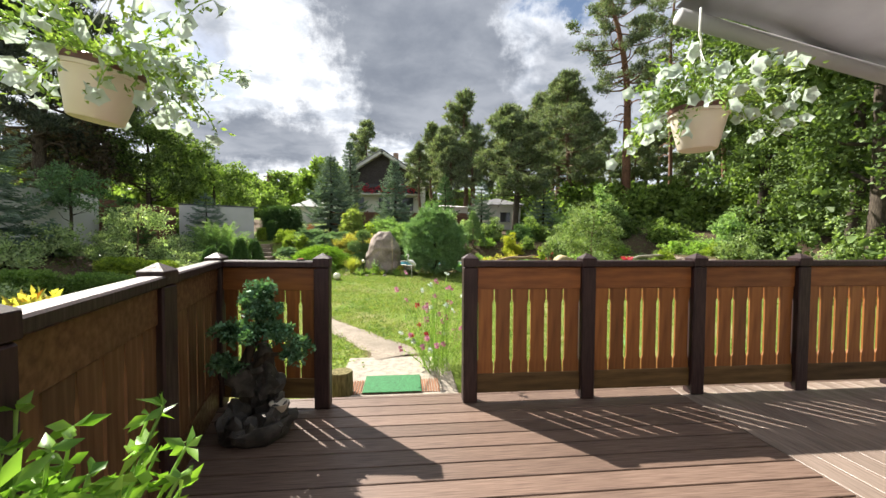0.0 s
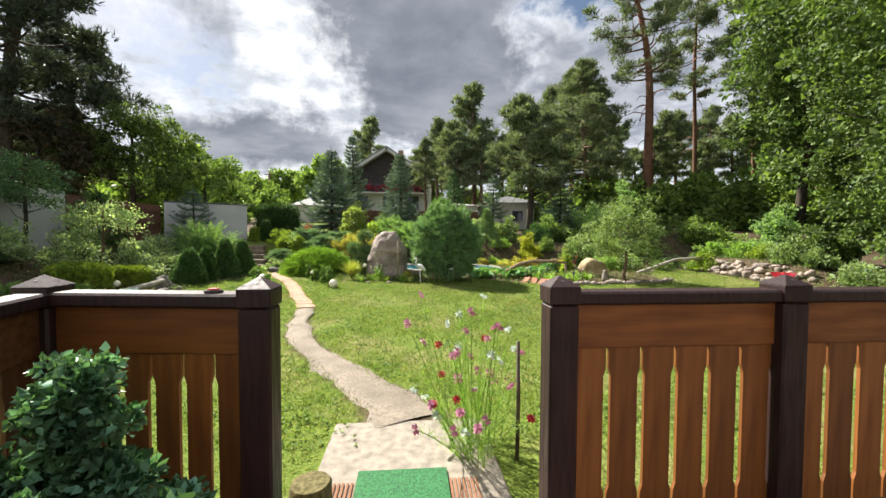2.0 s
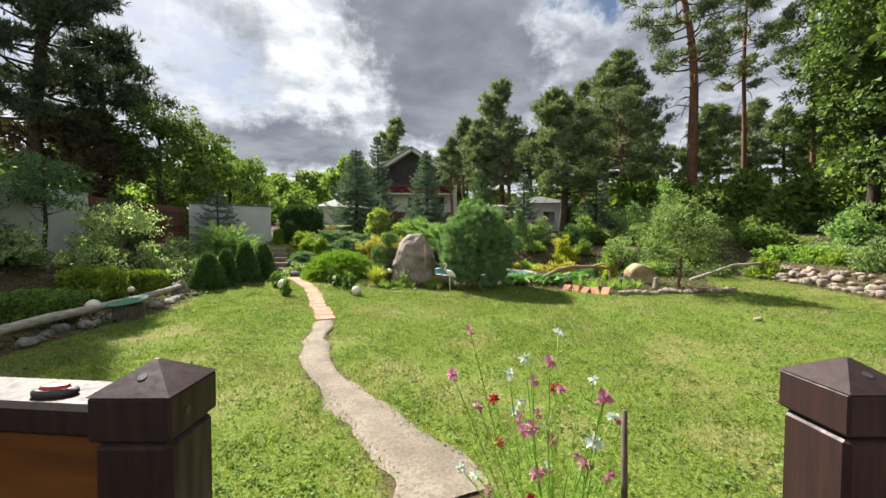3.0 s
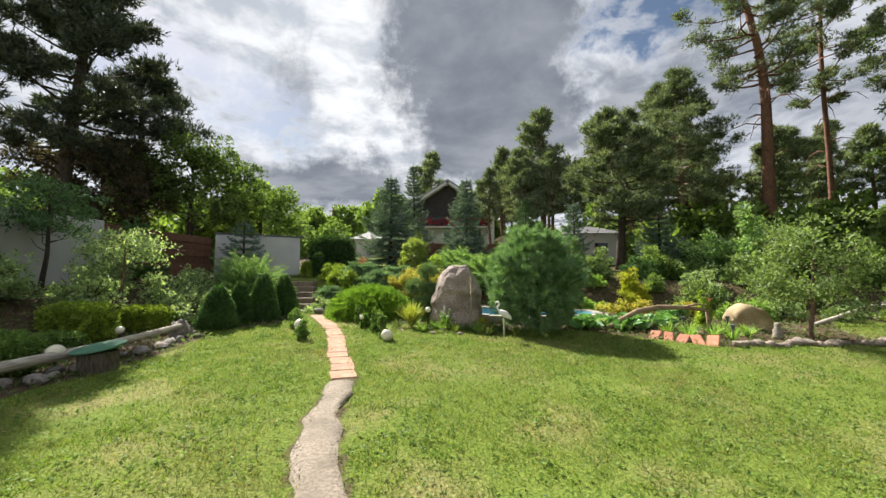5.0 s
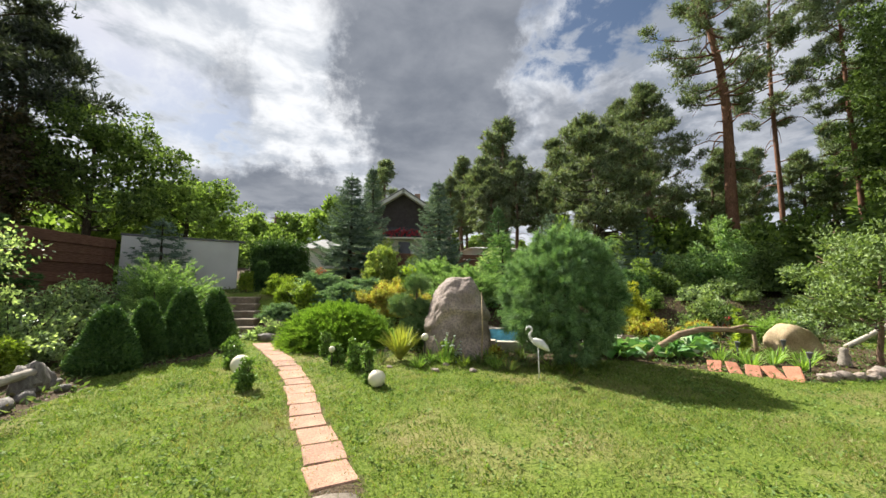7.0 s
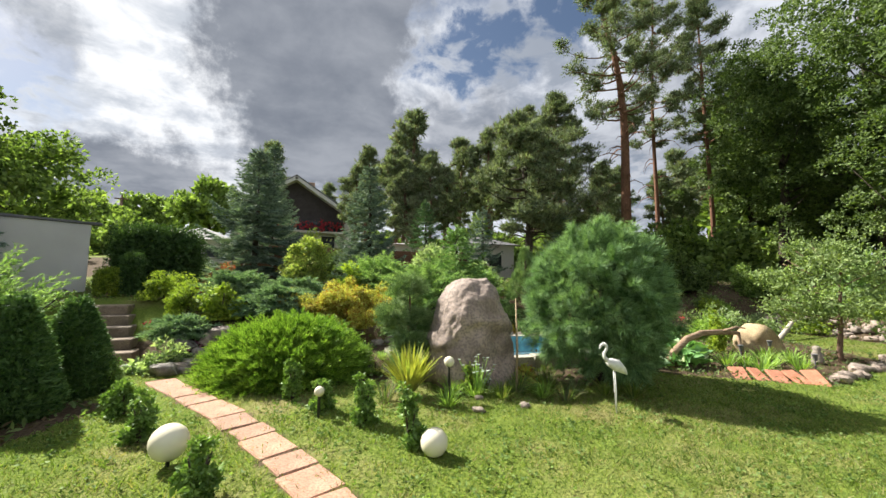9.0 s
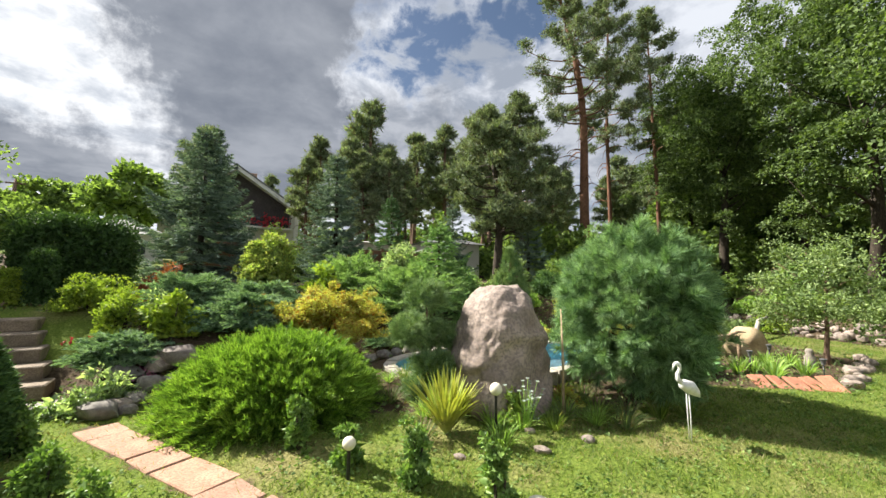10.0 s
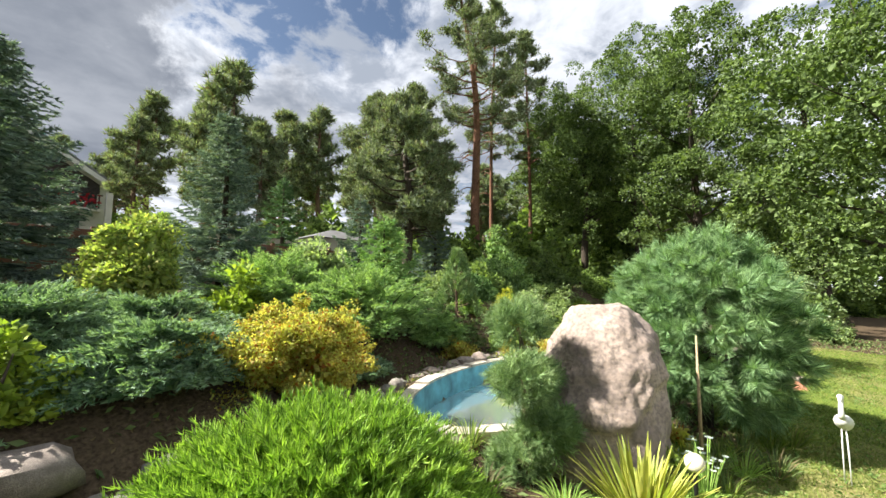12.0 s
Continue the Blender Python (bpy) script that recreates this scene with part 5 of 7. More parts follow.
def yucca(x, y):
    """A rosette of single sword leaves, each a part."""
    t = thing("yucca", x, y, tz(x, y) - 0.01, "yellow variegated yucca rosette of sword leaves", "plant")
    kinds = []
    for j in range(6):
        s = np.linspace(0, 1, 7)
        lean = 0.12 + 0.11 * j
        xs = lean * s * 0.62 * (1 + 0.15 * s)
        zs = 0.68 * (s * (1.06 - 0.28 * lean) - 0.42 * lean * lean * s ** 2.4)
        w = 0.019 * np.minimum(1, (1.02 - s) * 3.2) * (0.7 + 0.3 * np.minimum(1, s * 5))
        V = np.concatenate([np.stack([xs, w, zs + w * 0.35], 1), np.stack([xs, 0 * w, zs], 1), np.stack([xs, -w, zs + w * 0.35], 1)])
        F = []
        for q in range(6):
            for c in (0, 7):
                F += [(c + q, c + q + 1, c + q + 8), (c + q, c + q + 8, c + q + 7)]
        me = np_mesh("leaf", V, np.array(F))
        me.materials.append(M["yucca" if j != 2 else "yucca_green"])
        kinds.append(me)
    rng = random.Random(71)
    for k in range(150):
        o = new("leaf", kinds[min(5, int(6 * rng.random() ** 0.9))])
        o.parent = t
        q = rng.uniform(0.55, 0.85)
        o.matrix_local = pose(0, 0, 0.02, rng.uniform(-6, 6), rng.uniform(-5, 5), k * 137.5) @ Matrix.Translation((0.02, 0, 0)) @ Matrix.Diagonal((q, 0.72, q, 1))


yucca(-1.62, 11.66)


# ---- garden lamps ----
def globe_lamp(x, y, r, h, label):
    t = thing("globe_lamp", x, y, tz(x, y) - 0.01, label, "garden lamp", "white globe lamps")
    part("stem", lathe([(0, -0.05), (0.012, -0.05), (0.012, h - r * 0.9), (r * 0.45, h - r * 0.9), (r * 0.5, h - r * 0.8), (0, h - r * 0.8)], 14), "metal", t)
    bm = bmesh.new()
    bmesh.ops.create_uvsphere(bm, u_segments=28, v_segments=18, radius=r, matrix=Matrix.Translation((0, 0, h)))
    part("globe", bm, "globe", t, "opal white globe", True)


globe_lamp(-3.56, 10.78, 0.118, 0.165, "large opal globe lamp on the lawn by the path")
globe_lamp(-1.84, 10.33, 0.10, 0.11, "opal globe lamp low on the lawn")
globe_lamp(-2.57, 11.34, 0.045, 0.24, "small opal globe lamp on a stem")
globe_lamp(-1.26, 11.43, 0.055, 0.40, "small opal globe lamp on a thin stem before the boulder")
globe_lamp(-5.45, 8.22, 0.10, 0.24, "opal globe lamp beside the stump")
globe_lamp(-5.92, 9.55, 0.06, 0.26, "opal globe lamp behind the log")


# ---- bird figure ----
def bird_figure(x, y):
    t = thing("bird_statue", x, y, tz(x, y), "white painted metal wading bird standing on the lawn", "statue", rz=-12)
    segs = [tube([(0.0, -0.018, 0), (0.005, -0.016, 0.22), (0.0, -0.012, 0.42)], 0.0045, 6), tube([(0.02, 0.018, 0), (0.01, 0.016, 0.22), (0.0, 0.012, 0.42)], 0.0045, 6)]
    segs.append(tube([(0.14, 0, 0.36), (0.10, 0, 0.40), (0.03, 0, 0.45), (-0.04, 0, 0.48), (-0.075, 0, 0.50)], [0.006, 0.035, 0.058, 0.045, 0.022], 12))
    segs.append(tube([(-0.06, 0, 0.49), (-0.10, 0, 0.53), (-0.105, 0, 0.57), (-0.075, 0, 0.61), (-0.08, 0, 0.645), (-0.105, 0, 0.66)], [0.024, 0.018, 0.015, 0.014, 0.016, 0.020], 10))
    segs.append(tube([(-0.105, 0, 0.66), (-0.135, 0, 0.65), (-0.155, 0, 0.61)], [0.019, 0.012, 0.003], 8))
    part("figure", cat(segs), "bird", t, "", True)


bird_figure(0.15, 10.58)


# ---- box balls and hedges ----
def box_ball(x, y, r, h, label, seed, mat="box"):
    return shrub("box_bush", x, y, (r, r, h * 0.55), mat, label, 0.034, 0.021, 26, 56, r * 0.38, seed, "clipped box bushes by the path", None, -0.7, 4, fill=0.05)


for k, (bx, by, r, h) in enumerate(((-2.78, 11.92, 0.10, 0.48), (-2.53, 11.50, 0.11, 0.44), (-2.20, 11.06, 0.115, 0.54), (-1.96, 10.52, 0.095, 0.50), (-4.60, 12.75, 0.18, 0.42), (-4.20, 11.95, 0.15, 0.36), (-3.86, 11.28, 0.11, 0.44), (-3.30, 10.28, 0.12, 0.46))):
    box_ball(bx, by, r, h, "small clipped box bush in the lawn edge", 100 + k)


def clipped(name, x, y, size, mat, label, seed, L=0.03, n=6000, rz=0, category="hedge"):
    """A clipped block of hedge with a fuzzy leafy skin."""
    rng = np.random.default_rng(seed)
    t = thing(name, x, y, tz(x, y) - 0.02, label, category, rz=rz)
    u = ball_dirs(n, rng)
    w = u / (np.abs(u) ** 5).sum(1, keepdims=True) ** 0.2
    C = w * np.array(size) / 2 * (rng.uniform(0.80, 1.03, (n, 1)) + 0.05 * np.sin(w[:, :1] * 9 + w[:, 1:2] * 7)) + [0, 0, size[2] / 2]
    C[:, 2] = np.maximum(C[:, 2], 0.0)
    part("leaves", cat([leaves(C, unit(u + rng.normal(size=u.shape) * 0.7), L * rng.uniform(0.7, 1.4, n), L * 0.6, rng), leaves(C * [0.85, 0.85, 0.9], ball_dirs(n, rng), L * 2, L * 1.5, rng)]), mat, t)
    part("stems", cat([tube([(dx, 0, 0), (dx * 1.1, 0.02, size[2] * 0.7)], [0.02, 0.008], 5) for dx in np.linspace(-size[0] * 0.3, size[0] * 0.3, 4)]), "darkbark", t)


clipped("box_hedge", -6.60, 9.5, (1.0, 0.55, 0.62), "lime", "clipped yellow-green box hedge block", 121, 0.035)
clipped("box_hedge", -6.50, 10.65, (0.8, 0.5, 0.50), "lime", "clipped yellow-green box hedge block beside the roses", 122, 0.035)
clipped("box_hedge", -6.05, 8.0, (0.9, 0.6, 0.52), "box", "clipped dark green box hedge block", 123, 0.035)
clipped("box_hedge", -6.7, 7.3, (0.9, 0.6, 0.5), "box", "clipped dark green box hedge in the shade", 124, 0.035)
clipped("thuja_hedge", -5.62, 17.9, (1.7, 0.8, 1.45), "hedge", "tall dark clipped thuja hedge", 125, 0.05, 9000)
clipped("lime_box_ball", -6.1, 17.0, (0.5, 0.5, 0.55), "lime", "small yellow-green clipped ball", 126, 0.035, 2500, 0, "shrub")
clipped("dark_column", -5.75, 16.9, (0.34, 0.34, 0.85), "hedge", "slim dark clipped column", 127, 0.035, 2500, 0, "shrub")
shrub("lime_topiary", -5.0, 16.3, (0.46, 0.46, 0.42), "lime", "rounded yellow-green shrub on the terrace", 0.035, 0.022, 30, 150, 0.16, 128)
shrub("green_ball", -4.43, 15.0, (0.33, 0.33, 0.38), "lime", "rounded olive green ball shrub", 0.028, 0.018, 26, 150, 0.13, 129)


def dwarf_spruce(x, y, r, h, seed):
    """A dense clipped cone of short needles."""
    rng = np.random.default_rng(seed)
    t = thing("dwarf_spruce", x, y, tz(x, y) - 0.02, "dense dark green dwarf spruce cone", "shrub", "dwarf spruces by the steps")
    n = 5200
    f = 1 - np.sqrt(rng.random(n))
    a = rng.random(n) * 6.283
    rad = r * (1.02 - f) ** 0.72 * np.minimum(1, 0.75 + f * 1.6) * 1.12 * rng.uniform(0.86, 1.03, n) * (1 + 0.05 * np.sin(a * 5 + f * 9))
    P = np.stack([np.cos(a) * rad, np.sin(a) * rad, f * h], 1)
    D = unit(np.stack([np.cos(a), np.sin(a), np.full(n, 0.55)], 1) + rng.normal(size=(n, 3)) * 0.45)
    part("needles", cat([leaves(P, D, 0.05 * rng.uniform(0.6, 1.4, n), 0.016, rng), needles(P, unit(D + rng.normal(size=D.shape) * 0.6), 0.045, 0.012, rng), leaves(P * [0.8, 0.8, 0.95], ball_dirs(n, rng), 0.09, 0.06, rng)]), "cone", t)
    part("trunk", tube([(0, 0, 0), (0, 0, h * 0.8)], [0.035, 0.01], 6), "darkbark", t)


for k, q in enumerate(((-5.42, 11.15, 0.37, 0.90), (-5.32, 11.72, 0.29, 0.92), (-5.06, 12.15, 0.35, 1.12), (-4.90, 12.80, 0.35, 1.06))):
    dwarf_spruce(*q, 140 + k)

# ---- junipers and shrubs on the bank ----
juniper("green_juniper", -6.6, 14.0, (1.3, 0.95, 1.5), "greenjun", "spreading mid-green juniper behind the cones", 1400, 0.40, 0.035, 150, 0.35)
juniper("blue_juniper", -3.0, 14.72, (0.72, 0.45, 0.50), "bluejun", "blue-grey creeping juniper on the bank", 1300, 0.30, 0.020, 151, 0.2, droop=0.35)
juniper("blue_juniper", -3.75, 15.35, (0.6, 0.5, 0.62), "bluejun", "blue-grey mounded juniper on the bank", 1000, 0.30, 0.020, 152, 0.3)
juniper("blue_juniper", -2.75, 16.0, (0.8, 0.6, 0.5), "bluejun", "wide blue-green juniper behind the golden shrub", 900, 0.34, 0.022, 153, 0.3)
juniper("blue_juniper", -4.3, 14.35, (0.45, 0.4, 0.35), "bluejun", "low blue-green juniper above the stones", 420, 0.25, 0.026, 154, 0.2)
juniper("wide_juniper", 0.1, 16.0, (1.5, 0.9, 1.05), "greenjun", "wide layered green juniper behind the pond", 1500, 0.5, 0.024, 155, 0.3)
juniper("wide_juniper", -0.85, 17.0, (1.05, 0.8, 1.0), "greenjun", "layered green juniper on the upper bank", 1000, 0.45, 0.024, 156, 0.35)
juniper("low_juniper", -0.55, 15.35, (0.55, 0.35, 0.25), "bluejun", "low creeping juniper between the stones", 700, 0.28, 0.02, 158, 0.2)
juniper("wide_juniper", 1.55, 15.6, (0.7, 0.5, 0.55), "greenjun", "low green juniper above the pond stones", 500, 0.38, 0.032, 157, 0.25)
shrub("lime_hydrangea", -3.86, 14.62, (0.36, 0.34, 0.40), "lime", "pale lime hydrangea with fading heads", 0.05, 0.04, 20, 110, 0.12, 160)
shrub("red_barberry", -4.3, 17.0, (0.52, 0.42, 0.48), "red", "small red-leaved barberry shrub", 0.04, 0.025, 26, 120, 0.15, 161)
shrub("variegated_dogwood", -2.55, 17.9, (0.72, 0.62, 0.98), "yelshrub", "tall yellow variegated shrub", 0.06, 0.036, 90, 130, 0.2, 162)
shrub("leafy_shrub", -1.62, 16.6, (0.36, 0.34, 0.42), "lime", "fresh green broad-leaved shrub", 0.09, 0.06, 18, 60, 0.16, 163)
shrub("brown_spirea", 1.6, 15.1, (0.42, 0.36, 0.32), "orange", "small amber-brown spirea above the pond", 0.03, 0.02, 26, 140, 0.15, 164)
shrub("yellow_mound", 4.15, 15.0, (0.36, 0.34, 0.34), "gold", "bright yellow-green clipped mound", 0.03, 0.02, 30, 150, 0.16, 165)
shrub("golden_cypress", 4.45, 15.7, (0.52, 0.40, 0.60), "gold", "golden yellow thread cypress bush", 0.06, 0.02, 30, 130, 0.17, 166)
shrub("rose_bush", 5.9, 14.9, (0.78, 0.6, 0.72), "apple", "rose bush with pale leaves and pink blooms", 0.05, 0.035, 40, 120, 0.2, 167)
shrub("amber_astilbe", 3.75, 14.1, (0.75, 0.4, 0.30), "orange", "amber coloured low perennial", 0.05, 0.02, 30, 110, 0.15, 168)
shrub("small_lime_shrub", 4.55, 12.4, (0.22, 0.2, 0.42), "lime", "upright lime green shrub", 0.045, 0.03, 18, 70, 0.1, 169)
shrub("bed_perennial", -4.35, 13.75, (0.45, 0.3, 0.22), "rose", "straggly grey-green perennials on the stony bank", 0.045, 0.025, 24, 60, 0.14, 170)
shrub("bed_perennial", -4.0, 14.9, (0.3, 0.25, 0.3), "rose", "tall straggly perennials with seed heads", 0.05, 0.02, 20, 50, 0.13, 171)
shrub("olive_groundcover", -2.2, 14.05, (0.65, 0.3, 0.20), "box", "olive low groundcover under the golden shrub", 0.03, 0.02, 24, 120, 0.13, 172)
shrub("amber_astilbe", 5.0, 14.1, (0.55, 0.4, 0.26), "orange", "amber coloured low perennial", 0.05, 0.02, 30, 110, 0.15, 173)
shrub("round_bush", 3.9, 17.2, (0.75, 0.7, 0.62), "apple", "rounded light green leafy bush", 0.06, 0.04, 46, 150, 0.22, 174)
clipped("clipped_dome", 9.3, 17.4, (0.75, 0.7, 0.85), "box", "dark green clipped dome bush on the bank", 175, 0.035, 3000)
shrub("dark_shrub", 2.3, 17.6, (0.8, 0.6, 0.5), "greenjun", "low dark evergreen shrub filling the bank", 0.07, 0.025, 40, 150, 0.24, 176)
shrub("dark_shrub", 5.3, 17.1, (0.8, 0.6, 0.55), "cone", "low dark evergreen shrub filling the bank", 0.07, 0.025, 40, 150, 0.24, 177)
for k, (hx, hy, r, m) in enumerate(((2.3, 15.4, 0.5, "litter"), (3.0, 15.0, 0.45, "feather"), (2.75, 16.9, 0.5, "apple"), (3.5, 16.2, 0.45, "feather"), (5.2, 16.0, 0.45, "decid"), (6.6, 16.2, 0.55, "rose"), (2.4, 14.6, 0.3, "orange"), (4.4, 13.3, 0.4, "hosta"))):
    shrub("bed_filler", hx, hy, (r, r * 0.8, r * 0.6), m, "low leafy perennial filling the planted bank", 0.055, 0.028, 26, 90, 0.14, 500 + k, "perennials of the bank", None, -0.5, 4, "plant", 0.1)
broad_tree("sapling", -7.05, 10.7, 1.95, (0.95, 0.7, 0.42), 0.028, 1.0, "rose", "young tree with drooping pale shining leaves", 0.055, 0.034, 60, 40, 0.2, 178, "bark", fill=0.03)
spruce_tree("cone_spruce", 1.1, 16.6, 1.85, 1.05, "youngspruce", "young bright green spruce behind the junipers", 180, whorl=0.17)
spruce_tree("blue_spruce", -3.88, 20.15, 4.10, 1.75, "spruce", "blue spruce with layered drooping boughs", 181, whorl=0.25, dens=1.4)
spruce_tree("blue_spruce", -0.58, 19.75, 3.90, 1.35, "spruce", "slender blue spruce before the far house", 182, whorl=0.25, dens=1.4)
spruce_tree("blue_spruce", -3.76, 26.0, 5.7, 1.5, "spruce", "taller dark blue spruce behind another", 183, whorl=0.32, needle=0.10)
spruce_tree("blue_spruce", 4.2, 21.0, 3.0, 1.1, "spruce", "pale blue spruce before the pines", 184, whorl=0.24)
spruce_tree("blue_spruce", 7.6, 20.5, 3.2, 1.3, "spruce", "dark blue spruce in the hedge row", 185, whorl=0.25)
spruce_tree("green_spruce", 2.3, 22.5, 3.3, 1.2, "spruceg", "dark green spruce in the hedge row", 186, whorl=0.26)
spruce_tree("wall_spruce", -8.6, 12.6, 1.65, 0.95, "cone", "small dark spruce against the white wall", 187, whorl=0.2)
spruce_tree("wall_spruce", -7.95, 16.0, 1.95, 1.15, "spruce", "small grey-green conifer before the white wall", 188, whorl=0.26, dens=0.9)
spruce_tree("left_spruce", -8.5, 8.5, 3.5, 1.15, "spruce", "dark blue spruce at the garden edge", 189, whorl=0.25)
for k, (hx, hy, r) in enumerate(((6.2, 17.5, 1.0), (8.2, 17.8, 1.1), (9.8, 16.8, 1.0), (3.2, 19.4, 0.5), (11.2, 15.2, 0.9), (12.4, 13.4, 1.0), (11.6, 11.2, 0.8), (12.8, 9.2, 1.0), (8.9, 20.4, 1.1), (10.6, 19.3, 1.2), (-1.2, 21.3, 0.8), (1.6, 19.6, 0.8))):
    shrub("border_shrub", hx, hy, (r * 1.25, r, r * (0.6, 0.95, 0.75, 1.1)[k % 4]), ("decid", "greenjun", "maple", "rose")[k % 4], "leafy green border shrub at the wood's edge", 0.085, 0.05, 40, 150, 0.32 * r, 190 + k, "border shrubs")


def upright_pine(x, y, h, r, label, seed):
    t = thing("young_pine", x, y, tz(x, y) - 0.02, label, "tree")
    rng = np.random.default_rng(seed)
    n = 260
    f = rng.random(n) ** 0.8
    a = rng.random(n) * 6.28
    C = np.stack([np.cos(a) * r * (1.05 - f), np.sin(a) * r * (1.05 - f), f * h], 1)
    part("needles", tufts(rng, C, unit(np.stack([np.cos(a) * 0.35, np.sin(a) * 0.35, np.ones(n)], 1)), 60, 0.13, 0.008, 0.5), "mugo", t)
    part("trunk", cat(limbs(rng, h * 0.9, 0.03, C[:30])), "bark", t)


shrub("edge_shrub", 9.7, 6.7, (0.9, 0.8, 1.0), "decid", "light green leafy shrub at the edge of the wood", 0.08, 0.05, 60, 90, 0.24, 531)
upright_pine(2.9, 16.1, 1.45, 0.5, "young upright pine behind the pond", 201)

# ---- standing trees ----
pine_tree("tall_pine", 13.9, 22.3, 16.2, 0.50, 3.1, "tall red-barked pine with a bare lower trunk", 211, clumps=110, per=75, clump_r=0.45, trunk_r=0.27, lean=-0.15, dead=18)
pine_tree("bushy_pine", 6.1, 20.6, 6.9, 0.30, 2.4, "broad dark pine with a rounded crown", 212, lean=-0.05, clumps=120, per=95, clump_r=0.42, trunk_r=0.17, bark="darkbark")
pine_tree("bushy_pine", 10.7, 24.4, 9.7, 0.26, 2.9, "broad pine with dead lower branches", 213, clumps=160, per=80, clump_r=0.48, trunk_r=0.18, bark="bark")
pine_tree("slim_pine", 17.2, 23.4, 18.5, 0.42, 2.8, "slim tall pine with a thin crown", 214, clumps=140, per=60, clump_r=0.42, trunk_r=0.12)
pine_tree("slim_pine", 19.6, 22.0, 17.5, 0.45, 2.4, "slim tall pine at the wood's edge", 215, clumps=120, per=60, clump_r=0.42, trunk_r=0.12)
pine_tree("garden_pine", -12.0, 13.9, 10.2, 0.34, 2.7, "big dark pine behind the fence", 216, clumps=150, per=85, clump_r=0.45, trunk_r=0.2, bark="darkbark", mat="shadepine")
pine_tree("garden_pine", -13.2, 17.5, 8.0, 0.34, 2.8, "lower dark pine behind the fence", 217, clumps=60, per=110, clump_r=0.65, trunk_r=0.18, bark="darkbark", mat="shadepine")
broad_tree("fence_tree", -11.0, 17.4, 6.4, (2.3, 2.1, 2.1), 0.12, 1.7, "maple", "leafy garden tree behind the plank fence", 0.10, 0.065, 130, 120, 0.36, 221, fill=0.05)
broad_tree("fence_tree", -8.9, 18.6, 4.4, (1.9, 1.8, 1.5), 0.10, 0.9, "decid", "rounded light green tree behind the white wall", 0.10, 0.065, 110, 120, 0.34, 222, fill=0.05)
broad_tree("plum_tree", -12.6, 15.6, 5.6, (2.0, 2.2, 1.9), 0.12, 1.6, "flareleaf", "leafy tree behind the fence with a dark lens-flare tint", 0.10, 0.06, 110, 100, 0.36, 223, fill=0.06)
broad_tree("small_tree", -8.6, 10.6, 2.6, (0.78, 0.78, 0.72), 0.04, 0.95, "spruceg", "small round-headed tree before the white wall", 0.055, 0.03, 60, 75, 0.2, 224, fill=0.05)
broad_tree("sapling", 5.62, 11.1, 2.5, (1.05, 1.0, 1.12), 0.035, 0.34, "apple", "pale-leaved young fruit tree on the bed edge", 0.055, 0.03, 70, 110, 0.28, 225, "bark", fill=0.05)
for k, (mx, my, h, r) in enumerate(((18.4, 18.0, 13.6, 2.9), (16.6, 12.6, 15.5, 3.6), (10.6, 7.4, 13.5, 3.9), (21.0, 15.5, 18.0, 4.4), (22.5, 21.5, 15.0, 3.4), (18.5, 8.0, 17.0, 4.0))):
    broad_tree("maple", mx, my, h, (r, r, h * 0.42), 0.2, 2.6 if k != 2 else 0.9, "maple", "big leafy maple at the edge of the wood", 0.11, 0.085, 190, 210, 0.55, 230 + k, "darkbark", -0.9, "maples along the wood", fill=0.04, hollow=0.25)

pine_tree("mid_pine", 3.5, 30.0, 6.7, 0.28, 1.6, "slender pine in the row behind the garden", 218, clumps=110, per=70, clump_r=0.42, trunk_r=0.13, bark="bark")
pine_tree("mid_pine", 11.6, 28.5, 10.5, 0.35, 2.6, "tall pine in the row behind the garden", 219, clumps=130, per=70, clump_r=0.48, trunk_r=0.16, bark="bark")

# ---- far woods ----
far_pine = pine_tree("far_pine", 2.5, 37.0, 9.0, 0.40, 2.0, "distant dark pine on the skyline", 241, clumps=70, per=34, clump_r=0.5, trunk_r=0.16, bark="bark", group="distant pines", needle=0.35)
far_tree = broad_tree("far_tree", -9.0, 42.0, 6.5, (3.0, 3.0, 2.6), 0.2, 1.2, "decid", "distant rounded leafy tree", 0.36, 0.24, 46, 60, 0.8, 242, group="distant leafy trees")
rf = random.Random(7)
for k in range(46):
    a = radians(-12 + 82 * (k + rf.random()) / 46)
    d = rf.uniform(30, 52)
    px, py = d * math.sin(a) + 2, d * math.cos(a) + 2
    if py < 24 or (px < 4.5 and py < 52):
        continue
    sc = rf.uniform(0.75, 1.3)
    copy_thing(far_pine, pose(px, py, tz(px, py) - 0.1, 0, 0, rf.random() * 360) @ Matrix.Scale(sc, 4))
for k in range(34):
    a = radians(-62 + 60 * (k + rf.random()) / 34)
    d = rf.uniform(34, 62)
    px, py = d * math.sin(a), d * math.cos(a) + 4
    if abs(px + 3) < 6.5 and py < 58:
        continue
    sc = rf.uniform(0.6, 1.1)
    copy_thing(far_tree, pose(px, py, tz(px, py) - 0.1, 0, 0, rf.random() * 360) @ Matrix.Scale(sc, 4))
for k in range(26):
    a = radians(48 + 60 * (k + rf.random()) / 26)
    d = rf.uniform(24, 40)
    px, py = d * math.sin(a), d * math.cos(a) + 2
    copy_thing(far_tree if k % 3 else far_pine, pose(px, py, tz(px, py) - 0.1, 0, 0, rf.random() * 360) @ Matrix.Scale(rf.uniform(0.9, 1.5), 4))
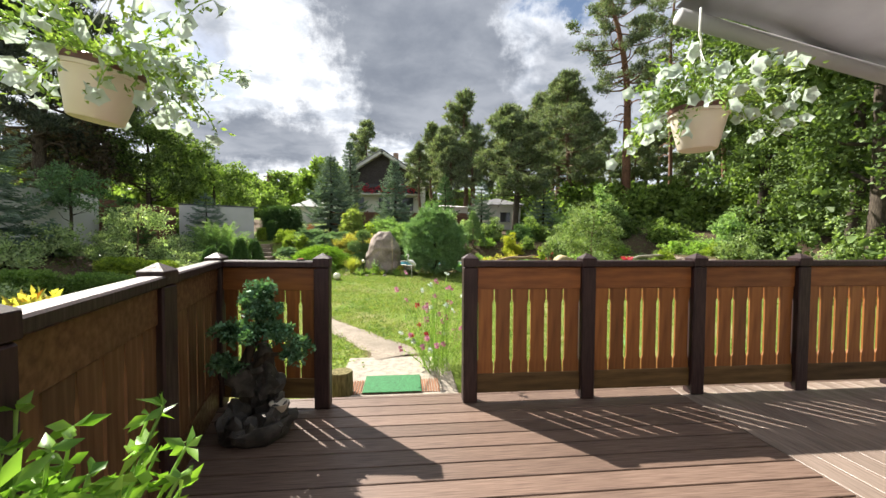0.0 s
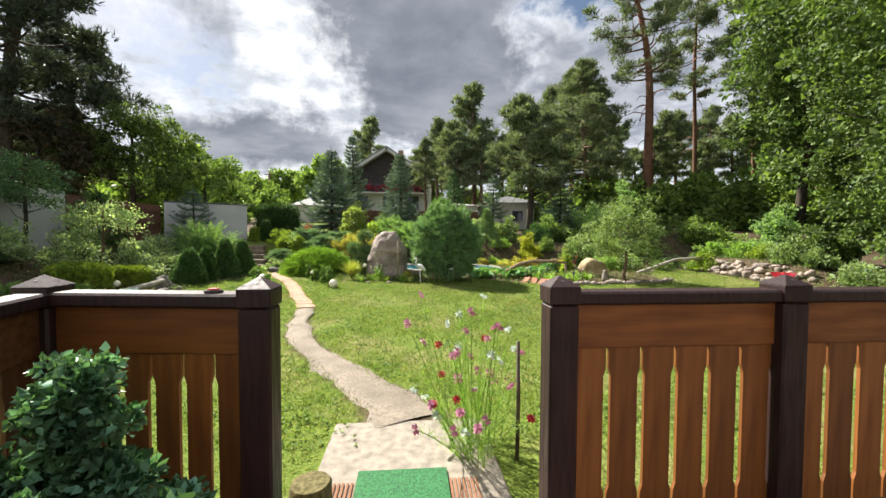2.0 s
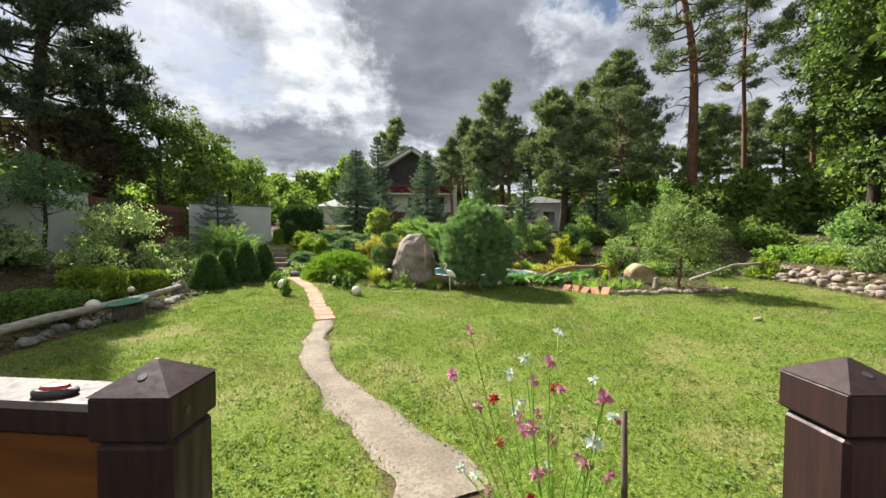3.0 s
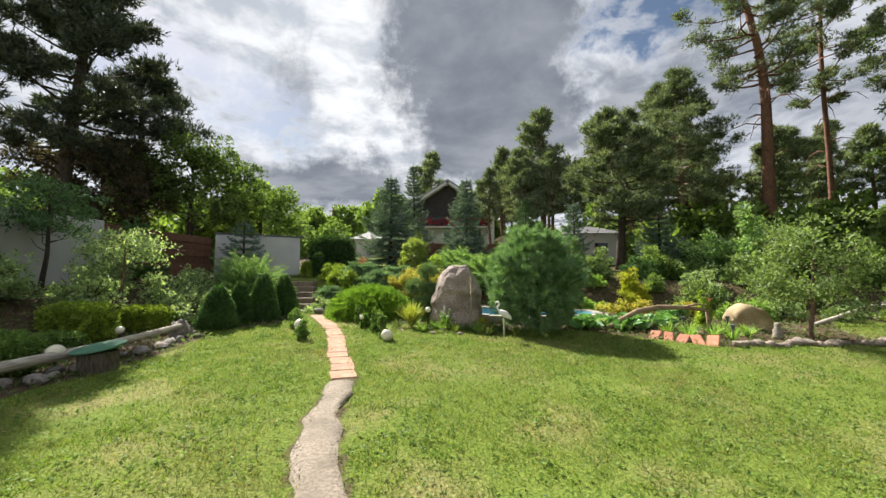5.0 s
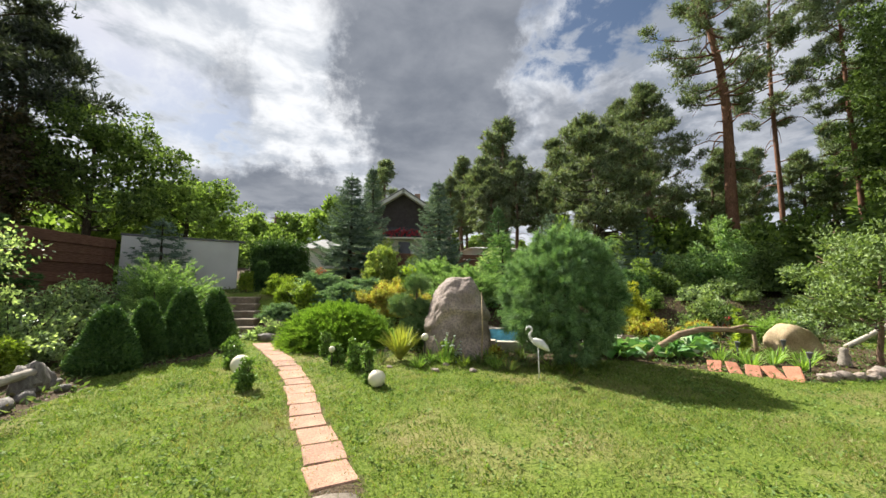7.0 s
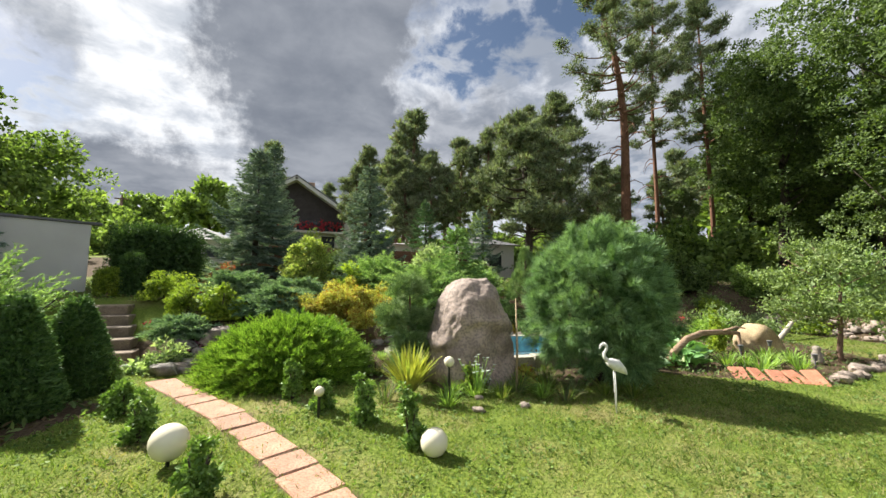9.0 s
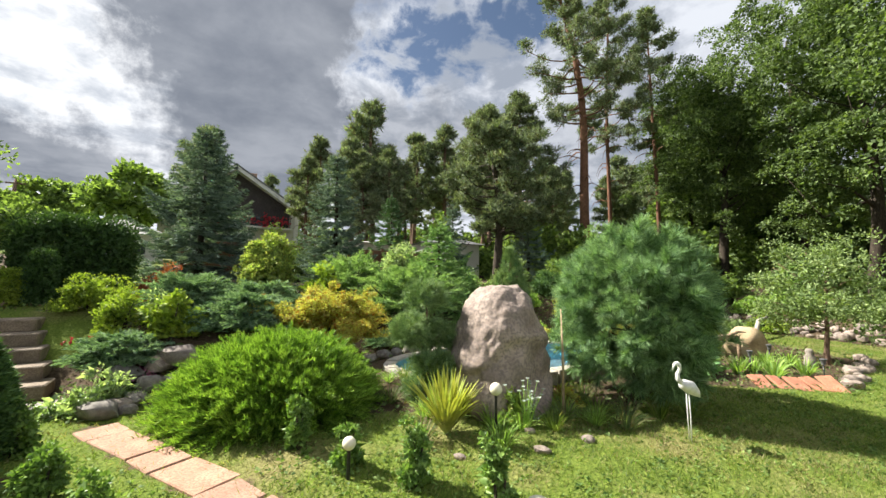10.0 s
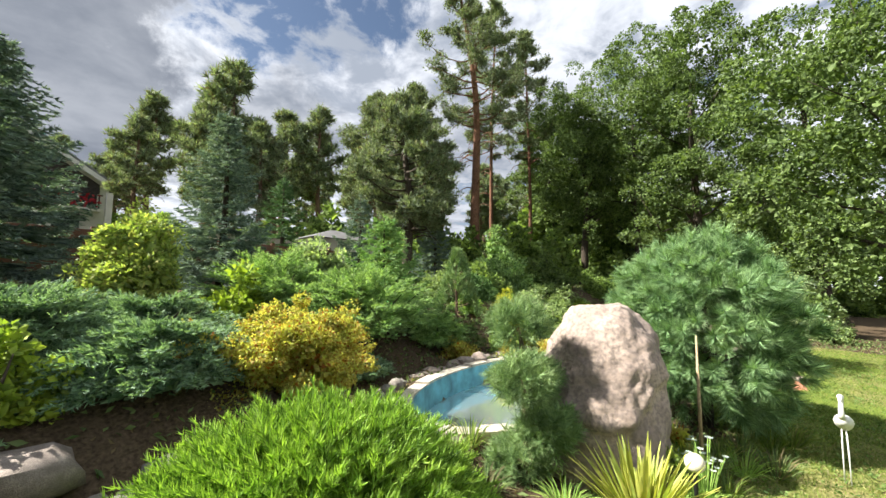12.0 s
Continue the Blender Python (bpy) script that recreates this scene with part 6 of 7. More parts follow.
for k in range(26):
    a = radians(2 + 56 * (k + rf.random()) / 26)
    d = rf.uniform(48, 66)
    px, py = d * math.sin(a), d * math.cos(a) + 4
    copy_thing(far_tree, pose(px, py, tz(px, py) - 0.1, 0, 0, rf.random() * 360) @ Matrix.Scale(rf.uniform(0.55, 0.85), 4))
for px, py, sc in ((-5.0, 50.5, 1.35), (-6.6, 60, 1.3), (1.5, 60, 1.2), (4.0, 52, 1.0), (3.2, 31, 0.85), (5.2, 30, 0.8), (1.2, 34, 0.75)):
    copy_thing(far_pine, pose(px, py, tz(px, py) - 0.1, 0, 0, px * 40) @ Matrix.Scale(sc, 4))


far_bush = shrub("wood_bush", 15.0, 21.0, (1.6, 1.5, 1.5), "decid", "dense shady undergrowth bush in the wood", 0.24, 0.15, 44, 50, 0.5, 243, "undergrowth of the wood", None, -0.6, 4)
for k in range(70):
    a = radians(8 + 105 * (k + rf.random()) / 70)
    d = rf.uniform(22, 36)
    px, py = d * math.sin(a) + 1, d * math.cos(a) + 2
    if px < 6 and py < 30:
        continue
    copy_thing(far_bush, pose(px, py, tz(px, py) - 0.1, 0, 0, rf.random() * 360) @ Matrix.Scale(rf.uniform(0.65, 1.15), 4))
for k in range(26):
    px, py = -9 - rf.random() * 12, 16 + k * 1.1
    copy_thing(far_bush, pose(px - 3, py, tz(px, py) - 0.1, 0, 0, rf.random() * 360) @ Matrix.Scale(rf.uniform(0.7, 1.2), 4))

# ---- walls and fence on the left ----
def wall_run(name, a, b, z0, z1, label, thick=0.16):
    ln = math.hypot(b[0] - a[0], b[1] - a[1])
    bm = box((ln, thick, z1 - z0), (0, 0, 0), 0.01)
    o = setting(name, bm, "render", label, "wall")
    o.location = ((a[0] + b[0]) / 2, (a[1] + b[1]) / 2, (z0 + z1) / 2)
    o.rotation_euler = (0, 0, math.atan2(b[1] - a[1], b[0] - a[0]))
    return o


wall_run("wall_west", (-9.35, 2.0), (-9.28, 12.38), 0.0, 2.66, "white rendered garden wall")
wall_run("wall_north", (-9.1, 16.25), (-6.72, 17.55), 0.7, 2.72, "white rendered garden wall with a dark coping")
cp = setting("wall_coping", box((2.9, 0.24, 0.05), (0, 0, 0), 0.008), "roof", "thin dark coping on the white wall", "coping")
cp.location, cp.rotation_euler = (-7.85, 16.94, 2.747), (0, 0, math.atan2(1.37, 2.5))
pf = tagged(new("plank_fence"), "brown fence of overlapping horizontal planks", "fence")
for k in range(8):
    o = part("plank", box((0.035, 3.80, 0.235), (0, 0, 0), 0.006), "plank", pf)
    o.location, o.rotation_euler = (-9.22 + 0.01 * (k % 2), 14.31, 0.95 + 0.218 * k), (0, radians(-4), 0)
for k in range(3):
    part("post", box((0.09, 0.09, 2.2), (-9.33, 12.5 + 1.82 * k, 1.5), 0.008), "plank", pf)
bf = tagged(new("back_fence"), "dark brown plank fence behind the shrubs", "fence")
for k in range(6):
    part("plank", box((8.5, 0.035, 0.2), (-0.2, 22.0, 1.75 + 0.205 * k), 0.006), "plank", bf)
for k in range(5):
    part("post", box((0.1, 0.1, 1.4), (-4.2 + 2 * k, 22.08, 2.25), 0.008), "plank", bf)


# ---- far house ----
def far_house():
    t = thing("far_house", -2.7, 44.0, 4.0, "far gabled house with dark boarding and a flower-hung balcony", "house")
    t.scale = (1.12, 1, 1)
    bm = bmesh.new()
    prof = [(-4.3, 0), (4.3, 0), (4.3, 4.0), (0, 7.1), (-4.3, 4.0)]
    f = [bm.verts.new((x, 0, z)) for x, z in prof]
    g = [bm.verts.new((x, 10, z)) for x, z in prof]
    bm.faces.new(f)
    bm.faces.new(g[::-1])
    for k in range(5):
        bm.faces.new((f[k], f[(k + 1) % 5], g[(k + 1) % 5], g[k]))
    part("wall", bm, "facade", t)
    gb = bmesh.new()
    pts = [(-3.9, 3.4), (3.9, 3.4), (3.9, 4.0), (0, 6.8), (-3.9, 4.0)]
    a = [gb.verts.new((x, -0.06, z)) for x, z in pts]
    b = [gb.verts.new((x, -0.01, z)) for x, z in pts]
    gb.faces.new(a)
    gb.faces.new(b[::-1])
    for k in range(5):
        gb.faces.new((a[k], b[k], b[(k + 1) % 5], a[(k + 1) % 5]))
    part("gable_boarding", gb, "gable", t, "dark vertical boarding")
    for k in range(24):
        x = -3.7 + 7.4 * k / 23
        top = 6.7 - abs(x) * 0.718
        part("batten", box((0.05, 0.03, top - 3.45), (x, -0.09, (top + 3.45) / 2), 0), "gable", t)
    ang = math.degrees(math.atan2(3.1, 4.3))
    for sg in (-1, 1):
        o = part("roof_slope", box((6.2, 11.4, 0.14), (0, 0, 0), 0.02), "roof", t)
        o.location, o.rotation_euler = (sg * 2.46, 4.7, 5.42), (0, radians(sg * ang), 0)
        o = part("bargeboard", box((6.2, 0.08, 0.34), (0, 0, 0), 0.01), "render", t, "pale bargeboard")
        o.location, o.rotation_euler = (sg * 2.46, -0.95, 5.22), (0, radians(sg * ang), 0)
    part("chimney", box((0.55, 0.55, 1.7), (1.3, 3.5, 6.9), 0.02), "brick", t)
    # Dark panel flat on the wall, added as the shade behind the balcony.
    part("loggia", box((7.6, 0.04, 1.15), (0, -0.03, 2.85), 0), "glass", t, "flat dark panel standing for shade behind the balcony")
    part("balcony", box((7.8, 1.1, 0.18), (0, -0.55, 2.2), 0.02), "facade", t)
    for k in range(28):
        part("baluster", box((0.07, 0.04, 0.85), (-3.75 + 7.5 * k / 27, -1.05, 2.7), 0), "gable", t)
    part("handrail", box((7.8, 0.09, 0.09), (0, -1.05, 3.15), 0.01), "gable", t)
    rng = np.random.default_rng(9)
    P = np.stack([rng.uniform(-3.7, 3.7, 320), -1.2 + rng.normal(size=320) * 0.08, 2.75 + rng.normal(size=320) * 0.22], 1)
    part("balcony_flowers", leaves(P, ball_dirs(320, rng), 0.22, 0.17, rng), "crimson", t, "red balcony flowers")
    for x in (-2.4, 0.2, 2.6):
        w = part("window", box((1.1, 0.06, 1.5), (x, -0.04, 1.2), 0.01), "glass", t)
        part("window_frame", box((1.25, 0.05, 0.1), (x, -0.05, 2.0), 0.01), "render", w)
    for x in (-4.2, 4.2):
        part("pillar", box((0.3, 0.3, 3.4), (x, -0.95, 1.7), 0.02), "facade", t)


far_house()


def small_building(name, x, y, sx, sy, h, roof_h, mat, roofmat, label, rz=0):
    z = tz(x, y) - 0.3
    t = thing(name, x, y, z, label, "building", rz=rz)
    part("wall", box((sx, sy, h), (0, 0, h / 2), 0.02), mat, t)
    bm = bmesh.new()
    e = 0.25
    v = [bm.verts.new(p) for p in ((-sx / 2 - e, -sy / 2 - e, h), (sx / 2 + e, -sy / 2 - e, h), (sx / 2 + e, sy / 2 + e, h), (-sx / 2 - e, sy / 2 + e, h), (-sx / 2 * 0.1, 0, h + roof_h), (sx / 2 * 0.1, 0, h + roof_h))]
    for q in ((0, 1, 5, 4), (1, 2, 5), (2, 3, 4, 5), (3, 0, 4), (3, 2, 1, 0)):
        bm.faces.new([v[k] for k in q])
    part("roof", bm, roofmat, t)
    w = part("window", box((sx * 0.22, 0.05, h * 0.35), (sx * 0.15, -sy / 2 - 0.01, h * 0.55), 0.01), "glass", t)
    part("window_sill", box((sx * 0.26, 0.1, 0.05), (sx * 0.15, -sy / 2 - 0.04, h * 0.36), 0.01), "render", w)


small_building("garden_pavilion", -7.1, 30.0, 2.6, 2.4, 1.35, 0.7, "facade", "paleroof", "small pale pavilion with a hipped roof", 12)
small_building("white_outbuilding", 6.0, 24.8, 2.8, 2.4, 1.75, 0.5, "facade", "roof", "white outbuilding half hidden by trees", -8)
small_building("white_shed", 2.7, 26.0, 2.6, 2.4, 1.55, 0.2, "facade", "facade", "low white shed beyond the hedge", 4)
pole = thing("utility_pole", -16.0, 46.0, tz(-16, 46), "thin wooden utility pole in the distance", "pole")
part("pole", cat([tube([(-0.35, 0, 0), (0, 0, 4.6)], [0.09, 0.06], 7), tube([(0.45, 0, 0), (0, 0, 4.4)], [0.08, 0.05], 7)]), "bark", pole)
part("crossarm", box((1.0, 0.1, 0.1), (0, 0, 4.3), 0.01), "bark", pole)

# ---- log edging, stump and stones on the left ----
lg = thing("border_log", -5.40, 8.7, 0.0, "long pale weathered log edging the bed", "log")
part("log", tube([(0.05, -2.3, 0.40), (-0.06, -1.2, 0.43), (0.04, 0, 0.46), (0.0, 0.9, 0.50), (-0.05, 1.55, 0.53)], [0.062, 0.066, 0.058, 0.052, 0.045], 12), "log", lg, "", True, 60)
stp = log_post("tree_stump", -5.02, 8.35, 0.20, 0.26, "stump", "cut stump carrying a green painted disc")
o = part("disc", lathe([(0, 0), (0.27, 0), (0.275, 0.012), (0.27, 0.025), (0, 0.03)], 30), "greenpl", stp, "dark green painted disc", True, 40)
o.location, o.rotation_euler = (0, 0, 0.29), (radians(8), radians(-6), 0)
rr = random.Random(4)
rocks("edging_stone", [(-5.35 + rr.uniform(-0.12, 0.22), 6.5 + 0.165 * k, rr.uniform(0.13, 0.24), 0.9) for k in range(25)], "rock", "grey field stone under the border log", "stones under the log")
rocks("edging_stone", [(-5.45 + rr.uniform(-0.12, 0.1), 10.25 + rr.uniform(-0.15, 0.2), rr.uniform(0.16, 0.28), 1.9) for k in range(5)], "rock", "grey field stone at the log's end", "stones under the log")
rocks("wall_stone", [(9.5 + rr.uniform(-0.1, 0.55), 10.0 + 0.056 * k, rr.uniform(0.13, 0.27), rr.uniform(0.7, 1.3)) for k in range(80)], "pebble", "rounded pinkish stone in a dry rubble wall", "stones of the rubble wall")
rocks("bed_stone", [(3.95 + 0.125 * k, 10.45 + 0.08 * math.sin(k * 0.9) + 0.02 * k, rr.uniform(0.11, 0.2), 1.0) for k in range(24)], "pebble", "small round stone edging the bed", "stones edging the bed")
rocks("bank_stone", [(-4.0 + rr.uniform(-0.5, 0.9), 13.65 + rr.uniform(-0.2, 0.45), rr.uniform(0.12, 0.34), 0.9) for k in range(22)], "rock", "grey stone set in the planted bank", "stones on the bank")
rocks("bank_boulder", [(-3.74, 14.2, 0.46, 0.95), (-3.92, 14.15, 0.34, 0.8), (-4.15, 13.6, 0.28, 0.8)], "pebble", "big smooth grey boulder at the foot of the bank", "boulders of the bank")
rocks("pond_stone", [(0.0 + 0.13 * k, 14.62 + rr.uniform(-0.08, 0.25), rr.uniform(0.14, 0.30), 0.9) for k in range(22)], "pebble", "rounded stone behind the pond", "stones behind the pond")
rocks("lawn_stone", [(-1.12, 11.03, 0.12, 0.7), (-0.62, 11.0, 0.13, 0.7), (-0.95, 11.35, 0.10, 0.8), (-1.75, 11.25, 0.09, 0.6), (5.05, 8.25, 0.13, 0.8)], "pebble", "pale stone lying in the lawn edge", "stones in the lawn")
md = thing("sandstone_block", 5.25, 12.1, tz(5.25, 12.1) - 0.05, "pointed sandy coloured rock", "boulder")
part("stone", rock_mesh((0.80, 0.66, 0.70), 17, 4, 0.16), "sandst", md, "", True)

# ---- red flagstones, branch, figure, perennials on the right ----
rng = random.Random(12)
for k in range(5):
    f = k / 4
    bm = box((0.15 + 0.03 * rng.random(), 0.30 + 0.08 * rng.random(), 0.035), (0, 0, 0), 0.01)
    for v in bm.verts:
        v.co.x += 0.05 * noise.noise(v.co * 5 + Vector((k * 3.1, 0, 0)))
        v.co.y += 0.06 * noise.noise(v.co * 5 + Vector((0, k * 2.3, 1)))
    o = part("flagstone", bm, "redst", None, "")
    o.matrix_world = pose(2.90 + 0.70 * f, 11.06 - 0.50 * f, tz(3, 11) + 0.035, 22 + rng.uniform(-6, 8), rng.uniform(-9, 9), -30 + rng.uniform(-10, 10))
    tagged(o, "tilted red flagstone edging the bed", "stone", "red flagstones")
dw = thing("driftwood_branch", 2.3, 11.75, tz(2.3, 11.75), "bent weathered branch arching over the bed", "branch")
part("branch", cat([tube([(0, 0, 0.02), (0.3, 0.05, 0.20), (0.65, 0.08, 0.38), (1.05, 0.1, 0.46), (1.5, 0.1, 0.46), (2.0, 0.12, 0.42)], [0.045, 0.05, 0.052, 0.05, 0.045, 0.03], 9), tube([(1.5, 0.1, 0.46), (1.75, 0.0, 0.54), (1.95, -0.02, 0.52)], [0.03, 0.02, 0.008], 6), tube([(2.0, 0.12, 0.42), (2.05, 0.12, 0.0)], [0.03, 0.035], 6)]), "branch", dw, "", True)
wb = thing("pale_branch", 7.6, 12.9, tz(7.6, 12.9), "long pale dead branch beside the rubble wall", "branch")
part("branch", tube([(-0.6, -0.2, 0.02), (0.2, 0, 0.22), (0.9, 0.2, 0.40), (1.7, 0.3, 0.44), (2.4, 0.5, 0.42)], [0.05, 0.05, 0.045, 0.04, 0.05], 8), "log", wb, "", True)
fg = thing("garden_figure", 5.12, 11.2, tz(5.12, 11.2), "small white stone garden figure on the bed edge", "statue")
part("figure", lathe([(0, 0), (0.085, 0), (0.09, 0.04), (0.07, 0.10), (0.075, 0.15), (0.045, 0.2), (0.058, 0.24), (0.04, 0.28), (0, 0.29)], 16), "conc", fg, "", True)


def hosta(x, y, seed, r=0.32):
    rng = np.random.default_rng(seed)
    t = thing("hosta", x, y, tz(x, y) - 0.01, "broad-leaved hosta clump with pale leaf edges", "plant", "hostas in the bed")
    n = 34
    a = rng.random(n) * 6.283
    k = rng.uniform(0.3, 1.0, n)
    P = np.stack([np.cos(a) * r * 0.5 * k, np.sin(a) * r * 0.5 * k, 0.10 + 0.12 * (1 - k)], 1)
    D = unit(np.stack([np.cos(a), np.sin(a), 0.5 - 0.6 * k], 1))
    part("leaves", leaves(P, D, r * 0.95 * rng.uniform(0.7, 1.1, n), r * 0.6, rng, 0.12), "hosta", t)
    for p in P:
        part("stalk", tube([(0, 0, 0), p], 0.005, 4), "feather", t)


for k, (hx, hy) in enumerate(((1.75, 12.05), (2.15, 12.25), (2.55, 12.1), (2.95, 12.3), (3.3, 12.1), (2.0, 11.85), (3.6, 12.35), (2.75, 11.8))):
    hosta(hx, hy, 300 + k)
for k, (hx, hy) in enumerate(((3.7, 11.45), (4.05, 11.3), (4.4, 11.55), (3.35, 11.5), (4.7, 11.35), (4.2, 11.0), (3.55, 11.15))):
    strap_plant("daylily", hx, hy, 60, 0.42, 0.014, "feather", "clump of arching daylily leaves", 320 + k, 0.8, 0.4, "plant", "daylilies in the bed")
for k, (hx, hy) in enumerate(((-0.95, 11.45), (-0.45, 11.4), (-0.05, 11.35), (-1.15, 11.6), (0.2, 11.2), (-0.7, 11.3), (-0.25, 11.2), (-1.9, 11.6), (0.45, 11.0), (-1.35, 11.25), (0.0, 11.6), (0.25, 11.75), (-0.3, 11.55), (-0.1, 11.0), (0.7, 10.85), (-1.6, 12.1), (-1.75, 12.6), (-1.45, 12.9), (-1.2, 12.4))):
    strap_plant("grass_tuft", hx, hy, 90, 0.36, 0.007, ("feather", "litter", "grass")[k % 3], "straggly tuft of long grass round the boulder", 340 + k, 0.9, 0.5, "grass", "grass tufts round the boulder")
shrub("yellow_leaf_plant", -0.92, 11.62, (0.12, 0.12, 0.22), "yelshrub", "yellow-leaved plant at the foot of the boulder", 0.05, 0.03, 14, 40, 0.08, 361, category="plant")
shrub("yellow_leaf_plant", -0.15, 11.65, (0.16, 0.14, 0.16), "orange", "amber-leaved plant at the foot of the boulder", 0.05, 0.025, 14, 40, 0.08, 362, category="plant")
dz = thing("daisy_plant", -0.95, 11.40, tz(-0.95, 11.4), "leggy plant with small white daisy flowers", "plant")
rd = np.random.default_rng(63)
tips = np.stack([rd.normal(0, 0.09, 22), rd.normal(0, 0.07, 22), rd.uniform(0.26, 0.46, 22)], 1)
for p in tips:
    part("stem", tube([(p[0] * 0.15, p[1] * 0.15, 0), p * [0.6, 0.6, 0.6], p], 0.003, 4), "feather", dz)
for p in tips:
    part("flower", leaves(np.repeat([p], 9, 0), unit(np.stack([np.cos(np.arange(9) * 0.7), np.sin(np.arange(9) * 0.7), np.full(9, 0.25)], 1)), 0.022, 0.012, rd, 0.1), "white", dz, "white daisy flower")
rb = thing("red_begonia", -4.72, 15.2, tz(-4.72, 15.2) - 0.01, "low red-flowered bedding plant beside the steps", "plant")
rv = np.random.default_rng(64)
part("leaves", leaves(rv.normal(size=(160, 3)) * [0.13, 0.11, 0.03] + [0, 0, 0.10], ball_dirs(160, rv), 0.05, 0.032, rv, 0.1), "box", rb)
part("stems", cat([tube([(0, 0, 0), (0.1 * math.cos(a), 0.09 * math.sin(a), 0.12)], 0.005, 4) for a in range(6)]), "feather", rb)
for p in rv.normal(size=(12, 3)) * [0.14, 0.12, 0.02] + [0, 0, 0.17]:
    part("flower", leaves(np.repeat([p], 6, 0), ball_dirs(6, rv), 0.028, 0.022, rv, 0.1), "crimson", rb, "red flower")
sk = thing("bamboo_stake", -0.42, 11.45, tz(-0.42, 11.45), "slim bamboo stake beside the boulder", "stake")
part("stake", tube([(0, 0, -0.05), (0.015, 0, 0.5), (0.0, 0, 1.05)], [0.016, 0.013, 0.006], 7), "sandst", sk)

# ---- herbs on the right bank ----
rh = random.Random(31)
for k in range(26):
    hx, hy = (rh.uniform(5.8, 9.6), rh.uniform(13.2, 16.2)) if k < 14 else (rh.uniform(10.2, 11.6), rh.uniform(8.6, 14.5))
    r = rh.uniform(0.35, 0.6)
    shrub("bank_herb", hx, hy, (r, r, r * 0.75), ("feather", "apple", "rose", "lime")[k % 4 if k % 8 < 7 else 1], "light green herbs and weeds on the bank", 0.07, 0.03, 26, 60, 0.15, 400 + k, "herbs on the bank", None, -0.5, 4, "plant", 0.1)

# ---- roses and perennials on the left ----
for k, (rx, ry, r, h) in enumerate(((-6.7, 11.3, 0.75, 1.15), (-7.4, 10.4, 0.8, 0.95), (-7.9, 9.2, 0.8, 0.8), (-7.2, 12.2, 0.8, 0.9), (-6.3, 12.6, 0.6, 0.7), (-8.2, 11.5, 0.7, 0.9), (-7.6, 7.9, 0.8, 0.7), (-8.4, 6.8, 0.9, 0.8), (-6.2, 6.4, 0.7, 0.6), (-7.5, 13.2, 0.6, 0.8))):
    shrub("rose_bush", rx, ry, (r, r * 0.8, h * 0.55), "rose", "loose grey-green rose bush with glossy shine in its pale leaves", 0.055, 0.034, 46, 70, 0.2, 380 + k, "rose bushes on the bank", None, -0.5, 7, fill=0.1)
clipped("low_edging", -6.2, 8.9, (0.5, 0.4, 0.35), "box", "low clipped edging plant", 391, 0.03, 2000)


# ---- pond ----
def pond():
    px, py, ax, ay = POND
    t = tagged(new("garden_pond"), "oval pond with pale coping and blue painted sides", "pond", "", "structure")
    n = 44
    bm = bmesh.new()
    rings = []
    for f, z in ((1.02, 0.54), (1.0, 0.54), (0.985, 0.30), (0.95, 0.16), (0.3, 0.14)):
        rings.append([bm.verts.new((px + ax * f * math.cos(6.2832 * k / n), py + ay * f * math.sin(6.2832 * k / n), z)) for k in range(n)])
    for a, b in zip(rings, rings[1:]):
        for k in range(n):
            bm.faces.new((a[k], a[(k + 1) % n], b[(k + 1) % n], b[k]))
    bm.faces.new(rings[-1])
    part("basin", bm, "liner", t, "blue painted basin", True, 50)
    w = bmesh.new()
    w.faces.new([w.verts.new((px + ax * 0.985 * math.cos(6.2832 * k / n), py + ay * 0.985 * math.sin(6.2832 * k / n), 0.26)) for k in range(n)])
    part("water", w, "water", t, "clear shallow water")
    for k in range(30):
        a0, a1 = 6.2832 * k / 30, 6.2832 * (k + 0.94) / 30
        bm = bmesh.new()
        lo, hi = [], []
        for q in range(4):
            a = a0 + (a1 - a0) * q / 3
            for f in (1.0, 1.085):
                x, y = px + ax * f * math.cos(a), py + (ay + (f - 1) * (ax - ay)) * math.sin(a) if f < 1 else py + (ay + 0.27 * (f - 1) / 0.13) * math.sin(a)
                lo.append(bm.verts.new((x, y, 0.30)))
                hi.append(bm.verts.new((x, y, 0.565 + 0.01 * math.sin(k * 2.3))))
        for q in range(3):
            i = 2 * q
            bm.faces.new((hi[i], hi[i + 1], hi[i + 3], hi[i + 2]))
            bm.faces.new((lo[i], lo[i + 2], lo[i + 3], lo[i + 1]))
            bm.faces.new((lo[i], hi[i], hi[i + 2], lo[i + 2]))
            bm.faces.new((lo[i + 1], lo[i + 3], hi[i + 3], hi[i + 1]))
        bm.faces.new((lo[0], lo[1], hi[1], hi[0]))
        bm.faces.new((lo[6], hi[6], hi[7], lo[7]))
        part("coping_stone", bm, "coping", t)


pond()

# ---- small things in the beds ----
def solar_lamp(x, y, h):
    t = thing("solar_lamp", x, y, tz(x, y), "small grey solar lamp on a stake in the bed", "garden lamp", "solar lamps in the bed")
    part("stake", tube([(0, 0, -0.03), (0, 0, h)], 0.009, 7), "metal", t)
    part("head", lathe([(0, h), (0.02, h), (0.034, h + 0.07), (0.04, h + 0.075), (0.04, h + 0.085), (0, h + 0.095)], 16), "roof", t, "", True, 40)


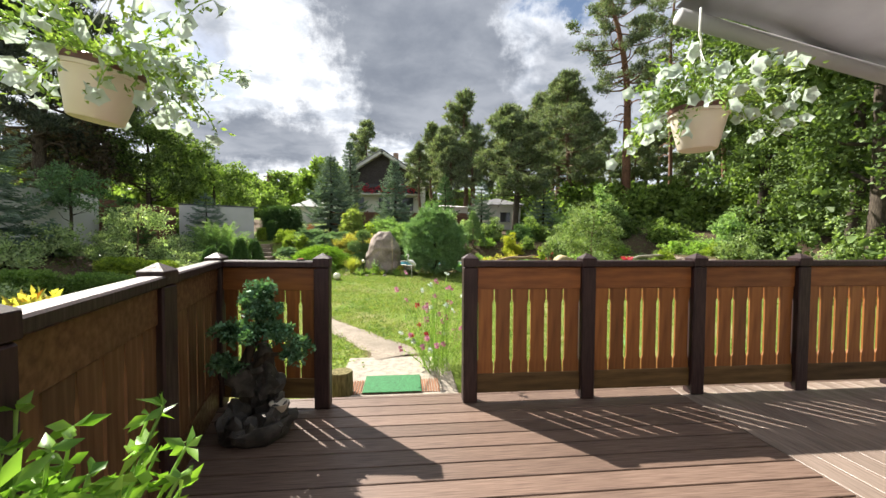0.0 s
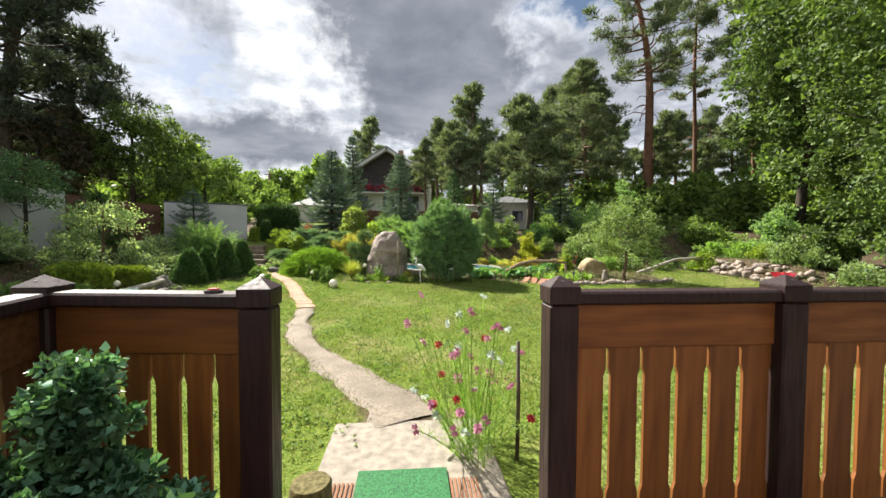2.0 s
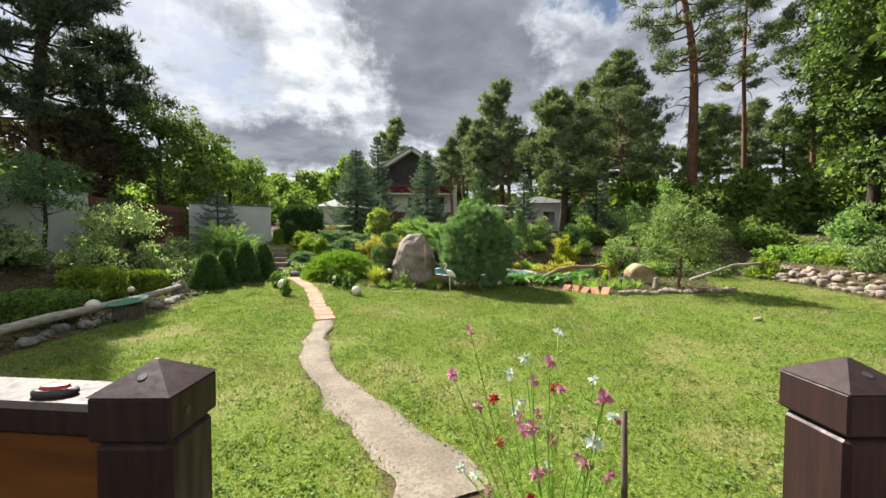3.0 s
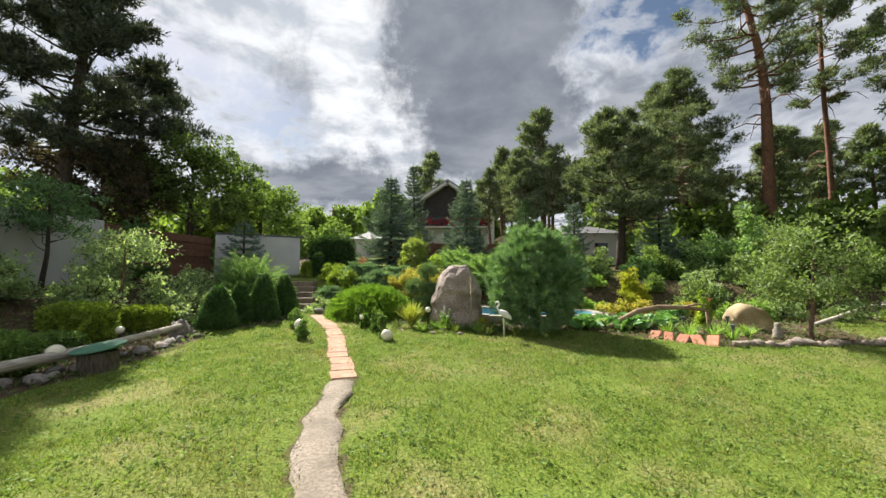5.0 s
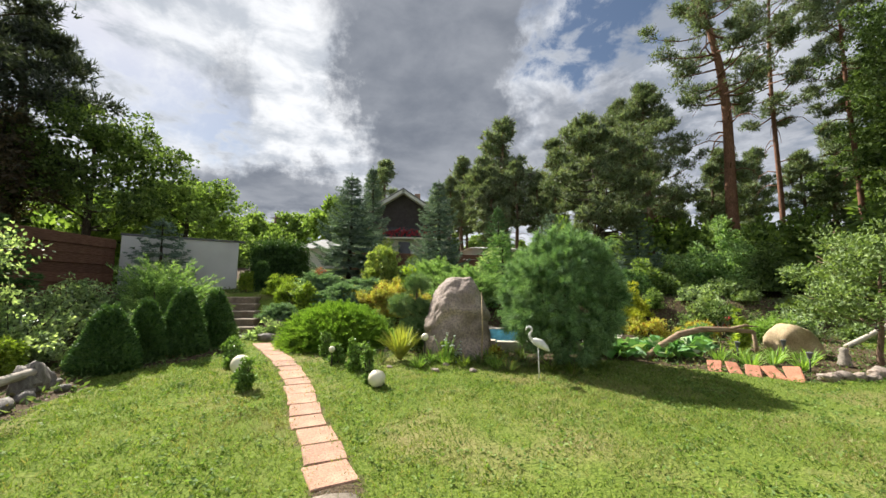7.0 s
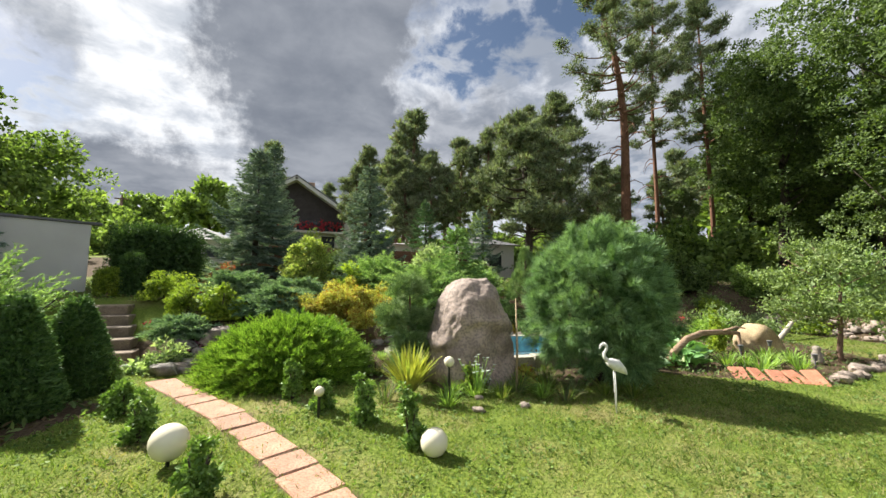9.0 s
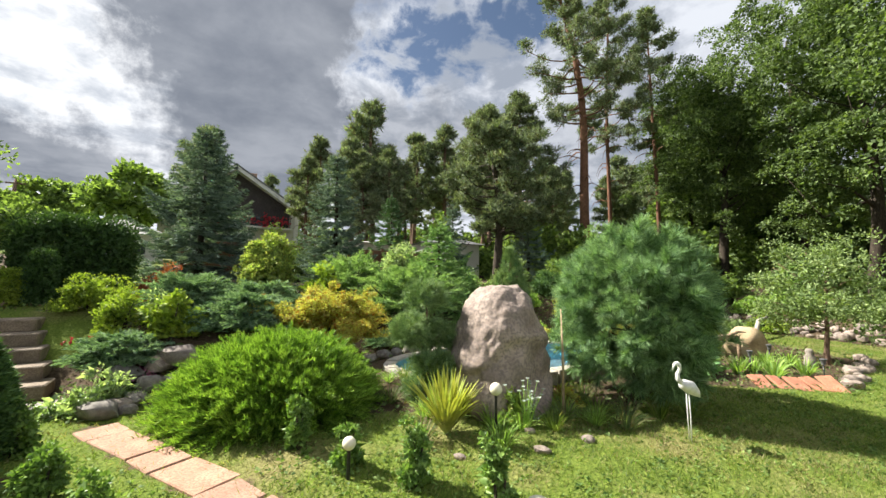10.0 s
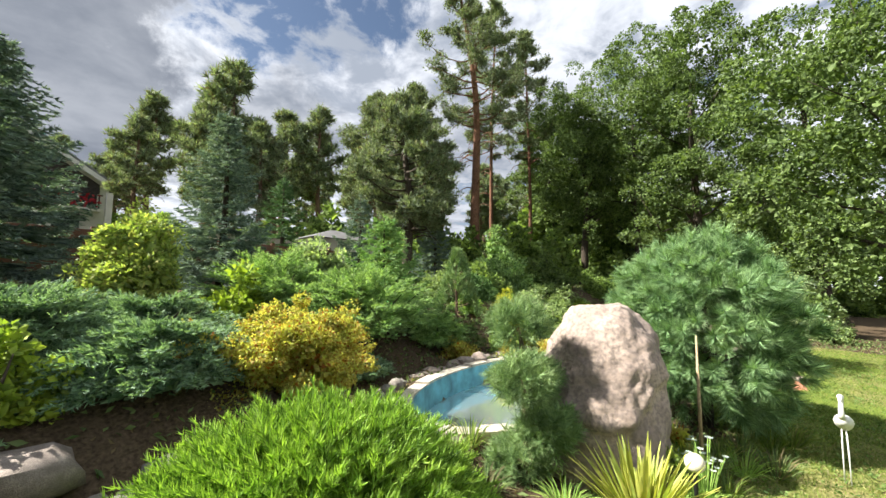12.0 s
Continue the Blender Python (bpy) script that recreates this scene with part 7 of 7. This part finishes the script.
for q in ((3.62, 11.45, 0.24), (4.45, 11.5, 0.26), (4.05, 10.75, 0.22)):
    solar_lamp(*q)
gs = thing("step_slab", -4.72, 14.05, tz(-4.72, 14.05), "flat grey slab at the foot of the steps", "paving", "", "structure", 12)
part("slab", box((0.75, 0.40, 0.05), (0, 0, 0.01), 0.01), "rock", gs)
shrub("pink_phlox", -4.05, 14.05, (0.16, 0.14, 0.12), "pink", "small pink flowers among the bank stones", 0.025, 0.02, 10, 22, 0.06, 501, category="flower")
shrub("white_daisy", -0.75, 11.55, (0.10, 0.08, 0.14), "white", "small white daisies before the boulder", 0.02, 0.015, 8, 14, 0.05, 502, category="flower")
shrub("rose_bloom", 5.35, 13.75, (0.25, 0.15, 0.40), "crimson", "few pink-red rose blooms on the bush", 0.035, 0.03, 5, 10, 0.05, 503, category="flower", fill=0)

for k, (hx, hy) in enumerate(((-1.62, 12.95), (-1.85, 13.35), (-1.4, 12.75), (-1.7, 13.7), (-2.0, 12.9), (-1.15, 12.75))):
    strap_plant("grass_tuft", hx, hy, 60, 0.26, 0.008, "feather", "tuft of long grass beside the pond", 520 + k, 0.9, 0.5, "grass", "grass tufts beside the pond")
rocks("pond_stone", [(-1.55 + 0.13 * k, 14.15 + 0.06 * k + rr.uniform(-0.06, 0.1), rr.uniform(0.13, 0.26), 0.9) for k in range(10)], "rock", "grey stone at the pond's rim", "stones behind the pond", seed=9)
shrub("croton_shrub", -3.25, 3.75, (0.6, 0.5, 0.72), "orange", "orange and green leafy shrub outside the fence", 0.10, 0.05, 26, 70, 0.2, 530)


def red_lily(x, y, h):
    t = thing("red_flower", x, y, tz(x, y), "tall red flower on a thin stalk behind the fence", "flower")
    part("stalk", tube([(0, 0, 0), (0.01, 0, h * 0.5), (0, 0, h)], 0.006, 6), "feather", t)
    g = np.random.default_rng(3)
    a = np.arange(7) * 0.9
    D = unit(np.stack([np.cos(a), np.sin(a), 0.5 + 0 * a], 1))
    part("bloom", leaves(np.repeat([[0, 0, h]], 7, 0), D, 0.075, 0.05, g, 0.2), "crimson", t, "bright red bloom")
    part("foliage", leaves(np.stack([0 * a, 0 * a, h * (0.15 + 0.08 * np.arange(7))], 1), D, 0.2, 0.06, g, 0.2), "hosta", t)


red_lily(2.25, 3.66, 1.17)


# ---- grass ----
def grass():
    rng = np.random.default_rng(77)
    sets = []
    for n, (x0, x1, y0, y1) in ((330000, (-5.4, 9.4, 3.2, 13.7)), (120000, (-5.0, 2.5, 4.0, 11.5))):
        x, y = rng.uniform(x0, x1, n), rng.uniform(y0, y1, n)
        k = inside(x, y, LAWN)
        x, y = x[k], y[k]
        gap = path_gap(x, y)
        k = (gap > rng.uniform(-0.12, 0.05, len(x)) * (0.4 + rng.random(len(x)))) & ~((np.abs(x + 0.05) < 0.62) & (y < 4.3)) & (y > 3.2)
        patch = np.array([noise.noise(Vector((a * 0.9, b * 0.9, 0))) for a, b in zip(x[k], y[k])])
        keep = rng.random(len(patch)) < np.clip(0.85 - 0.55 * ss(0.1, 0.5, patch), 0.15, 1)
        sets.append((x[k][keep], y[k][keep]))
    x, y = np.concatenate([s[0] for s in sets]), np.concatenate([s[1] for s in sets])
    n = len(x)
    P = np.stack([x, y, terrain(x, y) - 0.004], 1)
    D = unit(rng.normal(size=(n, 3)) * [0.7, 0.7, 0.2] + [0, 0, 0.75])
    V, F = needles(P, D, rng.uniform(0.025, 0.06, n), rng.uniform(0.004, 0.009, n), rng)
    spot = np.array([noise.noise(Vector((a * 0.8, b * 0.8, 7))) + 0.5 * noise.noise(Vector((a * 3, b * 3, 1))) for a, b in zip(x, y)])
    dry = rng.random(n) < np.clip(0.06 + 1.5 * (spot - 0.12), 0.03, 0.75)
    dry_ob = part("dry_grass", (V, F[dry]), "straw", None)
    tagged(dry_ob, "dry yellowed grass in worn patches of the lawn", "grass", "", "stuff")
    F = F[~dry]
    part("grass", (V, F), "grass", None)["kind"] = "stuff"
    ob = bpy.data.objects["grass"]
    tagged(ob, "short patchy mown lawn grass, dry in places", "grass", "", "stuff")
    m = 26000
    cx, cy = rng.uniform(-5.0, 7.5, m), rng.uniform(4.0, 12.5, m)
    k = inside(cx, cy, LAWN) & (path_gap(cx, cy) > 0.05)
    cx, cy = cx[k], cy[k]
    pat = np.array([noise.noise(Vector((a * 1.7, b * 1.7, 4))) + 0.4 * noise.noise(Vector((a * 5, b * 5, 2))) for a, b in zip(cx, cy)])
    keep = rng.random(len(pat)) < np.clip(0.35 + 1.4 * pat, 0.06, 1)
    cx, cy = cx[keep], cy[keep]
    m = len(cx)
    i = np.repeat(np.arange(m), 3)
    P = np.stack([cx[i], cy[i], terrain(cx[i], cy[i]) + rng.uniform(0.01, 0.035, len(i))], 1)
    D = unit(rng.normal(size=P.shape) * [1, 1, 0.25] + [0, 0, 0.12])
    ob = part("clover", leaves(P, D, rng.uniform(0.018, 0.04, len(i)), rng.uniform(0.012, 0.024, len(i)), rng, 0.1), "weed", None)
    tagged(ob, "clover and flat weeds growing in the lawn", "weeds", "", "stuff")



def ground_cover():
    """Low leaves, weeds and litter over the open soil of the beds."""
    rng = np.random.default_rng(88)
    n = 90000
    x, y = rng.uniform(-9.2, 12.0, n), rng.uniform(5.0, 19.5, n)
    q = ((x - POND[0]) / POND[2]) ** 2 + ((y - POND[1]) / POND[3]) ** 2
    k = ~inside(x, y, LAWN) & (q > 1.4) & (path_gap(x, y) > 0.05) & ~((x > -6.3) & (x < -4.85) & (y > 14.3) & (y < 16.3))
    x, y = x[k], y[k]
    pat = np.array([noise.noise(Vector((a * 1.3, b * 1.3, 9))) for a, b in zip(x, y)])
    k = rng.random(len(x)) < np.clip(0.75 + 0.9 * pat, 0.1, 1)
    x, y = x[k], y[k]
    n = len(x)
    P = np.stack([x, y, terrain(x, y) + rng.uniform(0.0, 0.10, n) ** 1.3], 1)
    D = unit(rng.normal(size=(n, 3)) * [1, 1, 0.4] + [0, 0, 0.45])
    ob = part("ground_cover", leaves(P, D, rng.uniform(0.035, 0.10, n), rng.uniform(0.016, 0.04, n), rng, 0.2), "litter", None)
    tagged(ob, "low weeds and dry leaves covering the beds", "ground cover", "", "stuff")


grass()
ground_cover()
